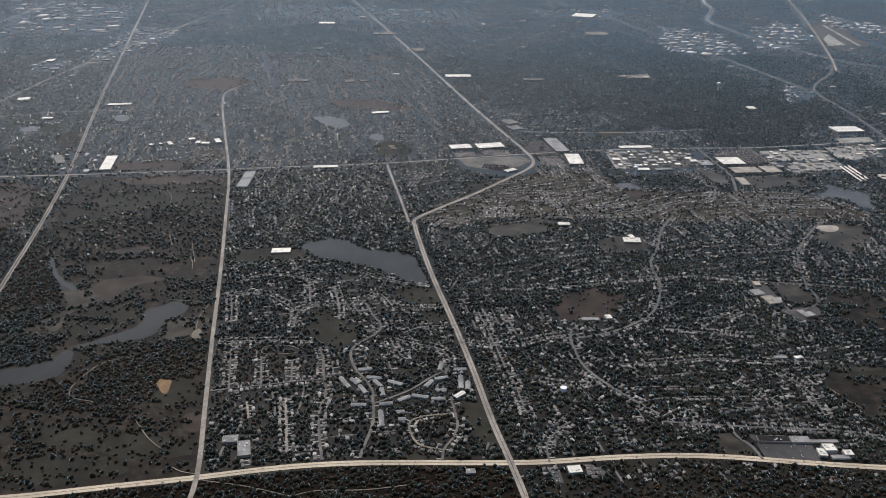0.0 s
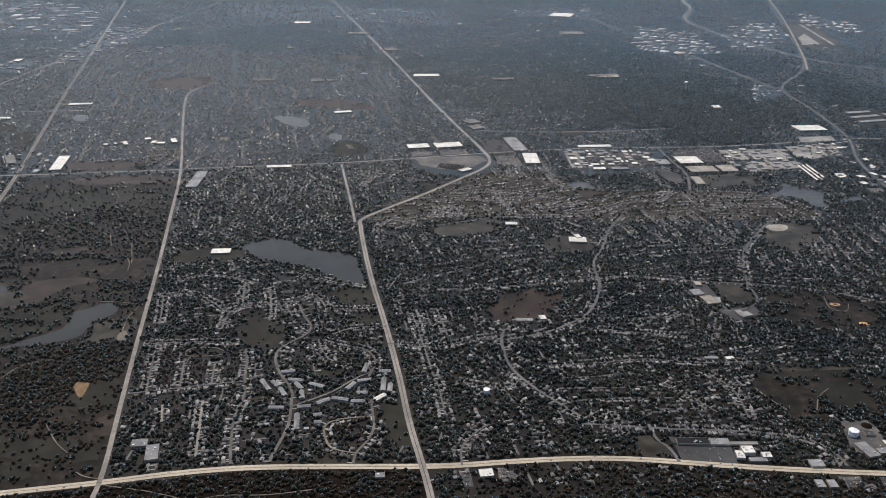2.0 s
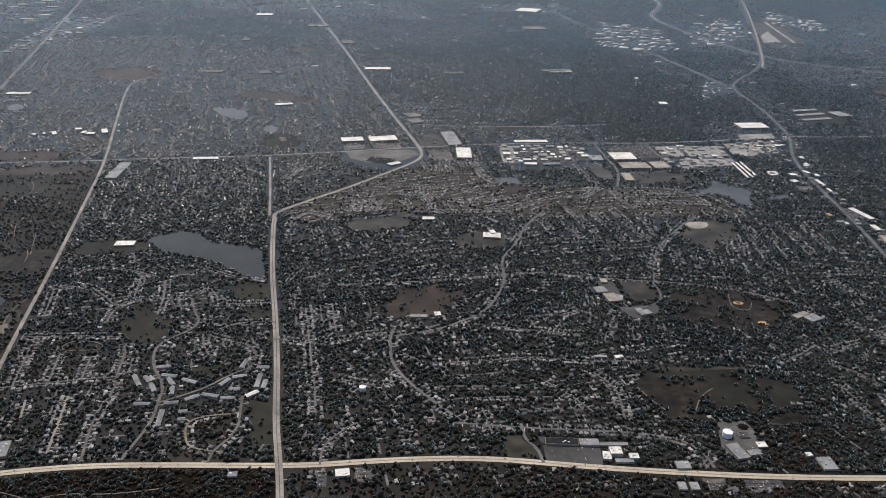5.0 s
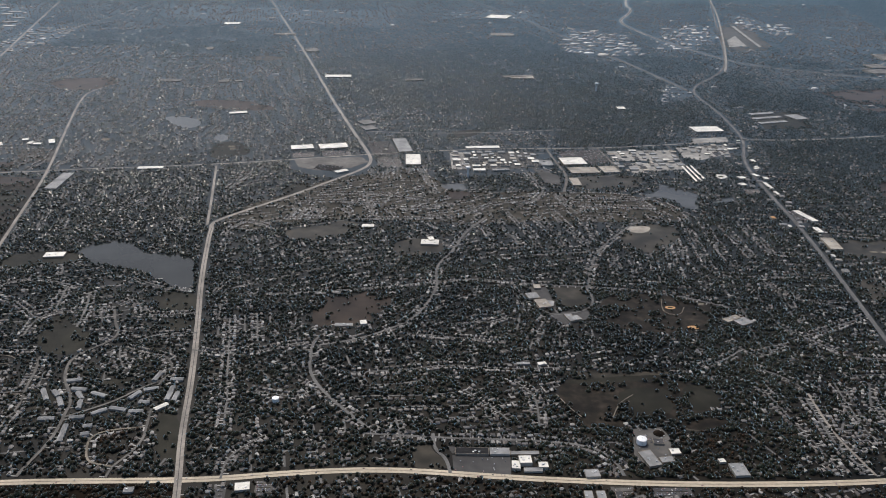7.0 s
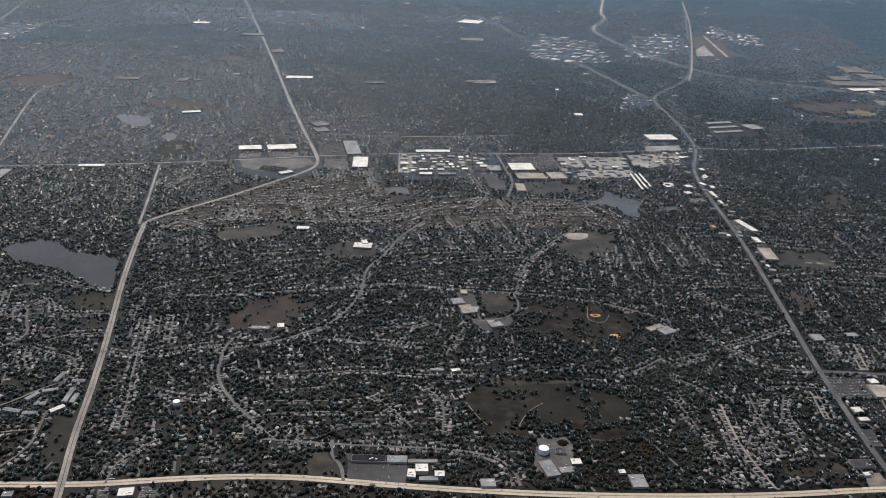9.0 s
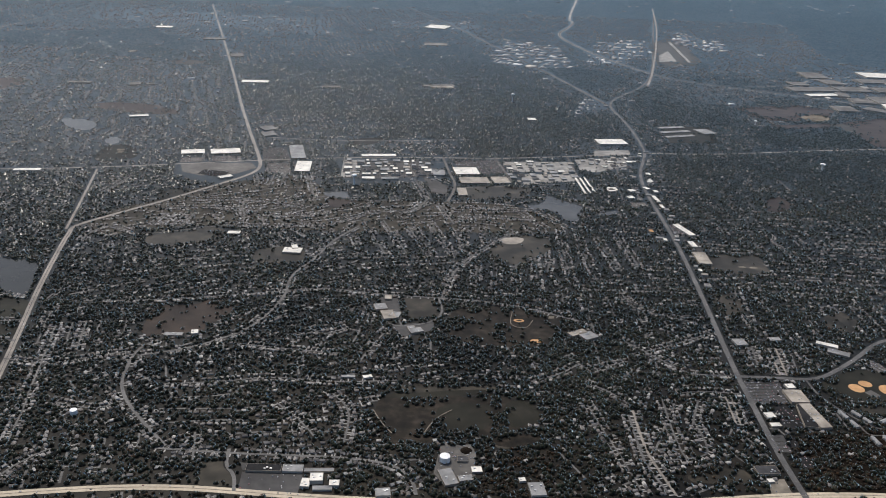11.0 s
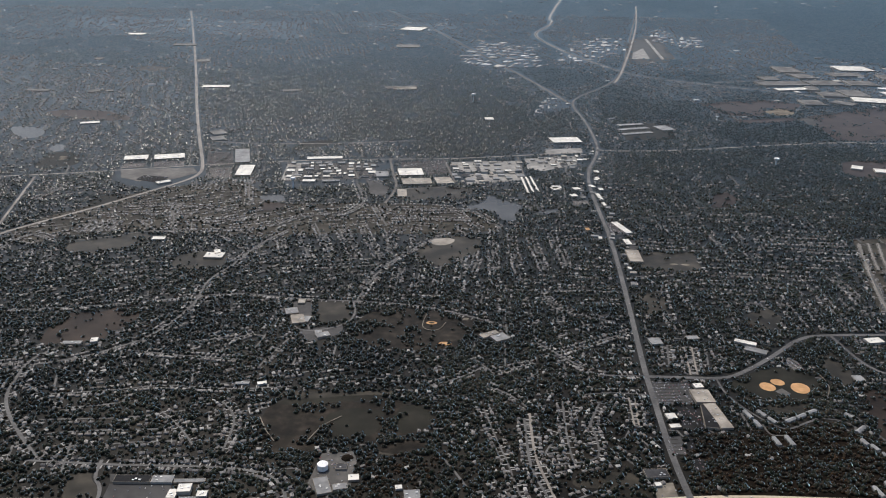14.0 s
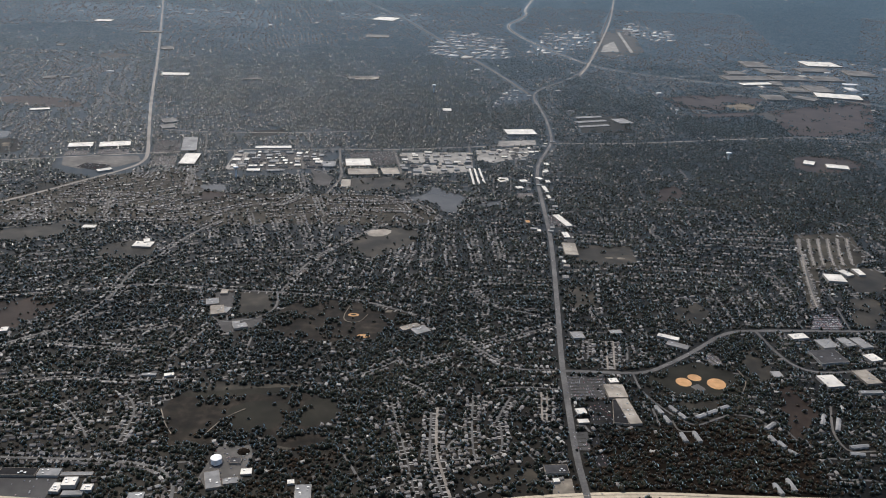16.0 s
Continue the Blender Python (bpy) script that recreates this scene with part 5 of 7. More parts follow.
flat_building("warehouse", [(-3.4, 1243.2), (48.4, 1249.4), (48.2, 1262.1)], 7, PALE_WALL, WHITE_ROOF, WB, 3)
flat_building("warehouse", [(5.3, 1131.1), (22.7, 1132.1), (21.5, 1142.7)], 6, PALE_WALL, WHITE_ROOF, WB, 1)
flat_building("warehouse", [(32.2, 1132.6), (56.1, 1136.5), (55, 1144.5)], 6, PALE_WALL, GREY_ROOF, "low grey-roofed warehouse on the estate", 1)
flat_building("store", [(135.7, 1165.3), (170.3, 1170), (167, 1204.3)], 8, TAN_WALL, WHITE_ROOF, "big store with a cream white flat roof", 6)
flat_building("warehouse", [(141.8, 1125.2), (181.8, 1130), (180.4, 1156.7)], 7, TAN_WALL, TAN_ROOF, "low store with a tan flat roof", 5)
flat_building("warehouse", [(188.1, 1130.3), (210.9, 1134.2), (209.8, 1163.8)], 7, PALE_WALL, TAN_ROOF, "low store with a tan flat roof", 3)
flat_building("warehouse", [(136.5, 1072.4), (148.6, 1073), (156.2, 1105.4)], 6, PALE_WALL, TAN_ROOF, "low tan-roofed warehouse beside a field", 2)
flat_building("warehouse", [(377.4, 1364), (425.9, 1370.7), (430.2, 1404.7)], 9, PALE_WALL, WHITE_ROOF, "large white-roofed store on the arterial road", 6)
flat_building("warehouse", [(101.2, 1160.7), (120.7, 1161.8), (115.2, 1186.8)], 6, PALE_WALL, GREY_ROOF, "low grey-roofed warehouse on the estate", 3)
flat_building("warehouse", [(343.5, 1117.8), (356.1, 1118.4), (356.9, 1131.4)], 5, PALE_WALL, WHITE_ROOF, WB, 1)
for pts in [[(308.6, 1100.8), (312.5, 1101), (306.5, 1169.1)], [(315.5, 1103.7), (319.4, 1103.9), (313, 1169.4)], [(322.5, 1106.5), (326.4, 1106.7), (319.5, 1172.6)]]:
    row_house([pts[0], pts[2]], "long low storage shed with a white roof", 10, 3, WHITE_ROOF)
flat_building("church", [(-59, 854.9), (-39.2, 854.1), (-43.2, 868.9)], 7, TAN_WALL, WHITE_ROOF, "low church with pale flat roofs", 3)
flat_building("hall", [(-49.4, 865.2), (-43.2, 867.2), (-46.5, 877.2)], 9, TAN_WALL, WHITE_ROOF, "church hall with a pale flat roof", 1)
flat_building("store", [(-128.5, 905.2), (-114.2, 905.9), (-116.3, 914.9)], 6, TAN_WALL, WHITE_ROOF, "low building with a white flat roof", 2)
flat_building("school", [(-450.7, 802.5), (-430.1, 805.2), (-433.9, 817.8)], 6, TAN_WALL, WHITE_ROOF, "low school with a pale flat roof", 3)
flat_building("store", [(-162.6, 433.5), (-153.2, 435.2), (-154.2, 443.2)], 6, PALE_WALL, WHITE_ROOF, "roadside store with a bright white flat roof", 3)
flat_building("office", [(-392.7, 441), (-384.1, 443.3), (-389.2, 460.4)], 8, TAN_WALL, GREY_ROOF, "grey flat-roofed office wing with roof units", 4)
flat_building("office", [(-408.1, 456.1), (-397.1, 457.9), (-399.7, 466.1)], 8, TAN_WALL, GREY_ROOF, "grey flat-roofed office wing with roof units", 4)
flat_building("shed", [(-232.7, 430.3), (-226.5, 431.2), (-227.3, 436.1)], 5, PALE_WALL, GREY_ROOF, "small pale-roofed roadside building", 1)
flat_building("church", [(21.6, 465.7), (30.1, 466.2), (29.3, 474.6)], 11, PALE_WALL, WHITE_ROOF, "cream flat-roofed church on the highway", 5)
flat_building("hall", [(15.9, 461.3), (21.8, 461.0), (21.3, 469.9)], 7, PALE_WALL, WHITE_ROOF, "low cream church wing with a pale roof", 4)
flat_building("hall", [(24.2, 458.8), (36.6, 459.4), (35.7, 463.5)], 5, PALE_WALL, GREY_ROOF, "low curved church porch with a grey roof", 0)
flat_building("hall", [(34.3, 462.8), (40.9, 463.1), (40.0, 469.1)], 7, PALE_WALL, WHITE_ROOF, "low cream-walled parish hall with white roof", 3)
flat_building("shed", [(2.1, 476.8), (15.6, 476.9), (14.4, 484.4)], 6, PALE_WALL, GREY_ROOF, "long grey-roofed supply shed by the car park", 3)
flat_building("shed", [(-21.7, 476.8), (1.3, 476.8), (-0.1, 484.2)], 6, TAN_WALL, FRESH_ASPHALT, "long black-roofed shed by the car park", 3)
flat_building("shed", [(16.3, 477.6), (36.0, 478.6), (35.1, 482.3)], 4, TAN_WALL, GREY_ROOF, "low grey carport behind the church", 0)
flat_building("depot", [(117.4, 493.1), (124.8, 492.8), (125.0, 498.7)], 5, TAN_WALL, DARK_ROOF, "low dark-roofed depot shed", 1)
flat_building("store", [(64.7, 453.9), (74.2, 454.8), (74.3, 462.6)], 6, PALE_WALL, GREY_ROOF, "roadside store with a pale grey roof", 3)
flat_building("store", [(164, 457.9), (174, 458.8), (174.5, 472.2)], 6, PALE_WALL, GREY_ROOF, "flat grey roadside hall in the trees", 5)
flat_building("shed", [(157.7, 472.3), (162.2, 473.1), (162.7, 477.5)], 5, PALE_WALL, WHITE_ROOF, "small white-roofed roadside shed in trees", 1)
flat_building("depot", [(108.9, 466), (117.9, 468.7), (117.2, 486.4)], 6, TAN_WALL, GREY_ROOF, "grey flat-roofed depot hall", 3)
flat_building("depot", [(118.3, 470.6), (127.6, 472.7), (128, 479)], 6, TAN_WALL, GREY_ROOF, "grey flat-roofed depot wing", 3)
flat_building("depot", [(126.9, 480.9), (134.1, 481.7), (134.5, 488.2)], 5, TAN_WALL, WHITE_ROOF, "small depot shed with a pale roof", 1)
flat_building("school", [(-128, 660.3), (-112.1, 660.8), (-113.7, 666.2)], 6, TAN_WALL, GREY_ROOF, "low school wing beside the fallow field", 2)
flat_building("school", [(-105.3, 663.2), (-99.4, 664.5), (-101.2, 672.1)], 8, PALE_WALL, WHITE_ROOF, "white-roofed school hall beside the fallow field", 1)
flat_building("school", [(57.3, 702.9), (68.6, 705.7), (62.9, 722.3)], 7, TAN_WALL, TAN_ROOF, "low tan school on the collector street", 4)
flat_building("school", [(48.9, 721.8), (59.9, 724.7), (58.9, 737.2)], 7, TAN_WALL, GREY_ROOF, "low grey-roofed wing of a school", 3)
flat_building("school", [(82.8, 676.6), (93.7, 681.4), (92.9, 690.4)], 7, TAN_WALL, GREY_ROOF, "low grey-roofed wing of a school", 3)
flat_building("school", [(225, 679.6), (240.2, 689), (237.1, 695.7)], 7, TAN_WALL, TAN_ROOF, "low tan school by the park", 3)
flat_building("school", [(236.3, 673.4), (248.7, 680.4), (246.9, 693.8)], 7, TAN_WALL, GREY_ROOF, "low grey school wing by the park", 3)
flat_building("shed", [(46.6, 598.5), (53.7, 600.6), (53.2, 605.1)], 5, PALE_WALL, WHITE_ROOF, "small pale workshop by the embankment", 1)
flat_building("shed", [(29.1, 599.7), (39.8, 600.1), (39.2, 603.7)], 4, PALE_WALL, GREY_ROOF, "row of low grey workshops", 1)
flat_building("school", [(391.2, 859.2), (405.5, 858.5), (410, 892.6)], 8, TAN_WALL, TAN_ROOF, "school block with a tan flat roof", 4)
flat_building("store", [(406.1, 946.8), (414.3, 949.2), (411.4, 989.5)], 6, PALE_WALL, WHITE_ROOF, "long shop row beside the arterial road", 4)
flat_building("store", [(398.5, 910.5), (405.5, 911), (405.8, 928.6)], 6, PALE_WALL, WHITE_ROOF, "shop beside the arterial road", 2)
for pts in [[(398.8, 1072.7), (403.9, 1073.1), (404.6, 1099.3)], [(399, 1047.7), (403.3, 1048), (403.1, 1061.5)], [(415.4, 1197.3), (422, 1198), (421.9, 1209.4)], [(410.9, 1163.7), (416.5, 1164.3), (416.4, 1175.1)], [(405.8, 1114.1), (411.9, 1114.6), (411.8, 1124.7)], [(398.2, 1126), (404, 1129.1), (404.1, 1142)]]:
    flat_building("shop", pts, 5, PALE_WALL, WHITE_ROOF, "small pale shop beside the arterial road", 1, group="roadside shops")
for pts in [[(343.7, 1111.2), (353.7, 1114.6), (352.6, 1127.1)], [(372.5, 1113.7), (382, 1117), (381.6, 1127.1)], [(364.2, 1083.9), (373.3, 1087), (371.4, 1096.5)]]:
    flat_building("shop", pts, 5, PALE_WALL, WHITE_ROOF, "small white-roofed workshop in a yard", 1, group="roadside shops")
flat_building("house", [(361, 955), (366, 955.4), (366.4, 964)], 6, TAN_WALL, INFIELD, "small orange-roofed roadside building", 0)
flat_building("warehouse", [(648.5, 805.2), (667.3, 803.4), (670.1, 821.8)], 8, PALE_WALL, WHITE_ROOF, WB, 3)
flat_building("warehouse", [(674.7, 819.2), (683.3, 822.5), (680.7, 836.9)], 7, PALE_WALL, WHITE_ROOF, WB, 2)
flat_building("warehouse", [(688.2, 822.8), (696, 823.2), (694.9, 839.2)], 7, PALE_WALL, WHITE_ROOF, WB, 2)
flat_building("warehouse", [(555.9, 599.1), (570.2, 601.2), (569.5, 619.1)], 8, PALE_WALL, WHITE_ROOF, WB, 3)
flat_building("warehouse", [(560.9, 678.5), (575.9, 681.2), (574.9, 690.6)], 7, PALE_WALL, WHITE_ROOF, WB, 2)
flat_building("warehouse", [(567.4, 636.1), (591.6, 639.8), (589.8, 661.7)], 8, PALE_WALL, DARK_ROOF, "large dark-roofed warehouse of the business park", 6)
flat_building("warehouse", [(580.9, 663.3), (595.6, 665.8), (593.7, 680.9)], 7, PALE_WALL, GREY_ROOF, "low grey-roofed warehouse of the business park", 3)
flat_building("warehouse", [(603.1, 667.1), (612, 669.5), (610.4, 684.7)], 7, PALE_WALL, GREY_ROOF, "low grey-roofed warehouse of the business park", 3)
flat_building("warehouse", [(615.6, 664.7), (625.5, 667.1), (622.6, 685.3)], 7, PALE_WALL, GREY_ROOF, "low grey-roofed warehouse of the business park", 3)
flat_building("warehouse", [(611.3, 641.5), (622.4, 644.7), (620, 656.1)], 7, PALE_WALL, WHITE_ROOF, WB, 2)
flat_building("warehouse", [(589.7, 605.2), (602.9, 607.4), (601, 628.3)], 7, TAN_WALL, TAN_ROOF, "low tan-roofed warehouse of the business park", 3)
flat_building("warehouse", [(578.1, 591.6), (596.5, 593), (597.7, 597.2)], 6, PALE_WALL, GREY_ROOF, "long grey-roofed workshop of the business park", 2)
flat_building("shed", [(519.4, 614.7), (527.2, 615), (529.3, 623.8)], 5, PALE_WALL, GREY_ROOF, "flat grey-roofed park shelter on grass", 0)
flat_building("shopping_mall", [(377.2, 545.8), (387.3, 544), (385.1, 575.7)], 7, TAN_WALL, FRESH_ASPHALT, "long strip mall with a worn dark flat roof", 6)
flat_building("shopping_mall", [(388.3, 544), (397.6, 545), (397.2, 578.4)], 7.6, TAN_WALL, TAN_ROOF, "long strip mall with a pale tan flat roof", 6)
flat_building("shopping_mall", [(380.3, 578.7), (395.2, 579.1), (395.9, 597.7)], 8.2, TAN_WALL, TAN_ROOF, "end block of a strip mall with a tan roof", 5)
flat_building("store", [(386, 600.6), (393.3, 601.7), (393, 608.4)], 6, PALE_WALL, WHITE_ROOF, "corner store with a white flat roof", 2)
flat_building("bank", [(353.2, 556.6), (360.8, 557.6), (360.4, 565)], 5, PALE_WALL, WHITE_ROOF, "small white-roofed bank on the car park", 1)
flat_building("shop", [(352.1, 545.1), (360.3, 546), (360, 551)], 5, TAN_WALL, WHITE_ROOF, "small tan shop with white flat roof", 1)
flat_building("store", [(442.3, 679.6), (458.6, 671.2), (458.6, 678.3)], 7, PALE_WALL, WHITE_ROOF, "long garden store with a white roof", 1)
flat_building("store", [(446.4, 665.7), (462.1, 656.5), (462, 666.3)], 5, TAN_WALL, GREY_ROOF, "low grey-roofed showroom beside the road", 2)
flat_building("store", [(369.4, 672.5), (379.8, 673.9), (380.4, 685.3)], 6, PALE_WALL, GREY_ROOF, "grey flat-roofed shop beside the road", 2)
flat_building("store", [(403, 683.1), (414.1, 684.6), (414.5, 691)], 5, TAN_WALL, GREY_ROOF, "low grey-roofed shed among houses", 1)
flat_building("store", [(320.9, 486.5), (336.4, 487.4), (336.3, 496.3)], 6, TAN_WALL, DARK_ROOF, "dark flat-roofed roadside hall", 4)
flat_building("kiosk", [(324.8, 477.9), (329.2, 478.6), (329.1, 482.6)], 5, PALE_WALL, WHITE_ROOF, "white flat petrol station canopy on a forecourt", 0)
for pts in [[(512.1, 1496.8), (559, 1511.1), (562, 1524.6)], [(506.4, 1462.6), (562, 1481.7), (564.6, 1494.7)], [(506.7, 1430.6), (560.2, 1448.7), (562.8, 1461.2)], [(570.7, 1499.6), (581.7, 1467.5), (599.6, 1494.7)]]:
    flat_building("greenhouse", pts, 4, PALE_WALL, GREY_ROOF, "long grey greenhouse of a plant nursery", 0, group="nursery greenhouses")
flat_building("greenhouse", [(804.6, 1239.9), (818.4, 1232.3), (828.2, 1251.1)], 8, PALE_WALL, WHITE_ROOF, "long white fabric hall on open ground", 0)
flat_building("greenhouse", [(833.3, 1222), (863.7, 1213.4), (874.1, 1231.7)], 8, PALE_WALL, WHITE_ROOF, "long white fabric hall on open ground", 0)


rng = random.Random(31)
line = [(372, 800), (384, 914.7), (389.8, 1031.6), (394.4, 1125.7), (406.2, 1207.9), (428.6, 1276.9), (445.9, 1338.7)]
for _ in range(44):
    k = rng.randrange(len(line) - 1)
    (ax, ay), (bx, by) = line[k], line[k + 1]
    f, off = rng.random(), rng.choice((-1, 1)) * rng.uniform(7, 15)
    x, y, turn = ax + (bx - ax) * f + off, ay + (by - ay) * f, radians(rng.choice((0, 0, 90)) - 6)
    if sample(HOUSES, np.array([x]), np.array([y]))[0] < 0.01:
        continue
    w, d, roof = rng.uniform(3.5, 7), rng.uniform(4, 9), rng.choice((DULL_ROOF, GREY_ROOF, TAN_ROOF, DULL_ROOF, WHITE_ROOF))
    clear_area([(x - w * 0.9, y - d), (x + w * 0.9, y - d), (x + w * 0.9, y + d * 0.9), (x - w * 0.9, y + d * 0.9)])
    a, u, v = Vector((x - w / 2, y - d / 2)), Vector((math.cos(turn), math.sin(turn))), Vector((-math.sin(turn), math.cos(turn)))
    kind = {"white_membrane": "white", "grey_gravel_roof": "grey", "tan_gravel_roof": "tan"}.get(roof.name, "weathered")
    flat_building("shop", [tuple(a), tuple(a + u * w), tuple(a + u * w + v * d)], rng.uniform(4.5, 6), PALE_WALL, roof, f"low shop with a {kind} flat roof by the arterial road", 1, group="roadside shops")


HALLS = []          # far halls: x, y, turn, width, depth, height


def district(outline, count, low, high, angle, seed, label, whites=0.35, far=True):
    """Separate flat halls of an industrial quarter, in rows along its streets."""
    rng = random.Random(seed)
    mark(TREES, outline, 0.12 if far else 0.02)
    if not far:
        mark(HOUSES, outline, 1.0)
    xs, ys = [p[0] for p in outline], [p[1] for p in outline]
    c, s, put, tries = math.cos(angle), math.sin(angle), [], 0
    while len(put) < count and tries < count * 60:
        tries += 1
        x, y = rng.uniform(min(xs), max(xs)), rng.uniform(min(ys), max(ys))
        if far:
            v = round((y * c - x * s) / (high * 2.0)) * high * 2.0 - (y * c - x * s)
            v += rng.uniform(-0.6, 0.6) * high
            x, y = x - v * s, y + v * c
        if not inside(outline, np.array([x]), np.array([y]))[0]:
            continue
        skew = 1.8 if far else 0.8
        w, d = low * 0.6 + (high - low * 0.6) * rng.random() ** skew, (low + (high - low) * rng.random() ** skew) * (rng.uniform(0.7, 1.5) if far else 0.9)
        if any(abs((x - q[0]) * c + (y - q[1]) * s) < (w + q[2]) / 2 + 2.5 and abs((y - q[1]) * c - (x - q[0]) * s) < (d + q[3]) / 2 + 2.5 for q in put) or sample(HOUSES, np.array([x]), np.array([y]))[0] < 0.01:
            continue
        put.append((x, y, w, d))
        if far:
            HALLS.append((x, y, angle, w, d, rng.uniform(4, 7) * M))
            continue
        a = (x - w / 2 * c + d / 2 * s, y - w / 2 * s - d / 2 * c)
        b = (a[0] + w * c, a[1] + w * s)
        roof = WHITE_ROOF if rng.random() < whites else rng.choice((GREY_ROOF, GREY_ROOF, TAN_ROOF, DARK_ROOF))
        kind = {"white_membrane": "white", "grey_gravel_roof": "grey", "tan_gravel_roof": "tan", "dark_bitumen_roof": "dark"}[roof.name]
        flat_building("warehouse", [a, b, (b[0] - d * s, b[1] + d * c)], rng.uniform(5, 8), PALE_WALL, roof, f"{kind}-roofed {label}", 1 if w > 10 else 0, group="industrial halls")


flat_building("school_wing", [(55.9, 746), (62.5, 746.3), (62.3, 755.4)], 6, TAN_WALL, TAN_ROOF, "small tan-roofed school wing", 1)
flat_building("school_wing", [(60.5, 708.9), (70.4, 706.9), (69.5, 718.9)], 6, TAN_WALL, GREY_ROOF, "small grey-roofed school wing", 1)
flat_building("school_wing", [(80.1, 683.1), (86.4, 684.5), (85.9, 692.4)], 6, TAN_WALL, GREY_ROOF, "small grey-roofed school hall", 1)
flat_building("shop", [(60.9, 432.3), (66.3, 432.4), (64.9, 440.2)], 5, TAN_WALL, GREY_ROOF, "long low roadside shop with a grey roof", 1)
flat_building("shop", [(68.8, 432.5), (74.6, 432.7), (72.9, 440.4)], 5, TAN_WALL, GREY_ROOF, "long low roadside shop with a grey roof", 1)
flat_building("shop", [(81, 432.8), (86.1, 433), (85.3, 440.2)], 5, TAN_WALL, DARK_ROOF, "long low roadside shop with a dark roof", 1)

# ---- car parks ----
CARS = []


def car_park(outline, mat, label, fill=0.4, seed=1, pale=False):
    """A paved lot with rows of parked cars."""
    lot = patch("car_park", outline, mat, 0.12, label, "car park", 0.0, 0.0, soft=0)
    rng = random.Random(seed)
    a, b = Vector(outline[0]), Vector(outline[1])
    u = (b - a).normalized()
    n = Vector((-u.y, u.x))
    xs = [Vector(p) - a for p in outline]
    if fill >= 0.1 and mat is not YARD:
        for j, v in enumerate(np.arange(0.7, max(q.dot(n) for q in xs), 4.4)):
            lo, hi = min(q.dot(u) for q in xs) + 1, max(q.dot(u) for q in xs) - 1
            run = [k for k in np.arange(lo, hi, 1.5) if inside(outline, np.array([(a + u * k + n * v).x]), np.array([(a + u * k + n * v).y]))[0]]
            if len(run) > 3:
                p, q = a + u * run[1] + n * v, a + u * run[-2] + n * v
                bm = ribbon([tuple(p), tuple(q)], 0.7, lot.data.vertices[0].co.z + 0.03)
                part("planting_strip", bm, LAWN, lot, "dark grass planting strip")
                if j % 3 == 0:
                    band(TREES, [tuple(p), tuple(q)], 0.9, 0.3)
    for v in np.arange(2, max(q.dot(n) for q in xs) - 1, 4.4):
        for side in (0, 1.6):
            k = min(q.dot(u) for q in xs) + 1.5
            while k < max(q.dot(u) for q in xs) - 1:
                p = a + u * k + n * (v + side)
                if rng.random() < fill and inside(outline, np.array([p.x]), np.array([p.y]))[0]:
                    CARS.append((p.x, p.y, math.atan2(n.y, n.x) + rng.gauss(0, 0.03)))
                k += 2.7 * M


car_park([(349.8, 576.1), (378.1, 578.6), (383.8, 611.5), (354.8, 613.1)], LOT, "large worn car park, a quarter full", 0.22, 1)
car_park([(360.6, 543.2), (377.1, 545.1), (380.7, 574.8), (365.5, 574.3)], FRESH_ASPHALT, "dark fresh car park with scattered cars", 0.15, 2)
car_park([(356.2, 519.4), (363.5, 520.9), (364.5, 534.3), (360.5, 534.2)], FRESH_ASPHALT, "small fresh black car park", 0.1, 3)
car_park([(355.5, 495.6), (364.8, 497.1), (365, 509.4), (356.6, 509.2)], FRESH_ASPHALT, "small fresh black car park", 0.2, 4)
car_park([(343.1, 512.6), (355.3, 514.2), (356.9, 536.2), (344.9, 535.8)], LOT, "worn grey car park", 0.1, 5)
car_park([(322.6, 467.3), (336.9, 468.7), (337.2, 483.4), (325.4, 481.9)], GRAVEL, "tan petrol station forecourt", 0.05, 6)
car_park([(470.7, 647.3), (476.3, 632.6), (485.1, 631.2), (485, 647.8), (479.9, 654.3)], PALE_LOT, "gravel car park at the ball fields", 0.3, 7)
car_park([(585.3, 699.6), (616.5, 700.9), (624.5, 735.2), (600.2, 728.2)], LOT, "crowded storage yard of vehicles", 0.8, 8)
car_park([(-22.7, 458.6), (15.3, 453.7), (15.9, 475.7), (-23.8, 477.1)], LOT, "wide worn car park along the highway", 0.02, 9)
car_park([(101.4, 481.4), (108.9, 466), (128.7, 475.8), (130.7, 502.1), (128.3, 514.6), (106.5, 511.8)], PALE_LOT, "grey depot yard round a tank", 0.05, 10)
car_park([(-254.1, 1177.8), (-157.5, 1194.9), (-145.2, 1169.6), (-167.7, 1137.9), (-213.4, 1124.7), (-241, 1139.4)], PALE_LOT, "wide pale mall car park", 0.12, 11)
car_park([(-256.7, 1183.5), (-226.6, 1191), (-230.2, 1214.8), (-260.9, 1207)], PALE_LOT, "pale mall forecourt", 0.3, 12)
car_park([(-213.9, 1194.7), (-173.3, 1202.9), (-179.3, 1226.9), (-221, 1221.4)], PALE_LOT, "pale mall forecourt", 0.3, 13)
car_park([(-219.0, 1132.2), (-182.5, 1117.6), (-178.6, 1146.3), (-214.6, 1154.1)], FRESH_ASPHALT, "fresh black car park", 0.1, 14)
car_park([(-141.5, 1201.7), (-103.4, 1206.9), (-122.2, 1284.9), (-156.8, 1276.2)], LOT, "wide dark store car park", 0.1, 15)
car_park([(-130.1, 1145.4), (-93.5, 1147.4), (-102.9, 1198), (-134.3, 1196.2)], PALE_LOT, "pale store car park", 0.2, 16)
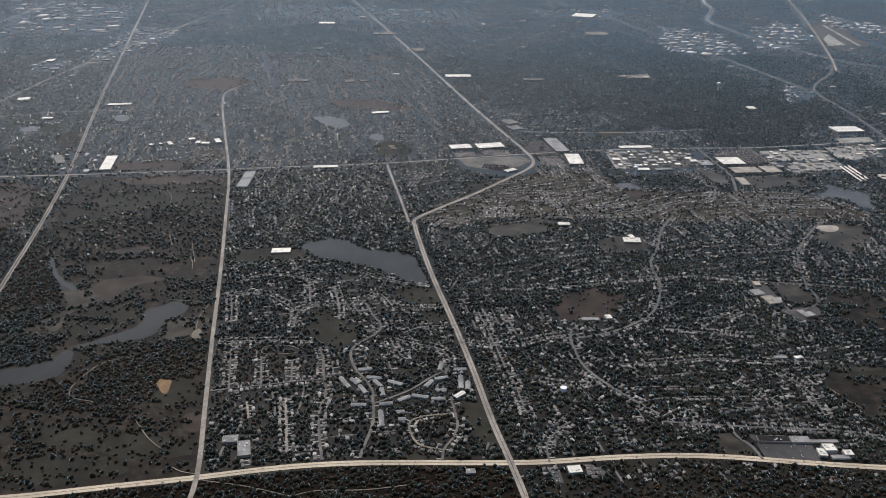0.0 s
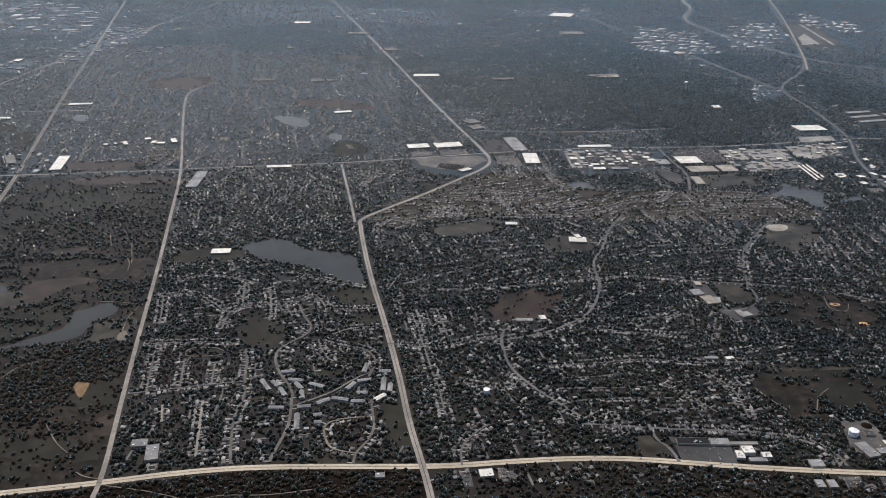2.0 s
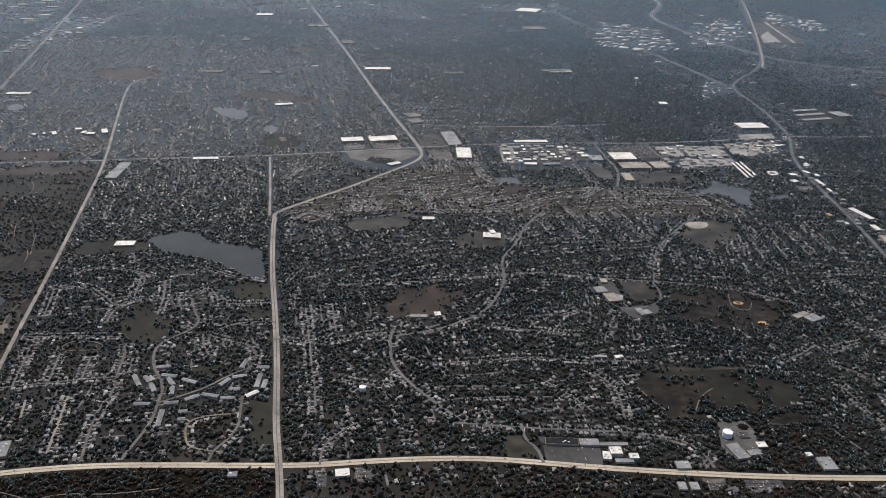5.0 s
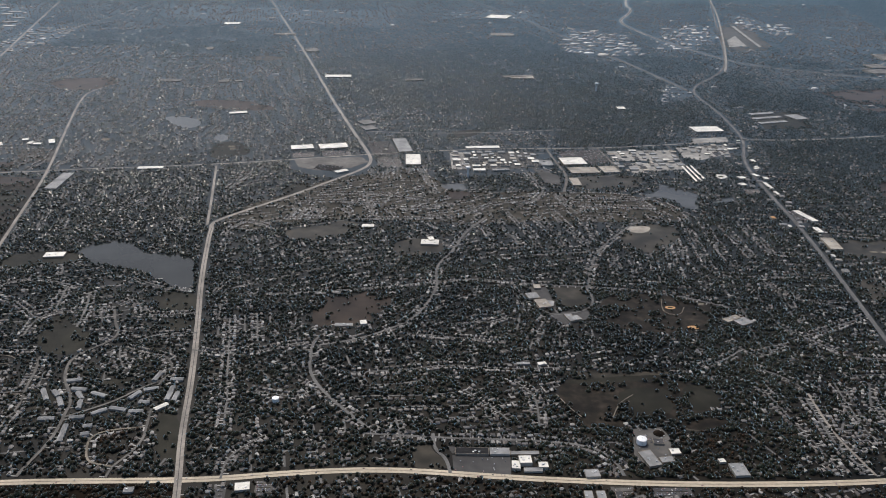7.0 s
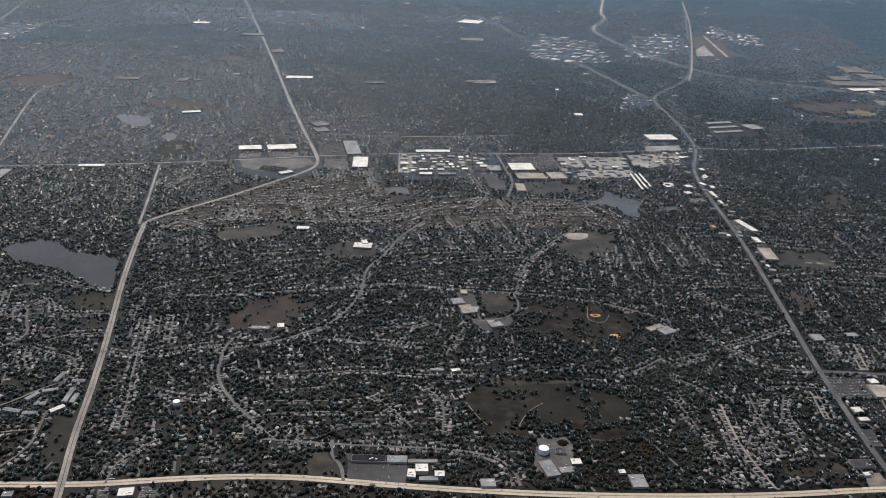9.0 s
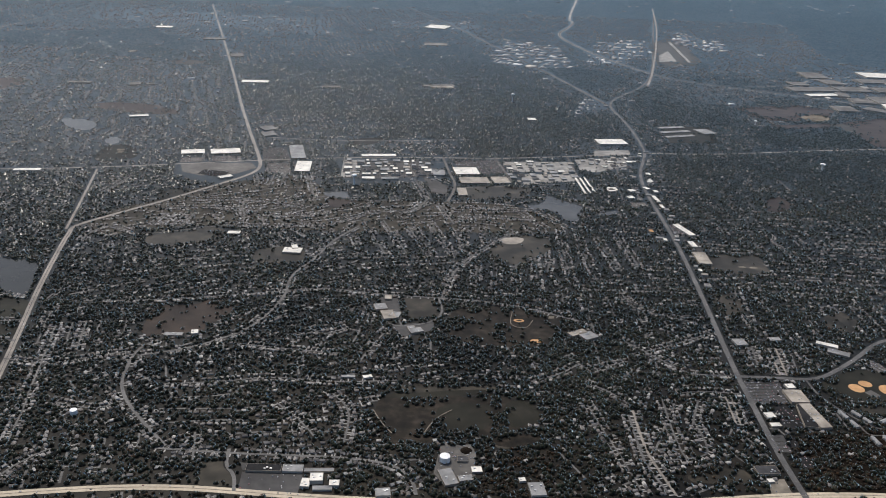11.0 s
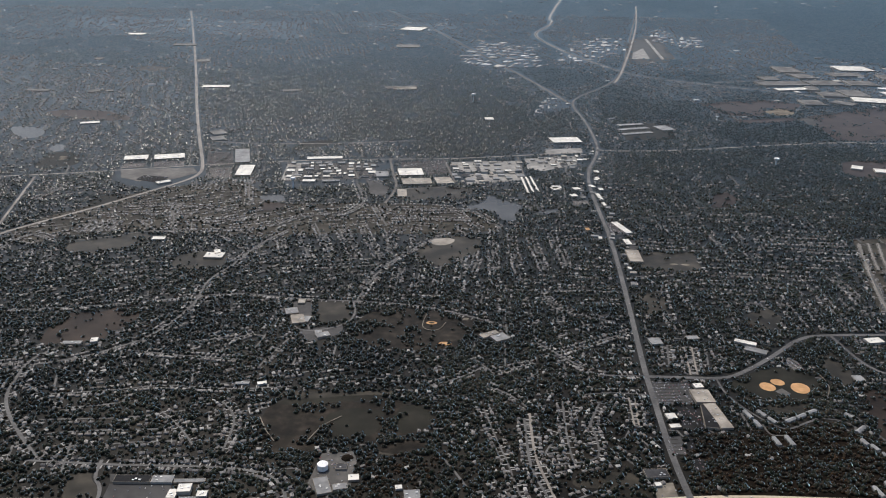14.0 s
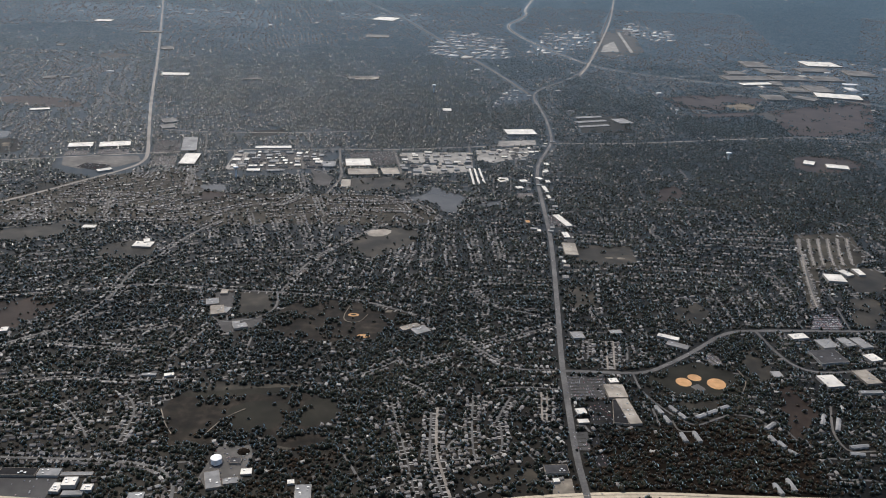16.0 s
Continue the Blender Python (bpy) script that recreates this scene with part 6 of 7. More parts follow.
car_park([(172.8, 1175.8), (210.5, 1186.4), (201.8, 1255.1), (133.7, 1241.7), (138.4, 1208.6), (169.5, 1210.3)], LOT, "wide dark store car park", 0.2, 17)
car_park([(88, 1157.2), (123.5, 1116.5), (121.3, 1071.6), (100.6, 1082.6)], LOT, "dark empty lot", 0.02, 18)
car_park([(208.9, 1246.1), (313.2, 1258.3), (308.4, 1203.4), (211.6, 1192.2)], YARD, "wide pale storage yard", 0.25, 19)
car_park([(320.7, 1271.5), (405.6, 1292.8), (395.5, 1244.3), (342.1, 1205.2), (319.8, 1215.8)], YARD, "pale gravel yard", 0.08, 20)
car_park([(229.4, 1181.7), (309.7, 1191.8), (306.9, 1158.1), (227.9, 1132.4)], YARD, "crowded pale storage yard", 0.4, 21)
car_park([(358.7, 1327.3), (420.1, 1341.5), (415.2, 1310.1), (353.3, 1296.4)], YARD, "pale store car park", 0.25, 22)
car_park([(-24.7, 1140.2), (-0.8, 1141.5), (-9.5, 1227.4), (-29.1, 1226.2)], YARD, "pale estate yard", 0.2, 23)
car_park([(399.2, 898.6), (402.2, 930.1), (410, 930.6), (407.4, 899.1)], LOT, "shop car park", 0.3, 24)
car_park([(388.6, 947.4), (403.8, 948.5), (405.6, 987.1), (390.6, 986)], LOT, "shop car park", 0.3, 25)
car_park([(360.1, 1051.3), (381.8, 1053), (381.8, 1071.3), (362, 1069.7)], PALE_LOT, "pale workshop yard", 0.2, 26)
car_park([(-150.3, 433.5), (-136.8, 434.1), (-137.5, 442.7), (-150.8, 442.1)], PALE_LOT, "store car park", 0.3, 28)
car_park([(-174.1, 424.6), (-167.2, 424.9), (-169, 438.8), (-176, 438.5)], LOT, "small roadside car park", 0.3, 29)
car_park([(79.1, 436.1), (95.4, 436.5), (93.8, 446.6), (79, 446.2)], PALE_LOT, "roadside yard", 0.2, 30)
car_park([(106.3, 436.8), (131.7, 437.5), (130.4, 446.5), (106.5, 445.8)], LOT, "roadside yard", 0.2, 31)
car_park([(-148.9, 437.6), (-141.7, 437.8), (-145.1, 445.7), (-151.7, 445.5)], PALE_LOT, "roadside yard", 0.2, 32)

clear_area([(-261.3, 1189.7), (-145.8, 1205.2), (-131.5, 1152.3), (-157.1, 1103.8), (-181.2, 1090.7), (-217.4, 1101.5), (-253.4, 1134.0)])
clear_area([(-40.5, 1231.5), (35.1, 1241.7), (119.7, 1234.6), (117.1, 1142.8), (60.3, 1120.1), (-16.3, 1105.7)], 0.05, 0.3)
district([(-19.9, 1151.4), (7.3, 1150.1), (100.7, 1163.4), (94.5, 1233.3), (-24.8, 1226.5)], 60, 6, 13, radians(4), 41, "workshop of the small industrial estate", 0.3, False)
district([(205.6, 1186.1), (306.9, 1197.5), (305.3, 1158), (221.5, 1140)], 16, 7, 14, radians(4), 42, "workshop of the small industrial estate", 0.15, False)
district([(208.9, 1246.1), (313.2, 1258.3), (308.4, 1203.4), (211.6, 1192.2)], 20, 4, 11, radians(4), 61, "workshop of the small industrial estate", 0.15, False)
district([(320.7, 1271.5), (405.6, 1292.8), (395.5, 1244.3), (342.1, 1205.2), (319.8, 1215.8)], 9, 4, 10, radians(4), 62, "workshop of the small industrial estate", 0.2, False)
for pts in [[(-19.9, 1151.4), (7.3, 1150.1), (100.7, 1163.4), (94.5, 1233.3), (-24.8, 1226.5)], [(205.6, 1140), (313, 1150), (405, 1293), (208.9, 1258)]]:
    mark(HOUSES, pts, 0.0)
for pts, roof, tone in [
    ([(921.2, 1908.9), (1032.8, 1925.3), (1042.8, 1974.9)], DULL_ROOF, "grey"),
    ([(932.2, 1851.1), (1007.6, 1870.2), (1013.5, 1896.8)], WHITE_ROOF, "white"),
    ([(927.9, 1704.3), (971.3, 1702.1), (973.0, 1752.2)], DULL_ROOF, "grey"),
    ([(1005.5, 1795.6), (1051.0, 1793.3), (1062.4, 1843.0)], DULL_ROOF, "grey"),
    ([(1060.0, 1800.0), (1109.4, 1797.9), (1133.0, 1867.8)], DULL_ROOF, "grey"),
    ([(1047.4, 1746.6), (1134.4, 1725.3), (1146.3, 1771.4)], WHITE_ROOF, "white"),
    ([(1038.1, 1925.7), (1112.4, 1932.1), (1127.8, 1989.6)], DULL_ROOF, "grey"),
    ([(1128.4, 1933.5), (1191.9, 1932.1), (1209.5, 1989.6)], DULL_ROOF, "grey"),
    ([(1028.0, 2094.1), (1082.1, 2091.2), (1092.9, 2174.6)], DULL_ROOF, "grey"),
    ([(1195.1, 2134.3), (1281.0, 2134.3), (1292.6, 2202.9)], WHITE_ROOF, "white"),
    ([(1041.6, 2011.0), (1087.2, 2015.1), (1103.9, 2077.5)], DULL_ROOF, "grey"),
    ([(1141.2, 2050.1), (1220.6, 2057.4), (1232.2, 2105.4)], DULL_ROOF, "grey"),
    ([(948.4, 1980.8), (989.0, 1984.4), (998.1, 2029.4)], DULL_ROOF, "grey"),
    ([(1242.9, 2014.4), (1304.8, 2005.3), (1327.8, 2075.0)], DULL_ROOF, "grey"),
    ([(1001.0, 1863.2), (1025.1, 1858.8), (1037.2, 1905.4)], DULL_ROOF, "grey"),
    ([(989.4, 1730.9), (1021.6, 1700.5), (1027.9, 1739.5)], DULL_ROOF, "grey"),
]:
    flat_building("warehouse", pts, 11, PALE_WALL, roof, f"vast {tone}-roofed distribution hall by the motorway", 0, group="distribution halls")
district([(906, 1868.1), (1026, 1824.4), (1200, 1762.5), (1407, 2164.1), (1266, 2266.2), (1057, 2184.8)], 9, 16, 36, radians(-2), 43, "distant distribution hall", 0.3)
district([(256, 2164.1), (351, 2097.7), (448, 2115.6), (464, 2450.1), (326, 2592.3)], 80, 8, 28, radians(-25), 44, "distant workshop", 0.5)
district([(500, 2211.1), (583, 2182.8), (735, 2454.1), (764, 2694.8), (593, 2593.4)], 40, 12, 36, radians(-10), 45, "distant workshop", 0.4)
district([(832, 2647.9), (957, 2447.7), (1007, 2687.8), (924, 2941.5)], 40, 10, 34, radians(-10), 46, "distant workshop", 0.6)
district([(-1538, 2291.3), (-1233, 2317.4), (-1405, 2943.5), (-1822, 2984)], 45, 14, 44, radians(10), 47, "distant town hall block", 0.35)
district([(-1102, 1831.1), (-1047, 2234.3), (-1083, 2437.6), (-1211, 2426.4), (-1151, 2008.9)], 70, 6, 20, radians(14), 48, "distant workshop", 0.4)
district([(-1195, 1759.6), (-1137, 1795.7), (-1172, 1931), (-1240, 1875.5)], 12, 6, 20, radians(14), 49, "distant workshop", 0.4)
district([(-23, 2771.1), (260, 2773), (262, 3000.5), (-41, 2965.2)], 20, 8, 22, radians(-10), 50, "distant workshop", 0.5)
district([(-925, 2704.3), (-192, 2532.5), (-217, 2934.3), (-1028, 3027.8)], 24, 8, 22, radians(6), 51, "distant block", 0.5)
district([(-771.6, 1066.2), (-810.4, 1063.9), (-844, 1173.6), (-787.3, 1162.1)], 6, 8, 14, radians(14), 52, "distant store", 0.4)
district([(331, 1200.8), (398.1, 1221.7), (415.4, 1295), (345.5, 1287.7)], 16, 5, 12, radians(2), 53, "workshop of the small industrial estate", 0.3, False)
district([(367, 1572.6), (436, 1630.6), (467, 1714.1), (413, 1734.1)], 14, 5, 12, radians(-12), 54, "distant shop", 0.4)
flat_building("store", [(-1221, 1891), (-1205, 1892.2), (-1221, 1919.9)], 7, PALE_WALL, WHITE_ROOF, "distant store with a white flat roof", 0)
flat_building("store", [(-759.5, 1085.2), (-744, 1088.8), (-768.7, 1154.3)], 7, PALE_WALL, WHITE_ROOF, "white-roofed store on the far highway", 2)
flat_building("warehouse", [(-547.5, 1022.8), (-532.5, 1023.7), (-549.1, 1089.9)], 7, PALE_WALL, GREY_ROOF, "long grey-roofed hall on the avenue", 4)
flat_building("warehouse", [(-459.7, 1113.9), (-425.4, 1118.7), (-427.1, 1129.6)], 6, PALE_WALL, WHITE_ROOF, WB, 2)
flat_building("warehouse", [(-1089, 1501.5), (-1068, 1507.6), (-1077, 1526.1)], 7, PALE_WALL, WHITE_ROOF, WB, 2)
flat_building("warehouse", [(-905.1, 1472.6), (-863.7, 1480), (-868.8, 1493.3)], 7, PALE_WALL, WHITE_ROOF, WB, 2)
flat_building("warehouse", [(-978.5, 1366.3), (-959.3, 1367.6), (-964.7, 1379.2)], 7, PALE_WALL, WHITE_ROOF, WB, 2)
for pts in [[(-729.7, 1211.8), (-725.9, 1218.4), (-729.5, 1231.1)], [(-703.1, 1216.6), (-697.2, 1220.2), (-702.6, 1239.4)], [(-681.7, 1247.3), (-673, 1251.2), (-676, 1261.1)], [(-666.9, 1228.5), (-659, 1229), (-662, 1241.9)], [(-634.5, 1233.8), (-626.6, 1237.6), (-633, 1260.5)], [(-718.1, 1218.9), (-714.8, 1222.3), (-717.2, 1231.9)], [(-657.1, 1225.9), (-644, 1226.7), (-646.8, 1236.3)]]:
    flat_building("apartment_block", pts, 9, PALE_WALL, WHITE_ROOF, "white apartment block beyond the wetland", 0, group="white apartment blocks")
flat_building("store", [(-293, 1779.1), (-238, 1783.4), (-240, 1808)], 7, PALE_WALL, WHITE_ROOF, "distant store with a white flat roof", 0)
flat_building("store", [(100, 1797.7), (149, 1801.5), (150, 1820.1)], 7, TAN_WALL, TAN_ROOF, "distant school with a tan flat roof", 0)
flat_building("store", [(277, 1523.1), (292, 1524.1), (295, 1542.4)], 8, PALE_WALL, WHITE_ROOF, "distant hall with a white flat roof", 0)
# most of these far white roofs take a dull grey in place of haze
for pts, roof, tone in [
    ([(-622.1, 1711.3), (-578.7, 1714.5), (-584.3, 1731.6)], DULL_ROOF, "grey"),
    ([(-498.5, 1708.8), (-478.2, 1716.0), (-482.4, 1739.0)], DULL_ROOF, "grey"),
    ([(-466.4, 1716.8), (-453.0, 1723.6), (-456.3, 1740.9)], DULL_ROOF, "grey"),
    ([(-411.4, 1440.5), (-382.0, 1450.9), (-385.3, 1463.6)], WHITE_ROOF, "white"),
    ([(-515.5, 2357.9), (-455.9, 2362.9), (-463.5, 2393.5)], DULL_ROOF, "grey"),
    ([(-380.9, 2094.0), (-351.8, 2104.6), (-355.5, 2146.3)], DULL_ROOF, "grey"),
    ([(-701.0, 2552.1), (-653.9, 2556.3), (-662.9, 2591.8)], WHITE_ROOF, "white"),
    ([(-632.7, 2107.0), (-615.7, 2108.4), (-621.4, 2133.4)], DULL_ROOF, "grey"),
    ([(-832.0, 1110.5), (-821.5, 1116.7), (-838.9, 1158.8)], DULL_ROOF, "grey"),
    ([(86.9, 1804.5), (150.8, 1821.5), (151.8, 1840.3)], DULL_ROOF, "grey"),
    ([(85.1, 2398.7), (149.0, 2404.1), (153.4, 2457.1)], DULL_ROOF, "grey"),
    ([(-120.7, 1753.5), (-84.3, 1762.0), (-85.4, 1779.8)], DULL_ROOF, "grey"),
    ([(77.3, 2789.0), (143.8, 2768.1), (150.5, 2851.4)], WHITE_ROOF, "white"),
    ([(-186.6, 1402.4), (-171.7, 1380.0), (-175.0, 1427.3)], DULL_ROOF, "grey"),
    ([(-177.0, 1364.5), (-165.4, 1343.0), (-169.2, 1395.7)], DULL_ROOF, "grey"),
]:
    flat_building("store", pts, 7, PALE_WALL, roof, f"distant low block with a {tone} flat roof", 0, group="distant blocks")
rng = random.Random(88)
for _ in range(420):
    x, y = rng.uniform(-2000, 2300), rng.uniform(1500, 4300)
    if abs(sample(HOUSES, np.array([x]), np.array([y]))[0] - 1) < 0.6 and -350 - 0.535 * y < x < 315 + 0.525 * y:
        k = 1 + (y - 1500) / 2500
        HALLS.append((x, y, radians(rng.choice((13, -3, 103))), rng.uniform(4, 13) * k, rng.uniform(3, 7) * k, rng.uniform(5, 8) * M))
H = np.array(HALLS)
BOX_V = np.array([(-.5, -.5, 0), (.5, -.5, 0), (.5, .5, 0), (-.5, .5, 0), (-.5, -.5, 1), (.5, -.5, 1), (.5, .5, 1), (-.5, .5, 1)], float)
BOX_F = np.array([(0, 1, 5), (0, 5, 4), (1, 2, 6), (1, 6, 5), (2, 3, 7), (2, 7, 6), (3, 0, 4), (3, 4, 7), (4, 5, 6), (4, 6, 7)])
for q in H:
    clear_area([(q[0] + sx * (q[3] / 2 + 2), q[1] + sy * (q[4] / 2 + 9)) for sx, sy in ((-1, -1), (1, -1), (1, 1), (-1, 1))])
# the small airfield
patch("field", [(751.8, 2594.7), (848.7, 2760.8), (888.0, 2739.0), (826.4, 2301.3), (783.9, 2222.5), (683.5, 2194.4)], DRY, 0.05, "mown airfield grass", "field", 0.0, soft=0)
patch("runway", [(733, 2385.5), (782, 2477.1), (756, 2289.4), (705, 2273.8)], YARD, 0.15, "pale concrete airfield apron", "runway", soft=0)
road("road", [(1041, 3721.5), (892, 3043.4), (734, 2427.6), (628, 2036.1), (588, 1916.3)], 5.0, CONCRETE, CR, 3)
road("runway_strip", [(836, 2673.7), (787, 2275.5)], 9.0, YARD, "pale concrete runway", 2)

# ball diamonds
def infield(at, w, d, turn=0.0, mat=None):
    c, s = math.cos(turn), math.sin(turn)
    pts = [(at[0] + w * math.cos(a) * c - d * math.sin(a) * s, at[1] + w * math.cos(a) * s + d * math.sin(a) * c) for a in np.linspace(0, 6.28, 13)[:-1]]
    return patch("infield", pts, mat or INFIELD, 0.13, "orange clay infield of a ball diamond", "ball field", soft=1)


for at, w, d, a in [((444.7, 606.1), 6.2, 6.8, 0.1), ((455.3, 613.3), 5.6, 5.2, -0.2), ((470, 604.4), 7.4, 8.6, -0.4), ((180.5, 711.1), 5.0, 3.2, 0), ((191.9, 671.8), 5.6, 3.4, 0), ((437.6, 857.4), 4.6, 2.6, 0), ((450, 856.6), 4.6, 2.6, 0)]:
    infield(at, w, d, a, GRAVEL if at[1] > 800 else None)
infield((180.5, 711.1), 2.6, 1.6, 0, LAWN).location.z = 0.05
patch("infield", [(207.9, 716.9), (213.3, 717.1), (214.6, 722), (209.8, 721.8)], GRAVEL, 0.13, "pale gravel court in the park", "court", soft=0)
patch("court", [(448.1, 599.5), (455.2, 603.9), (459.3, 595.7), (453.3, 590.6)], PALE_LOT, 0.12, "paved plaza between ball diamonds", "court", soft=0)


# ---- tanks and water towers ----
def lathe(bm, rings, steps=28):
    rows = [[bm.verts.new((r * math.cos(k * math.tau / steps), r * math.sin(k * math.tau / steps), z)) for k in range(steps)] for r, z in rings]
    for a, b in zip(rows, rows[1:]):
        for k in range(steps):
            bm.faces.new((a[k], a[(k + 1) % steps], b[(k + 1) % steps], b[k]))
    bm.faces.new(rows[-1])
    bm.faces.new(rows[0][::-1])


def storage_tank(at, r, h):
    hold = new("storage_tank")
    hold.location = (*at, 0)
    bm = bmesh.new()
    lathe(bm, [(r, -0.1), (r, h), (r * 0.99, h + 0.02)])
    shell = part("shell", bm, WHITE_PAINT, hold)
    bm = bmesh.new()
    lathe(bm, [(r * 1.02, h), (r * 1.02, h + 0.08), (r * 0.6, h + r * 0.09), (r * 0.08, h + r * 0.15)])
    top = part("roof", bm, WHITE_PAINT, hold)
    bm = bmesh.new()
    lathe(bm, [(r * 0.09, h + r * 0.13), (r * 0.09, h + r * 0.13 + 0.25)], 10)
    part("vent", bm, METAL, top)
    bm = bmesh.new()
    for k in range(9):
        box(bm, 0.22, 0.03, 0.2 + k * h / 9, 0.24 + k * h / 9, 0, -r - 0.06)
    box(bm, 0.03, 0.04, 0, h + 0.2, -0.12, -r - 0.06)
    box(bm, 0.03, 0.04, 0, h + 0.2, 0.12, -r - 0.06)
    part("ladder", bm, METAL, shell)
    bm = bmesh.new()
    lathe(bm, [(r * 1.35, 0.0), (r * 1.35, 0.17)])
    part("pad", bm, DARK_ROOF, hold)
    clear_area([(at[0] + sx * r * 1.5, at[1] + sy * r * 1.5) for sx, sy in ((-1, -1), (1, -1), (1, 1), (-1, 1))])
    return tagged(hold, "round white painted steel water storage tank", "storage tank", "storage tanks")


def water_tower(at, metres=45.0, wide=18.0):
    hold = new("water_tower")
    hold.location = (*at, 0)
    h, r = metres * M, wide / 2 * M
    bm = bmesh.new()
    lathe(bm, [(r * 0.5, -0.1), (r * 0.34, h * 0.12), (r * 0.3, h * 0.6), (r * 0.5, h * 0.76)], 16)
    part("column", bm, WHITE_PAINT, hold)
    bm = bmesh.new()
    lathe(bm, [(r * 0.3, h * 0.74), (r * 0.8, h * 0.78), (r, h * 0.86), (r * 0.86, h * 0.95), (r * 0.45, h * 0.99), (r * 0.06, h)], 20)
    part("bowl", bm, WHITE_PAINT, hold)
    return tagged(hold, "white water tower on a single column", "water tower", "water towers")


def earth_mound(at, r, h):
    bm = bmesh.new()
    lathe(bm, [(r, -0.1), (r * 0.9, h * 0.3), (r * 0.55, h * 0.75), (r * 0.25, h)], 18)
    for v in bm.verts:
        v.co += Vector((noise.noise(v.co * 0.9), noise.noise(v.co * 0.9 + Vector((5, 0, 0))), 0.5 * noise.noise(v.co * 1.3))) * 0.5
    ob = part("earth_mound", bm, SCRUB, None)
    ob.location = (*at, 0.1)
    return tagged(ob, "dark heaped mound of soil in a yard", "mound")


earth_mound((124.1, 506.8), 4.2, 1.6)
storage_tank((109.1, 494.7), 3.55, 4.0)
storage_tank((-156.8, 539.9), 2.6, 3.3)
water_tower((-3, 1107.3), 56, 27)
water_tower((262, 1683.9), 66, 32)
water_tower((697.2, 1253.7), 48, 32)
water_tower((528, 2181.7), 60, 30)
water_tower((705, 1560.5), 30, 24)


# ---- scattered houses and trees ----
def merged(name, templates, x, y, z, turn, size, mat, label, category, parent=None, lift=None):
    """Many small things of uncountable number, in one mesh."""
    rng = np.random.default_rng(len(x))
    pick = rng.integers(0, len(templates), len(x))
    V, Fs, N, base = [], [], [], 0
    for k, (tv, tf) in enumerate(templates):
        q = pick == k
        n = int(q.sum())
        if not n:
            continue
        c, s = np.cos(turn[q])[:, None], np.sin(turn[q])[:, None]
        sz = size[q]
        px, py, pz = tv[None, :, 0] * sz[:, :1], tv[None, :, 1] * sz[:, 1:2], tv[None, :, 2] * sz[:, 2:]
        V.append(np.stack([px * c - py * s + x[q][:, None], px * s + py * c + y[q][:, None], pz + z[q][:, None]], -1).reshape(-1, 3))
        Fs.append((tf[None] + (np.arange(n) * len(tv))[:, None, None] + base).reshape(-1, 3))
        base += n * len(tv)
        if lift is not None:
            out = tv - (0, 0, 0.45)
            nx, ny, nz = out[None, :, 0] * c - out[None, :, 1] * s, out[None, :, 0] * s + out[None, :, 1] * c, np.repeat(out[None, :, 2], n, 0)
            N.append(np.stack([nx, ny, nz], -1).reshape(-1, 3))
    V, Fs = np.concatenate(V).astype(np.float32), np.concatenate(Fs).astype(np.int32)
    me = bpy.data.meshes.new(name)
    me.vertices.add(len(V))
    me.vertices.foreach_set("co", V.ravel())
    me.loops.add(len(Fs) * 3)
    me.loops.foreach_set("vertex_index", Fs.ravel())
    me.polygons.add(len(Fs))
    me.polygons.foreach_set("loop_start", np.arange(len(Fs), dtype=np.int32) * 3)
    me.update()
    if lift is not None:        # soft canopy: shading normals bent outwards and skywards, so crowns look brighter than their shape
        N = np.concatenate(N)
        N = N / (np.linalg.norm(N, axis=1, keepdims=True) + 1e-6) * (1 - lift) + np.array([0, 0, lift])
        me.normals_split_custom_set_from_vertices(N / (np.linalg.norm(N, axis=1, keepdims=True) + 1e-6))
    me.materials.append(mat)
    ob = new(name, me)
    ob.parent = parent
    return ob if parent else tagged(ob, label, category, kind="stuff")


def in_view(x, y):
    """Keeps to the strip of country along the flight."""
    return (x > -350 - 0.535 * y) & (x < 315 + 0.525 * y)


HOUSE_V = np.array([(-.5, -.5, 0), (.5, -.5, 0), (.5, .5, 0), (-.5, .5, 0), (-.5, -.5, .55), (.5, -.5, .55), (.5, .5, .55), (-.5, .5, .55)], float)
WALL_F = np.array([(0, 1, 5), (0, 5, 4), (1, 2, 6), (1, 6, 5), (2, 3, 7), (2, 7, 6), (3, 0, 4), (3, 4, 7)])
ROOF_V = np.array([(-.56, -.58, .53), (.56, -.58, .53), (.56, .58, .53), (-.56, .58, .53), (-.5, 0, 1.0), (.5, 0, 1.0)], float)
ROOF_F = np.array([(0, 1, 5), (0, 5, 4), (2, 3, 4), (2, 4, 5), (1, 2, 5), (3, 0, 4)])
SLAB_V = np.array([(-.5, -.5, 0), (.5, -.5, 0), (.5, .5, 0), (-.5, .5, 0)], float)
SLAB_F = np.array([(0, 1, 2), (0, 2, 3)])
LANES = []          # streets of the wider suburbs: x, y, turn, length


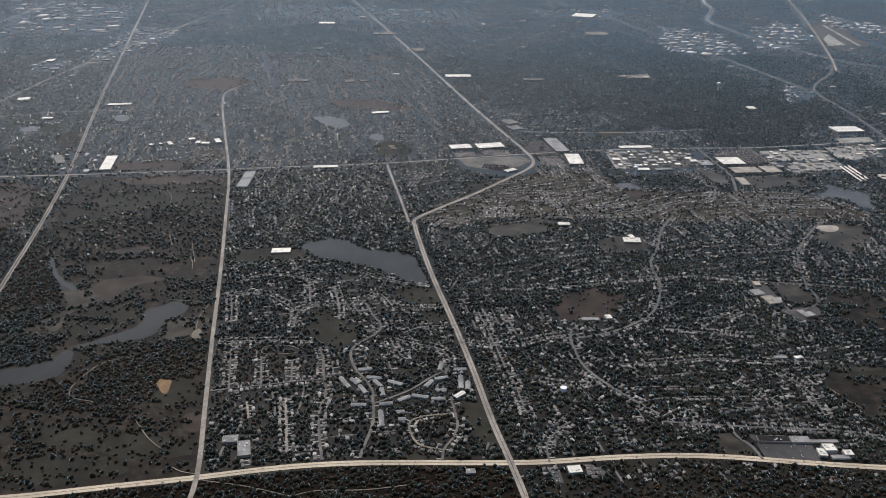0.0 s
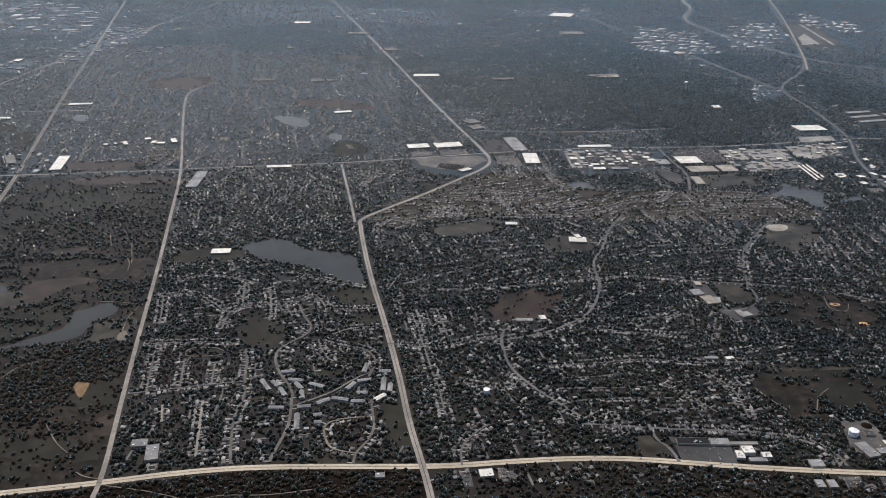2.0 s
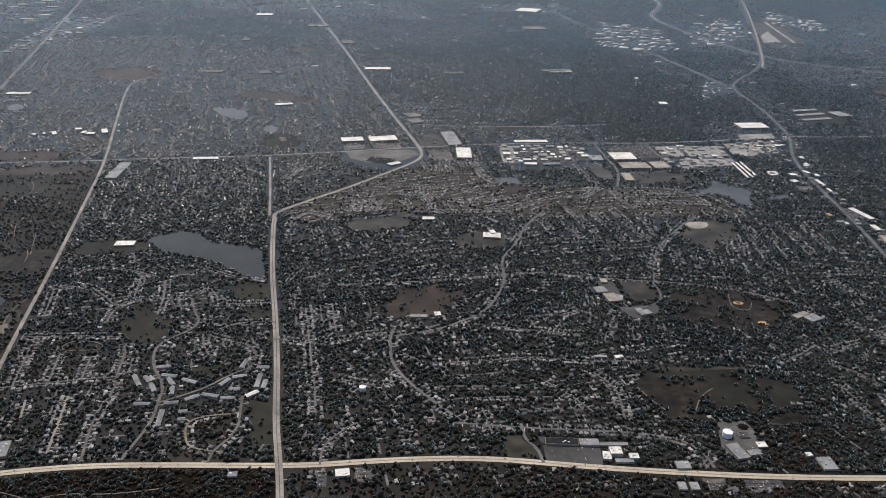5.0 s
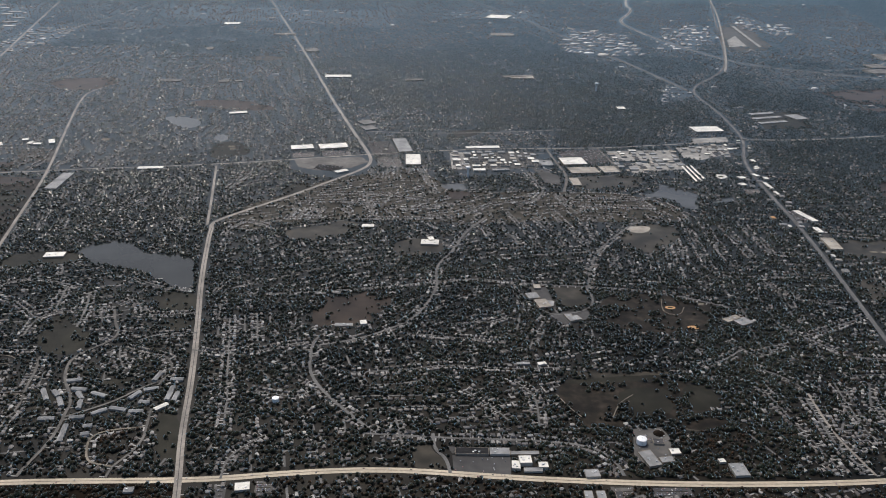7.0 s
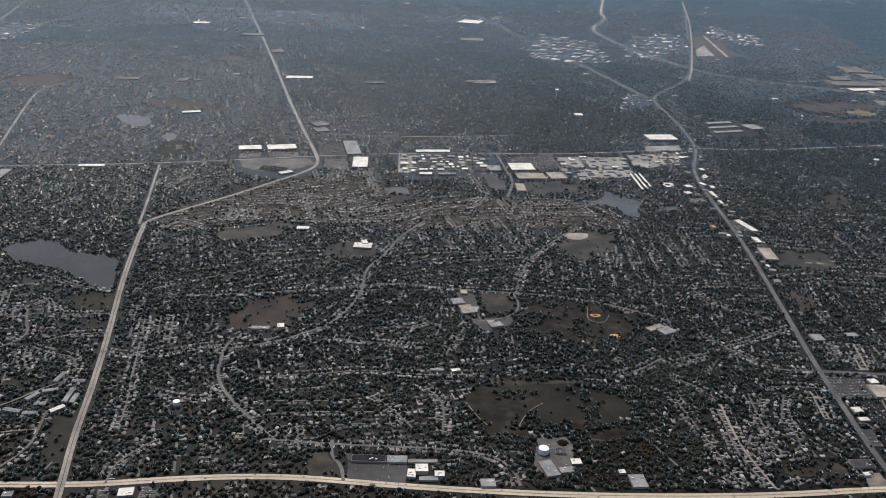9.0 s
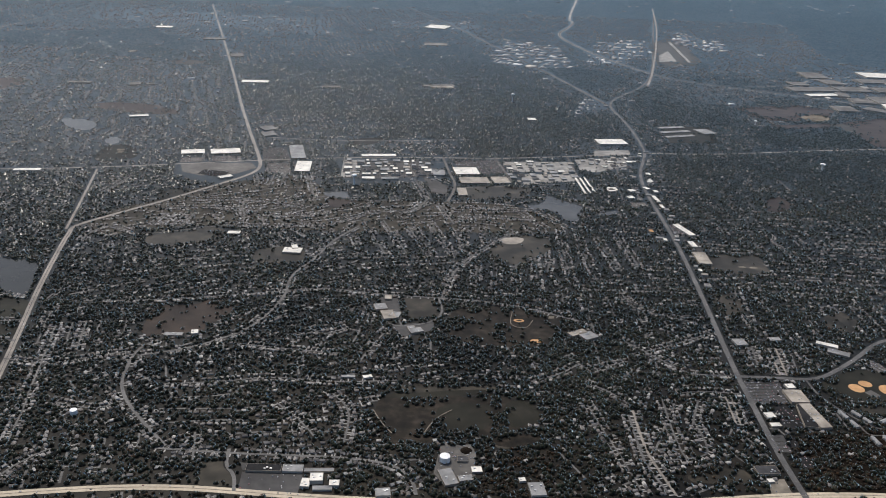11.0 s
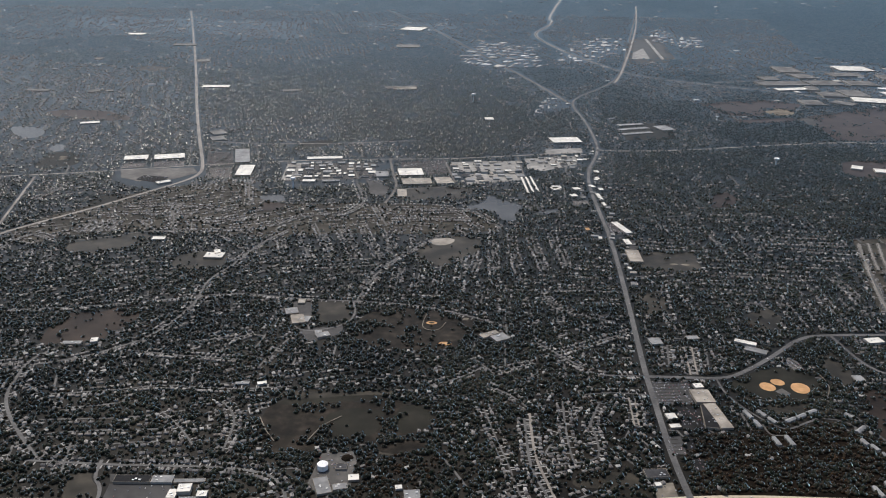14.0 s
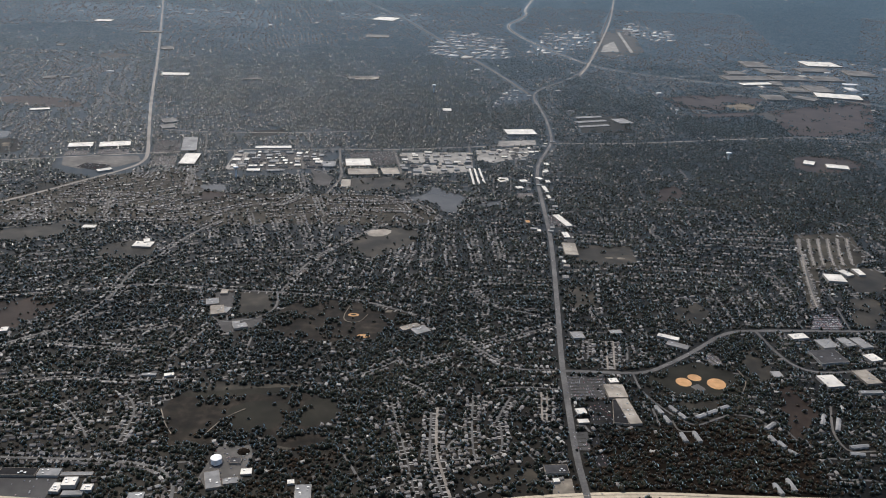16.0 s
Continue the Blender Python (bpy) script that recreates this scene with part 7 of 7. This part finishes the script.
def settle(x0, x1, y0, y1, base, lot, block, seed, share=0.85, cell=130.0, lanes=True):
    """Suburbs: neighbourhoods with streets of their own direction, houses in rows on both sides."""
    rng = np.random.default_rng(seed)
    cols, rows = int((x1 - x0) / cell) + 1, int((y1 - y0) / cell) + 1
    seeds = np.array([(x0 + (i + rng.uniform(0.1, 0.9)) * cell, y0 + (j + rng.uniform(0.1, 0.9)) * cell) for j in range(rows) for i in range(cols)])
    seeds = seeds[in_view(seeds[:, 0] + 60 * np.sign(-seeds[:, 0]), seeds[:, 1])]
    for i, (cx, cy) in enumerate(seeds):
        near = seeds[np.hypot(*(seeds - (cx, cy)).T) < cell * 3]
        angle = base + rng.choice([0.0, math.pi / 2, 0.0, 0.5, -0.4, math.pi / 2 + 0.3], p=[0.3, 0.3, 0.1, 0.1, 0.1, 0.1]) + rng.normal(0, 0.03)
        c, s, curl = math.cos(angle), math.sin(angle), rng.uniform(0, 9) if rng.random() < 0.6 else 0.0
        us = np.arange(-cell, cell, lot)
        for v in np.arange(-cell, cell, block * rng.uniform(0.92, 1.1)):
            bend = curl * np.sin(us * 0.03 + v * 0.05 + i)
            for side in (-1, 0, 1):
                vv = v + bend + side * block * 0.21
                x, y = cx + us * c - vv * s, cy + us * s + vv * c
                own = np.hypot(x - cx, y - cy)[:, None] <= np.hypot(x[:, None] - near[None, :, 0], y[:, None] - near[None, :, 1]).min(1, keepdims=True) + 1e-6
                ok = own[:, 0] & (x > x0) & (x < x1) & (y > y0) & (y < y1) & (rng.random(len(x)) < sample(NAMED, x, y) * (sample(HOUSES, x, y) if side else (sample(HOUSES, x, y) > 0.2)))
                slope = np.arctan(curl * 0.03 * np.cos(us * 0.03 + v * 0.05 + i))
                if side == 0:
                    if lanes:
                        for a, b, t in zip(x[ok], y[ok], slope[ok]):
                            LANES.append((a, b, angle + t, lot * 1.06))
                    continue
                ok &= rng.random(len(x)) < share * np.maximum(1, sample(HOUSES, x, y))
                jog = rng.normal(0, 0.7 if seed < 3 else lot * 0.3, len(x))
                for a, b, t, g in zip(x[ok], y[ok], slope[ok], jog[ok]):
                    PLOTS.append((a - s * g, b + c * g, angle + t + rng.normal(0, 0.05)))
                    if lanes and rng.random() < 0.6:
                        DRIVES.append(((a + (block * 0.105 * side) * s) + 0.9 * c, (b - (block * 0.105 * side) * c) + 0.9 * s, angle + math.pi / 2, block * 0.16))


TREES[int((1250 - Y0) / CELL):] *= 0.95
# groves and open quarters
mood = 0.55 * drift(70.0, 3) + 0.45 * drift(26.0, 4)
TREES *= np.clip(0.35 + 1.35 * mood, 0.45, 1.3)
HOUSES *= np.clip(1.75 - 1.6 * mood, 0.25, 1.5)
settle(-800, 130, 430, 1150, radians(104), 18 * M, 88 * M, 1, 0.5, 90.0)
settle(130, 950, 430, 1150, radians(87), 18 * M, 88 * M, 2, 0.5, 90.0)
settle(-1350, 150, 1150, 2000, radians(104), 27 * M, 105 * M, 3, 0.58, 80.0)
settle(150, 1400, 1150, 2000, radians(87), 27 * M, 105 * M, 4, 0.58, 80.0)
settle(-1900, 2000, 2000, 3300, radians(100), 36 * M, 125 * M, 5, 0.62, 150.0, False)

P = np.array(PLOTS)
order = np.argsort(P[:, 1] + 0.25 * np.abs(P[:, 0]))
P = P[order]
ok = sample(HOUSES, P[:, 0], P[:, 1]) > 0.01
P = P[ok]
rng = np.random.default_rng(5)
hx, hy, ha = P[:, 0], P[:, 1], P[:, 2] + rng.choice([0, math.pi / 2], len(P), p=[0.7, 0.3])
hs = np.stack([rng.uniform(9, 14, len(P)), rng.uniform(7, 9.5, len(P)), rng.uniform(5.5, 7.5, len(P))], -1) * M
hs *= (1 + 0.35 * (hy > 2000))[:, None]
one = np.zeros(len(P), bool)
one[:280] = True


def house(w, d, h):
    """A small gabled house with a garage wing, windows and a chimney."""
    hold = new("house")
    bw, br = bmesh.new(), bmesh.new()
    gable(bw, br, w, d, h * 0.55, h * 0.42)
    body = part("wall", bw, SIDING_ONE, hold)
    top = part("roof", br, SHINGLE_ONE, hold)
    bw, br = bmesh.new(), bmesh.new()
    gable(bw, br, w * 0.42, d * 0.6, h * 0.42, h * 0.3, w * 0.42, -d * 0.42)
    wing = part("garage", bw, SIDING_ONE, hold)
    part("garage_roof", br, SHINGLE_ONE, wing)
    bm = bmesh.new()
    box(bm, 0.22, 0.22, h * 0.6, h * 1.12, -w * 0.25, d * 0.18)
    part("chimney", bm, TAN_WALL, top)
    bm = bmesh.new()
    box(bm, w * 0.3, 0.05, 0.02, h * 0.36, w * 0.42, -d * 0.73)
    part("garage_door", bm, PALE_WALL, wing, "pale garage door")
    for x in (-0.3, 0.02):
        bm = bmesh.new()
        box(bm, w * 0.16, 0.05, h * 0.2, h * 0.42, x * w, -d * 0.5 - 0.02)
        part("window", bm, DARK_ROOF, body, "dark window")
    return tagged(hold, "small pitched-roof suburban house among trees", "house", "suburban houses")


HEIGHTS = [(14, 9, 7.0), (11, 8.5, 6.5), (13, 8.5, 6.0)]
models = [house(*(v * M for v in q)) for q in HEIGHTS]
for k in range(280):
    m = pose(hx[k], hy[k], 0, 0, 0, math.degrees(ha[k]))
    if k < 3:
        models[k].matrix_world = m
    else:
        copy_thing(models[k % 3], m)
rest = ~one
walls = merged("houses", [(HOUSE_V, WALL_F)], hx[rest], hy[rest], hx[rest] * 0, ha[rest], hs[rest], SIDING, "many small suburban houses with grey shingle roofs", "houses")
merged("roofs", [(ROOF_V, ROOF_F)], hx[rest], hy[rest], hx[rest] * 0, ha[rest], hs[rest], SHINGLE, "", "", walls)
TREES[((hy - Y0) / CELL).astype(int).clip(0, NY - 1), ((hx - X0) / CELL).astype(int).clip(0, NX - 1)] *= 0.25
D = np.array(DRIVES)
merged("driveways", [(SLAB_V, SLAB_F)], D[:, 0], D[:, 1], np.full(len(D), 0.15), D[:, 2], np.stack([D[:, 3], np.full(len(D), 3.6 * M), D[:, 3]], -1), DRIVE, "many short pale concrete driveways", "driveways")
L = np.array(LANES)
merged("lanes", [(SLAB_V, SLAB_F)], L[:, 0], L[:, 1], np.full(len(L), 0.14) + 0.00001 * np.arange(len(L)) % 0.01, L[:, 2], np.stack([L[:, 3], np.where(L[:, 1] > 1150, 9.0, 6.5) * M, L[:, 3]], -1), ASPHALT, "grey residential lanes through the suburbs", "streets")
TREES[((L[:, 1] - Y0) / CELL).astype(int).clip(0, NY - 1), ((L[:, 0] - X0) / CELL).astype(int).clip(0, NX - 1)] *= 0.15

merged("distant_halls", [(BOX_V, BOX_F)], H[:, 0], H[:, 1], H[:, 0] * 0, H[:, 2], H[:, 3:6], HALL, "distant flat white, grey and tan halls", "halls")

# cars
CAR_V = np.array([(-.5, -.5, .12), (.5, -.5, .12), (.5, .5, .12), (-.5, .5, .12), (-.5, -.48, .55), (.5, -.48, .5), (.5, .48, .5), (-.5, .48, .55), (-.32, -.4, 1), (.16, -.4, 1), (.16, .4, 1), (-.32, .4, 1)], float)
CAR_F = np.array([(0, 1, 5), (0, 5, 4), (1, 2, 6), (1, 6, 5), (2, 3, 7), (2, 7, 6), (3, 0, 4), (3, 4, 7), (4, 5, 9), (4, 9, 8), (5, 6, 10), (5, 10, 9), (6, 7, 11), (6, 11, 10), (7, 4, 8), (7, 8, 11), (8, 9, 10), (8, 10, 11)])
rng = random.Random(17)
for line, wide, gap in ((HIGHWAY, 1.6, 34.0), ([(-193.9, 409.2), (-201.8, 444.8), (-214.7, 495.6), (-227.6, 564.3), (-248.9, 659.1), (-271.9, 752.6), (-296.3, 874.8)], 1.3, 30.0), ([(344, 464.5), (344.3, 512.7), (349.7, 583.9), (353, 630.7), (368.5, 765.3), (384, 914.7), (389.8, 1031.6)], 1.3, 26.0), ([(-414.6, 422.5), (-434.7, 504.1), (-464.9, 631.5), (-492.9, 755.1), (-533.4, 921.8)], 0.9, 60.0), ([(351.3, 619.9), (389.7, 618.7), (416.6, 617.9), (438.4, 632.1), (468.8, 656.8), (503.9, 690.6)], 1.0, 40.0)):
    pts = rounded(line, 2, False)
    for (ax, ay), (bx, by) in zip(pts, pts[1:]):
        d = Vector((bx - ax, by - ay))
        if d.length > 0.1 and rng.random() < d.length / gap:
            side = rng.choice((-1, 1)) * wide * rng.uniform(0.6, 1.0)
            n = Vector((-d.y, d.x)).normalized()
            f = rng.random()
            CARS.append((ax + d.x * f + n.x * side, ay + d.y * f + n.y * side, math.atan2(d.y, d.x)))
C = np.array(CARS)
merged("parked_cars", [(CAR_V, CAR_F)], C[:, 0], C[:, 1], np.full(len(C), 0.2), C[:, 2], np.tile(np.array([4.6, 1.9, 1.5]) * M, (len(C), 1)), CAR, "many parked and waiting cars in various colours", "cars")

OCT = np.array([(1, 0, 0), (0, 1, 0), (-1, 0, 0), (0, -1, 0), (0, 0, 1), (0, 0, -1)], float)
OCT_F = np.array([(0, 1, 4), (1, 2, 4), (2, 3, 4), (3, 0, 4), (1, 0, 5), (2, 1, 5), (3, 2, 5), (0, 3, 5)])


def tree_template(seed, clumps, spread=0.55):
    """A crown of uneven domed clumps, one unit wide and high."""
    rng = np.random.default_rng(seed)
    vs, fs, n, sides = [], [], 0, 5 if clumps > 1 else 4
    fan = np.array([(k, (k + 1) % sides, sides) for k in range(sides)])
    for k in range(clumps):
        a = k * 2.4 + rng.uniform(0, 1)
        r = 0.0 if k == 0 else spread * rng.uniform(0.5, 0.85)
        at = np.array([math.cos(a) * r * 0.6, math.sin(a) * r * 0.6, 0.42 if k == 0 else rng.uniform(0.16, 0.36)])
        wide = (0.30 if clumps > 1 else 0.46) * rng.uniform(0.8, 1.2)
        ang = np.arange(sides) * math.tau / sides + rng.uniform(0, 1.2) + rng.uniform(-0.25, 0.25, sides)
        out = wide * rng.uniform(0.75, 1.25, sides)
        ring = np.stack([np.cos(ang) * out, np.sin(ang) * out, rng.uniform(-0.12, 0.12, sides)], -1)
        top = np.array([[rng.uniform(-0.08, 0.08), rng.uniform(-0.08, 0.08), 0.42 * rng.uniform(0.8, 1.2)]])
        vs.append(np.concatenate([ring, top]) + at)
        fs.append(fan + n)
        n += sides + 1
    return np.concatenate(vs), np.concatenate(fs)


def stand(x0, x1, y0, y1, per_unit, seed):
    """Places for trees, thick or thin as the plan says."""
    rng = np.random.default_rng(seed)
    n = int((x1 - x0) * (y1 - y0) * per_unit)
    x, y = rng.uniform(x0, x1, n), rng.uniform(y0, y1, n)
    keep = (rng.random(n) < sample(TREES, x, y)) & in_view(x, y)
    return x[keep], y[keep]


def grow(name, x, y, clumps, low, high, mat, label, seed, tall=1.0, templates=5, lift=0.42):
    rng = np.random.default_rng(seed)
    s = (low + (high - low) * rng.random(len(x)) ** 1.5) * M
    size = np.stack([s, s * rng.uniform(0.85, 1.15, len(x)), s * tall * rng.uniform(0.8, 1.2, len(x))], -1)
    return merged(name, [tree_template(seed + k, clumps) for k in range(templates)], x, y, np.zeros(len(x)), rng.uniform(0, 6.3, len(x)), size, mat, label, "trees", None, lift)


x, y = stand(-950, 900, 330, 1200, 0.175, 11)
rng = np.random.default_rng(12)
keep = rng.random(len(x)) < (1200 - y) / 450
x, y = x[keep], y[keep]
gold = (sample(AUTUMNAL, x, y) > 0.5) & (rng.random(len(x)) < 0.5) | (rng.random(len(x)) < 0.05)
near = np.argsort(y + 0.2 * np.abs(x))
single = np.zeros(len(x), bool)
single[near[:260]] = True
grow("trees", x[~gold & ~single], y[~gold & ~single], 3, 9, 18, LEAF, "dark autumn trees between houses", 11, 0.85)
grow("autumn_trees", x[gold & ~single], y[gold & ~single], 4, 8, 14, AUTUMN, "rusty and orange autumn trees", 16, 0.85)


def tree(seed, mat):
    """A single tree: tapered trunk with limbs, and a crown of many small clumps."""
    rng = random.Random(seed)
    hold = new("tree")
    bm = bmesh.new()
    lathe(bm, [(0.16, -0.1), (0.1, 1.2), (0.05, 2.2)], 6)
    for k in range(4):
        a = k * 1.6 + rng.random()
        tip = Vector((math.cos(a) * 0.8, math.sin(a) * 0.8, 2.0 + rng.random() * 0.5))
        foot = Vector((0, 0, 1.0 + 0.2 * k))
        side = Vector((-math.sin(a), math.cos(a), 0)) * 0.04
        v = [bm.verts.new(q) for q in (foot - side, foot + side, foot + Vector((0, 0, 0.1)), tip)]
        for f in ((0, 1, 3), (1, 2, 3), (2, 0, 3)):
            bm.faces.new([v[i] for i in f])
    part("trunk", bm, BARK, hold)
    bm = bmesh.new()
    for k in range(16):
        a, r, z = k * 2.4, 1.25 * math.sqrt(rng.random()), 1.5 + 1.5 * rng.random()
        r *= 1.0 if z < 2.4 else 0.6
        s = rng.uniform(0.32, 0.62)
        o = [bm.verts.new((math.cos(a) * r + q[0] * s * rng.uniform(0.7, 1.25), math.sin(a) * r + q[1] * s * rng.uniform(0.7, 1.25), z + q[2] * s * rng.uniform(0.6, 1.0))) for q in OCT]
        for f in OCT_F:
            bm.faces.new([o[i] for i in f])
    part("crown", bm, mat, hold)
    return tagged(hold, "broad dark autumn tree beside the highway" if mat is LEAF_ONE else "rust-coloured autumn tree beside the highway", "tree", "highway trees")


kinds = {True: [tree(71 + k, AUTUMN) for k in range(3)], False: [tree(61 + k, LEAF_ONE) for k in range(3)]}
used = {True: 0, False: 0}
for i in np.flatnonzero(single):
    g = bool(gold[i])
    m = pose(x[i], y[i], 0, 0, 0, (i * 77) % 360)
    if used[g] < 3:
        kinds[g][used[g]].matrix_world = m
    else:
        copy_thing(kinds[g][used[g] % 3], m)
    used[g] += 1
x, y = stand(-1700, 1600, 750, 2300, 0.082, 21)
keep = np.random.default_rng(22).random(len(x)) < np.minimum((2300 - y) / 900, (y - 750) / 450)
grow("trees", x[keep], y[keep], 2, 10, 21, LEAF, "dark autumn trees between houses", 21, 0.8, 7, 0.8)
x, y = stand(-2300, 2800, 1400, 5100, 0.020, 31)
keep = np.random.default_rng(32).random(len(x)) < (y - 1400) / 900
grow("far_woods", x[keep], y[keep], 1, 15, 34, LEAF, "distant merged tree canopy", 31, 0.55, 9, 0.94)
